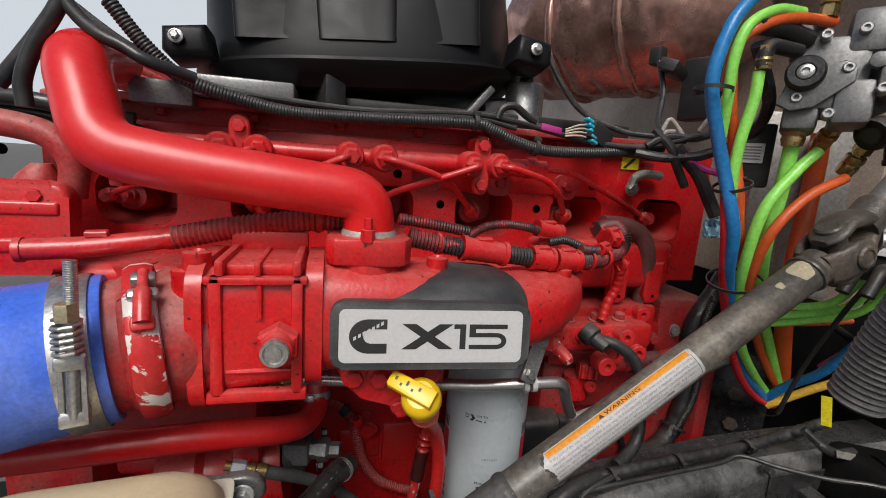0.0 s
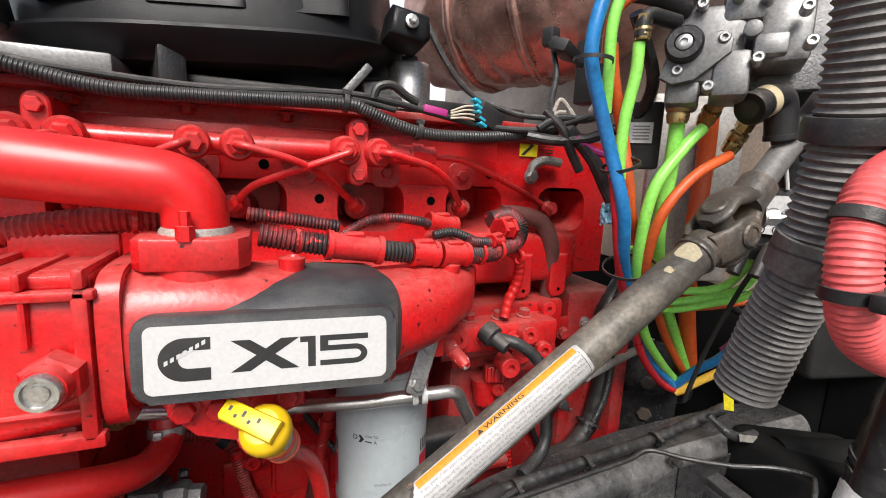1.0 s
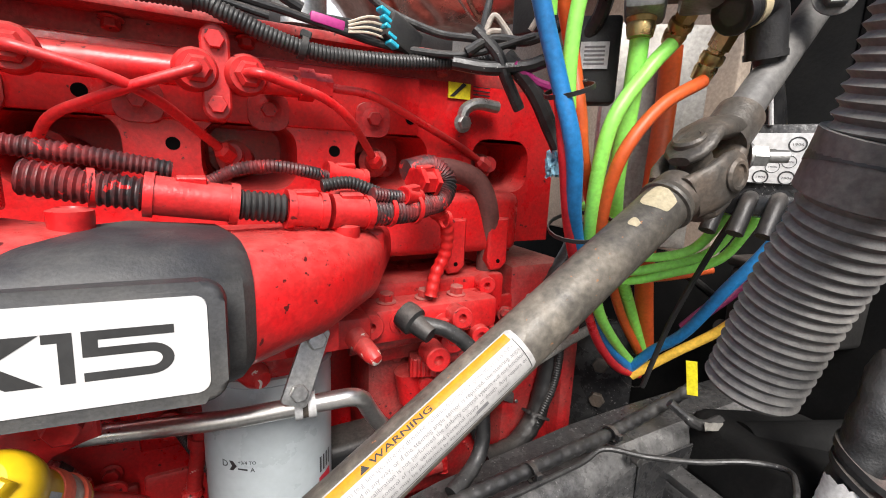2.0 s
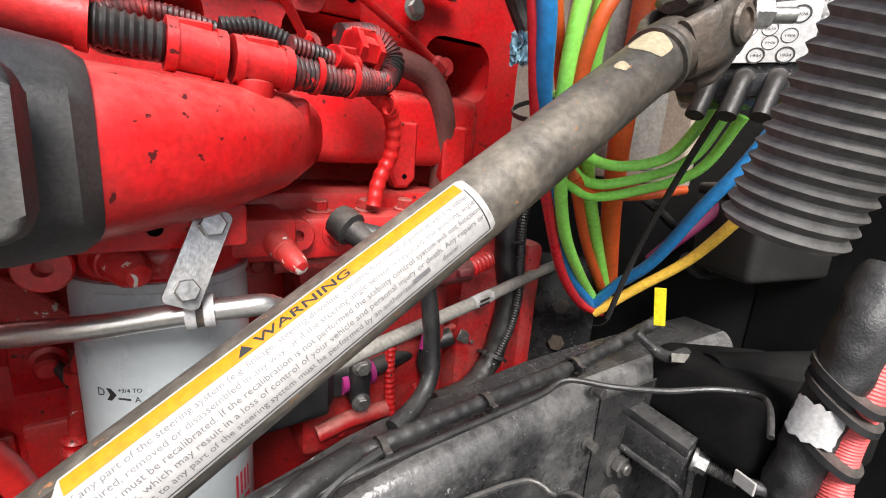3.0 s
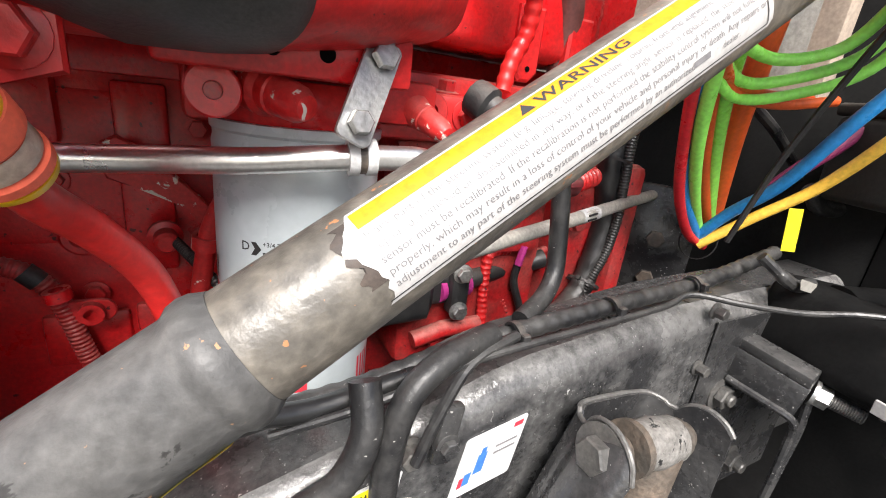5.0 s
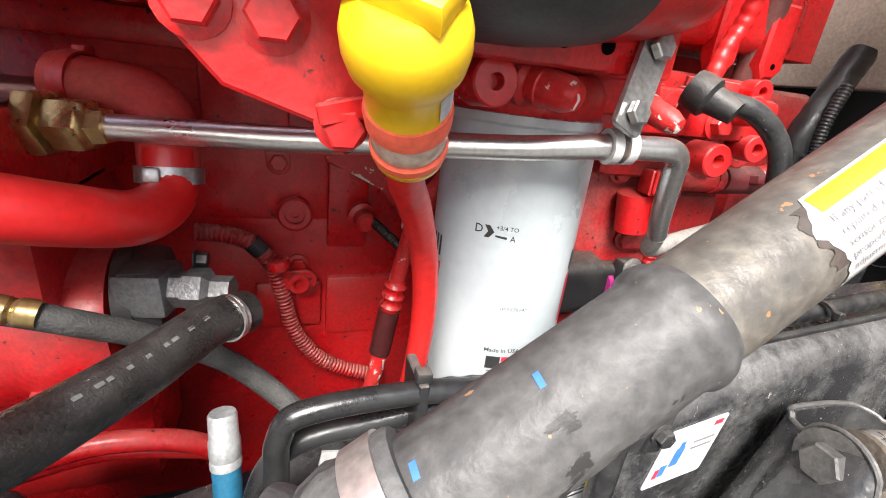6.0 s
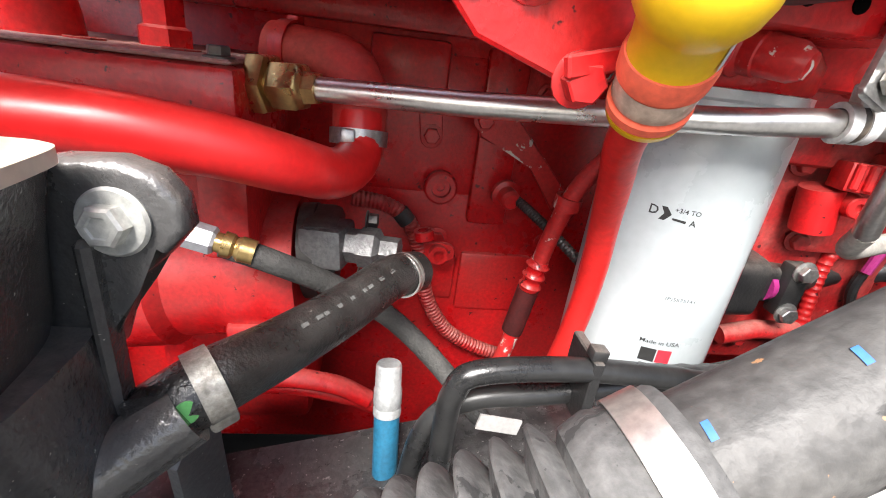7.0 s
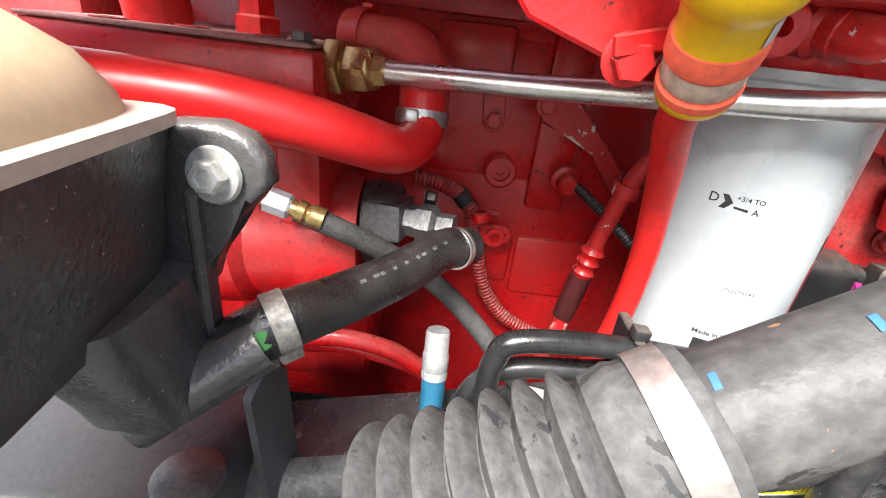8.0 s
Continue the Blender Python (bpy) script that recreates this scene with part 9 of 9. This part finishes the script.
# thin loom down the block
ll = thing("block_loom", (0.06, 0.71, 0.80), "thin red corrugated loom clipped to the block", "wiring harness")
loom_part([(-0.03218, 0.722, 0.9255), (-0.0007785, 0.722, 0.9219), (0.02426, 0.722, 0.9099), (0.04099, 0.722, 0.8855), (0.04992, 0.722, 0.8538), (0.06218, 0.722, 0.8048), (0.08881, 0.722, 0.7637), (0.1231, 0.722, 0.7412), (0.1662, 0.722, 0.726)], 0.0095, RED_DUSTY, 0.0046, 0.0013, "conduit", ll)
bm = bm_new()
pipe(bm, [(0.02057, 0.722, 0.9137), (0.03054, 0.722, 0.9022)], 0.0100, 16)
part("worn_band", bm, BLACK_PART, ll, "black worn patch of the loom")
loom_part([(0.20, 0.61, 0.905), (0.185, 0.63, 0.917), (0.165, 0.66, 0.932), (0.148, 0.695, 0.942), (0.14, 0.71, 0.945)], 0.0055, BLACK_LOOM, 0.0036, 0.0009, "sensor_lead", ll)
bm = bm_new()
for p, d in (((0.048, 0.70, 0.897), (0.2, 0, -1)), ((0.068, 0.712, 0.869), (0, -1, 0))):
    lathe(bm, [(0.006, -0.005), (0.011, -0.005), (0.011, 0.005), (0.006, 0.005)], aim(p, d), 18)
prism(bm, capsule(((0.05, 0.869), (0.076, 0.869)), 0.012), 0.006, Matrix(((1, 0, 0, 0), (0, 0, -1, 0.722), (0, 1, 0, 0), (0, 0, 0, 1))), 0.001, 1)
part("clip", bm, RED, ll)
bm = bm_new()
lathe(bm, [(0, 0), (0.016, 0), (0.016, 0.006), (0.011, 0.008), (0.011, 0.022), (0.008, 0.026), (0, 0.026)], aim((0.135, 0.722, 0.945), (0.1, -1, -0.1)), 20)
part("sensor", bm, RED, ll)
gr = thing("drain_tube", (0.17, 0.64, 0.80), "red steel tube with a crimped sleeve on the block", "tube")
bm = bm_new()
pipe(bm, bent([(0.205, 0.60, 1.04), (0.175, 0.63, 0.985), (0.165, 0.645, 0.92), (0.150, 0.65, 0.80), (0.14, 0.66, 0.74)], 0.03), 0.0085, 16)
lathe(bm, [(0.0085, -0.006), (0.0125, -0.006), (0.0125, 0.006), (0.0085, 0.006)], aim((0.172, 0.635, 0.965), (0.1, -0.1, 1)), 18)
part("tube", bm, RED_CHIP, gr)
bm = bm_new()
ribbed(bm, [(0.162, 0.645, 0.90), (0.157, 0.647, 0.865)], 0.0125, 0.012, 0.003, 18, 6)
part("crimp", bm, RED, gr)
bm = bm_new()
pipe(bm, [(0.157, 0.647, 0.866), (0.150, 0.650, 0.812)], 0.0115, 18)
part("sleeve", bm, mat("dark_red_sleeve", (0.05, 0.012, 0.012), (0.16, 0.015, 0.015), 0.45, 0, 30, 300, 0.6, 0.2), gr, "dark oversprayed hose sleeve")
bm = bm_new()
pipe(bm, spline([(-0.14, 0.56, 0.80), (-0.08, 0.56, 0.815), (-0.03, 0.565, 0.805), (0.0, 0.57, 0.785)], 8), 0.0085, 14)
pipe(bm, spline([(-0.15, 0.57, 0.785), (-0.08, 0.57, 0.80), (-0.02, 0.575, 0.785), (0.005, 0.58, 0.77)], 8), 0.0085, 14)
solo("twin_red_line", bm, RED, "two thin red hoses low on the engine", "hose")
# red cover panel and arch at the front of the engine
datum(-0.006, 0.008, -0.006)
fc = thing("front_cover", (-0.34, 0.58, 1.18), "red pressed cover panel at the front of the engine", "cover panel")
bm = bm_new()
FM = aim((-0.37, 0.585, 1.250), (0.03, -1, 0.08))
prism(bm, rrect(0.168, 0.108, 0.020, 6), 0.028, FM, 0.008, 3)
part("panel", bm, RED, fc)
for z in (0.022, -0.020):
    bm = bm_new()
    box(bm, (0.158, 0.016, 0.008), FM @ Matrix.Translation((-0.004, z, 0.0275)), 0.0035, 3)
    part("pressed_rib", bm, RED, fc)
bolt_part(fc, FM @ Vector((0.052, 0.036, 0.027)), (0.03, -1, 0.08), 0.0075, 0.004, RED)
bm = bm_new()
pipe(bm, spline([(-0.300, 0.60, 1.285), (-0.296, 0.60, 1.325), (-0.313, 0.60, 1.352), (-0.345, 0.60, 1.364), (-0.40, 0.60, 1.368), (-0.46, 0.60, 1.36)], 10), 0.0155, 18)
part("arch", bm, RED_DUSTY, fc)
bm = bm_new()
loft(bm, [((-0.335, 0.60, 1.29), 0.024, 0.02, X, Y), ((-0.333, 0.60, 1.308), 0.020, 0.018, X, Y), ((-0.328, 0.60, 1.323), 0.010, 0.010, X, Y)], 24, 2.4)
part("lobe", bm, RED_DUSTY, fc)
bm = bm_new()
for k in range(4):
    bm = bm_new()
    pipe(bm, spline([(-0.268, 0.66, 1.432 + 0.011 * k), (-0.245, 0.665, 1.428 + 0.010 * k), (-0.20, 0.68, 1.420 + 0.006 * k), (-0.13, 0.69, 1.410)], 6), 0.011, 14)
    solo("front_pipe", bm, RED_DUSTY, "dusty red pipe behind the crossover pipe", "pipe", "front pipes")
bm = bm_new()
cuboid(bm, (-0.235, 0.60, 1.403), (-0.165, 0.72, 1.432), 0.003)
solo("metal_block", bm, ALU, "scratched aluminium block on the rocker housing", "bracket")
for pts, r in (([(-0.245, 0.50, 1.485), (-0.257, 0.50, 1.463), (-0.272, 0.50, 1.438), (-0.284, 0.50, 1.405), (-0.284, 0.50, 1.38)], 0.0075), ([(-0.25, 0.51, 1.485), (-0.266, 0.51, 1.46), (-0.285, 0.51, 1.433), (-0.31, 0.51, 1.40)], 0.0075),
               ([(-0.262, 0.50, 1.51), (-0.238, 0.50, 1.472), (-0.219, 0.50, 1.455), (-0.197, 0.50, 1.445), (-0.176, 0.50, 1.434), (-0.14, 0.52, 1.425)], 0.0065), ([(-0.46, 0.64, 1.395), (-0.36, 0.62, 1.397), (-0.30, 0.62, 1.390), (-0.24, 0.63, 1.382)], 0.010),
               ([(-0.46, 0.66, 1.385), (-0.36, 0.64, 1.383), (-0.30, 0.64, 1.374), (-0.24, 0.65, 1.37)], 0.009)):
    bm = bm_new()
    pipe(bm, spline(pts, 6), r, 12)
    solo("front_cable", bm, BLACK_LOOM, "black cable at the front of the engine bay", "cable", "front cables")
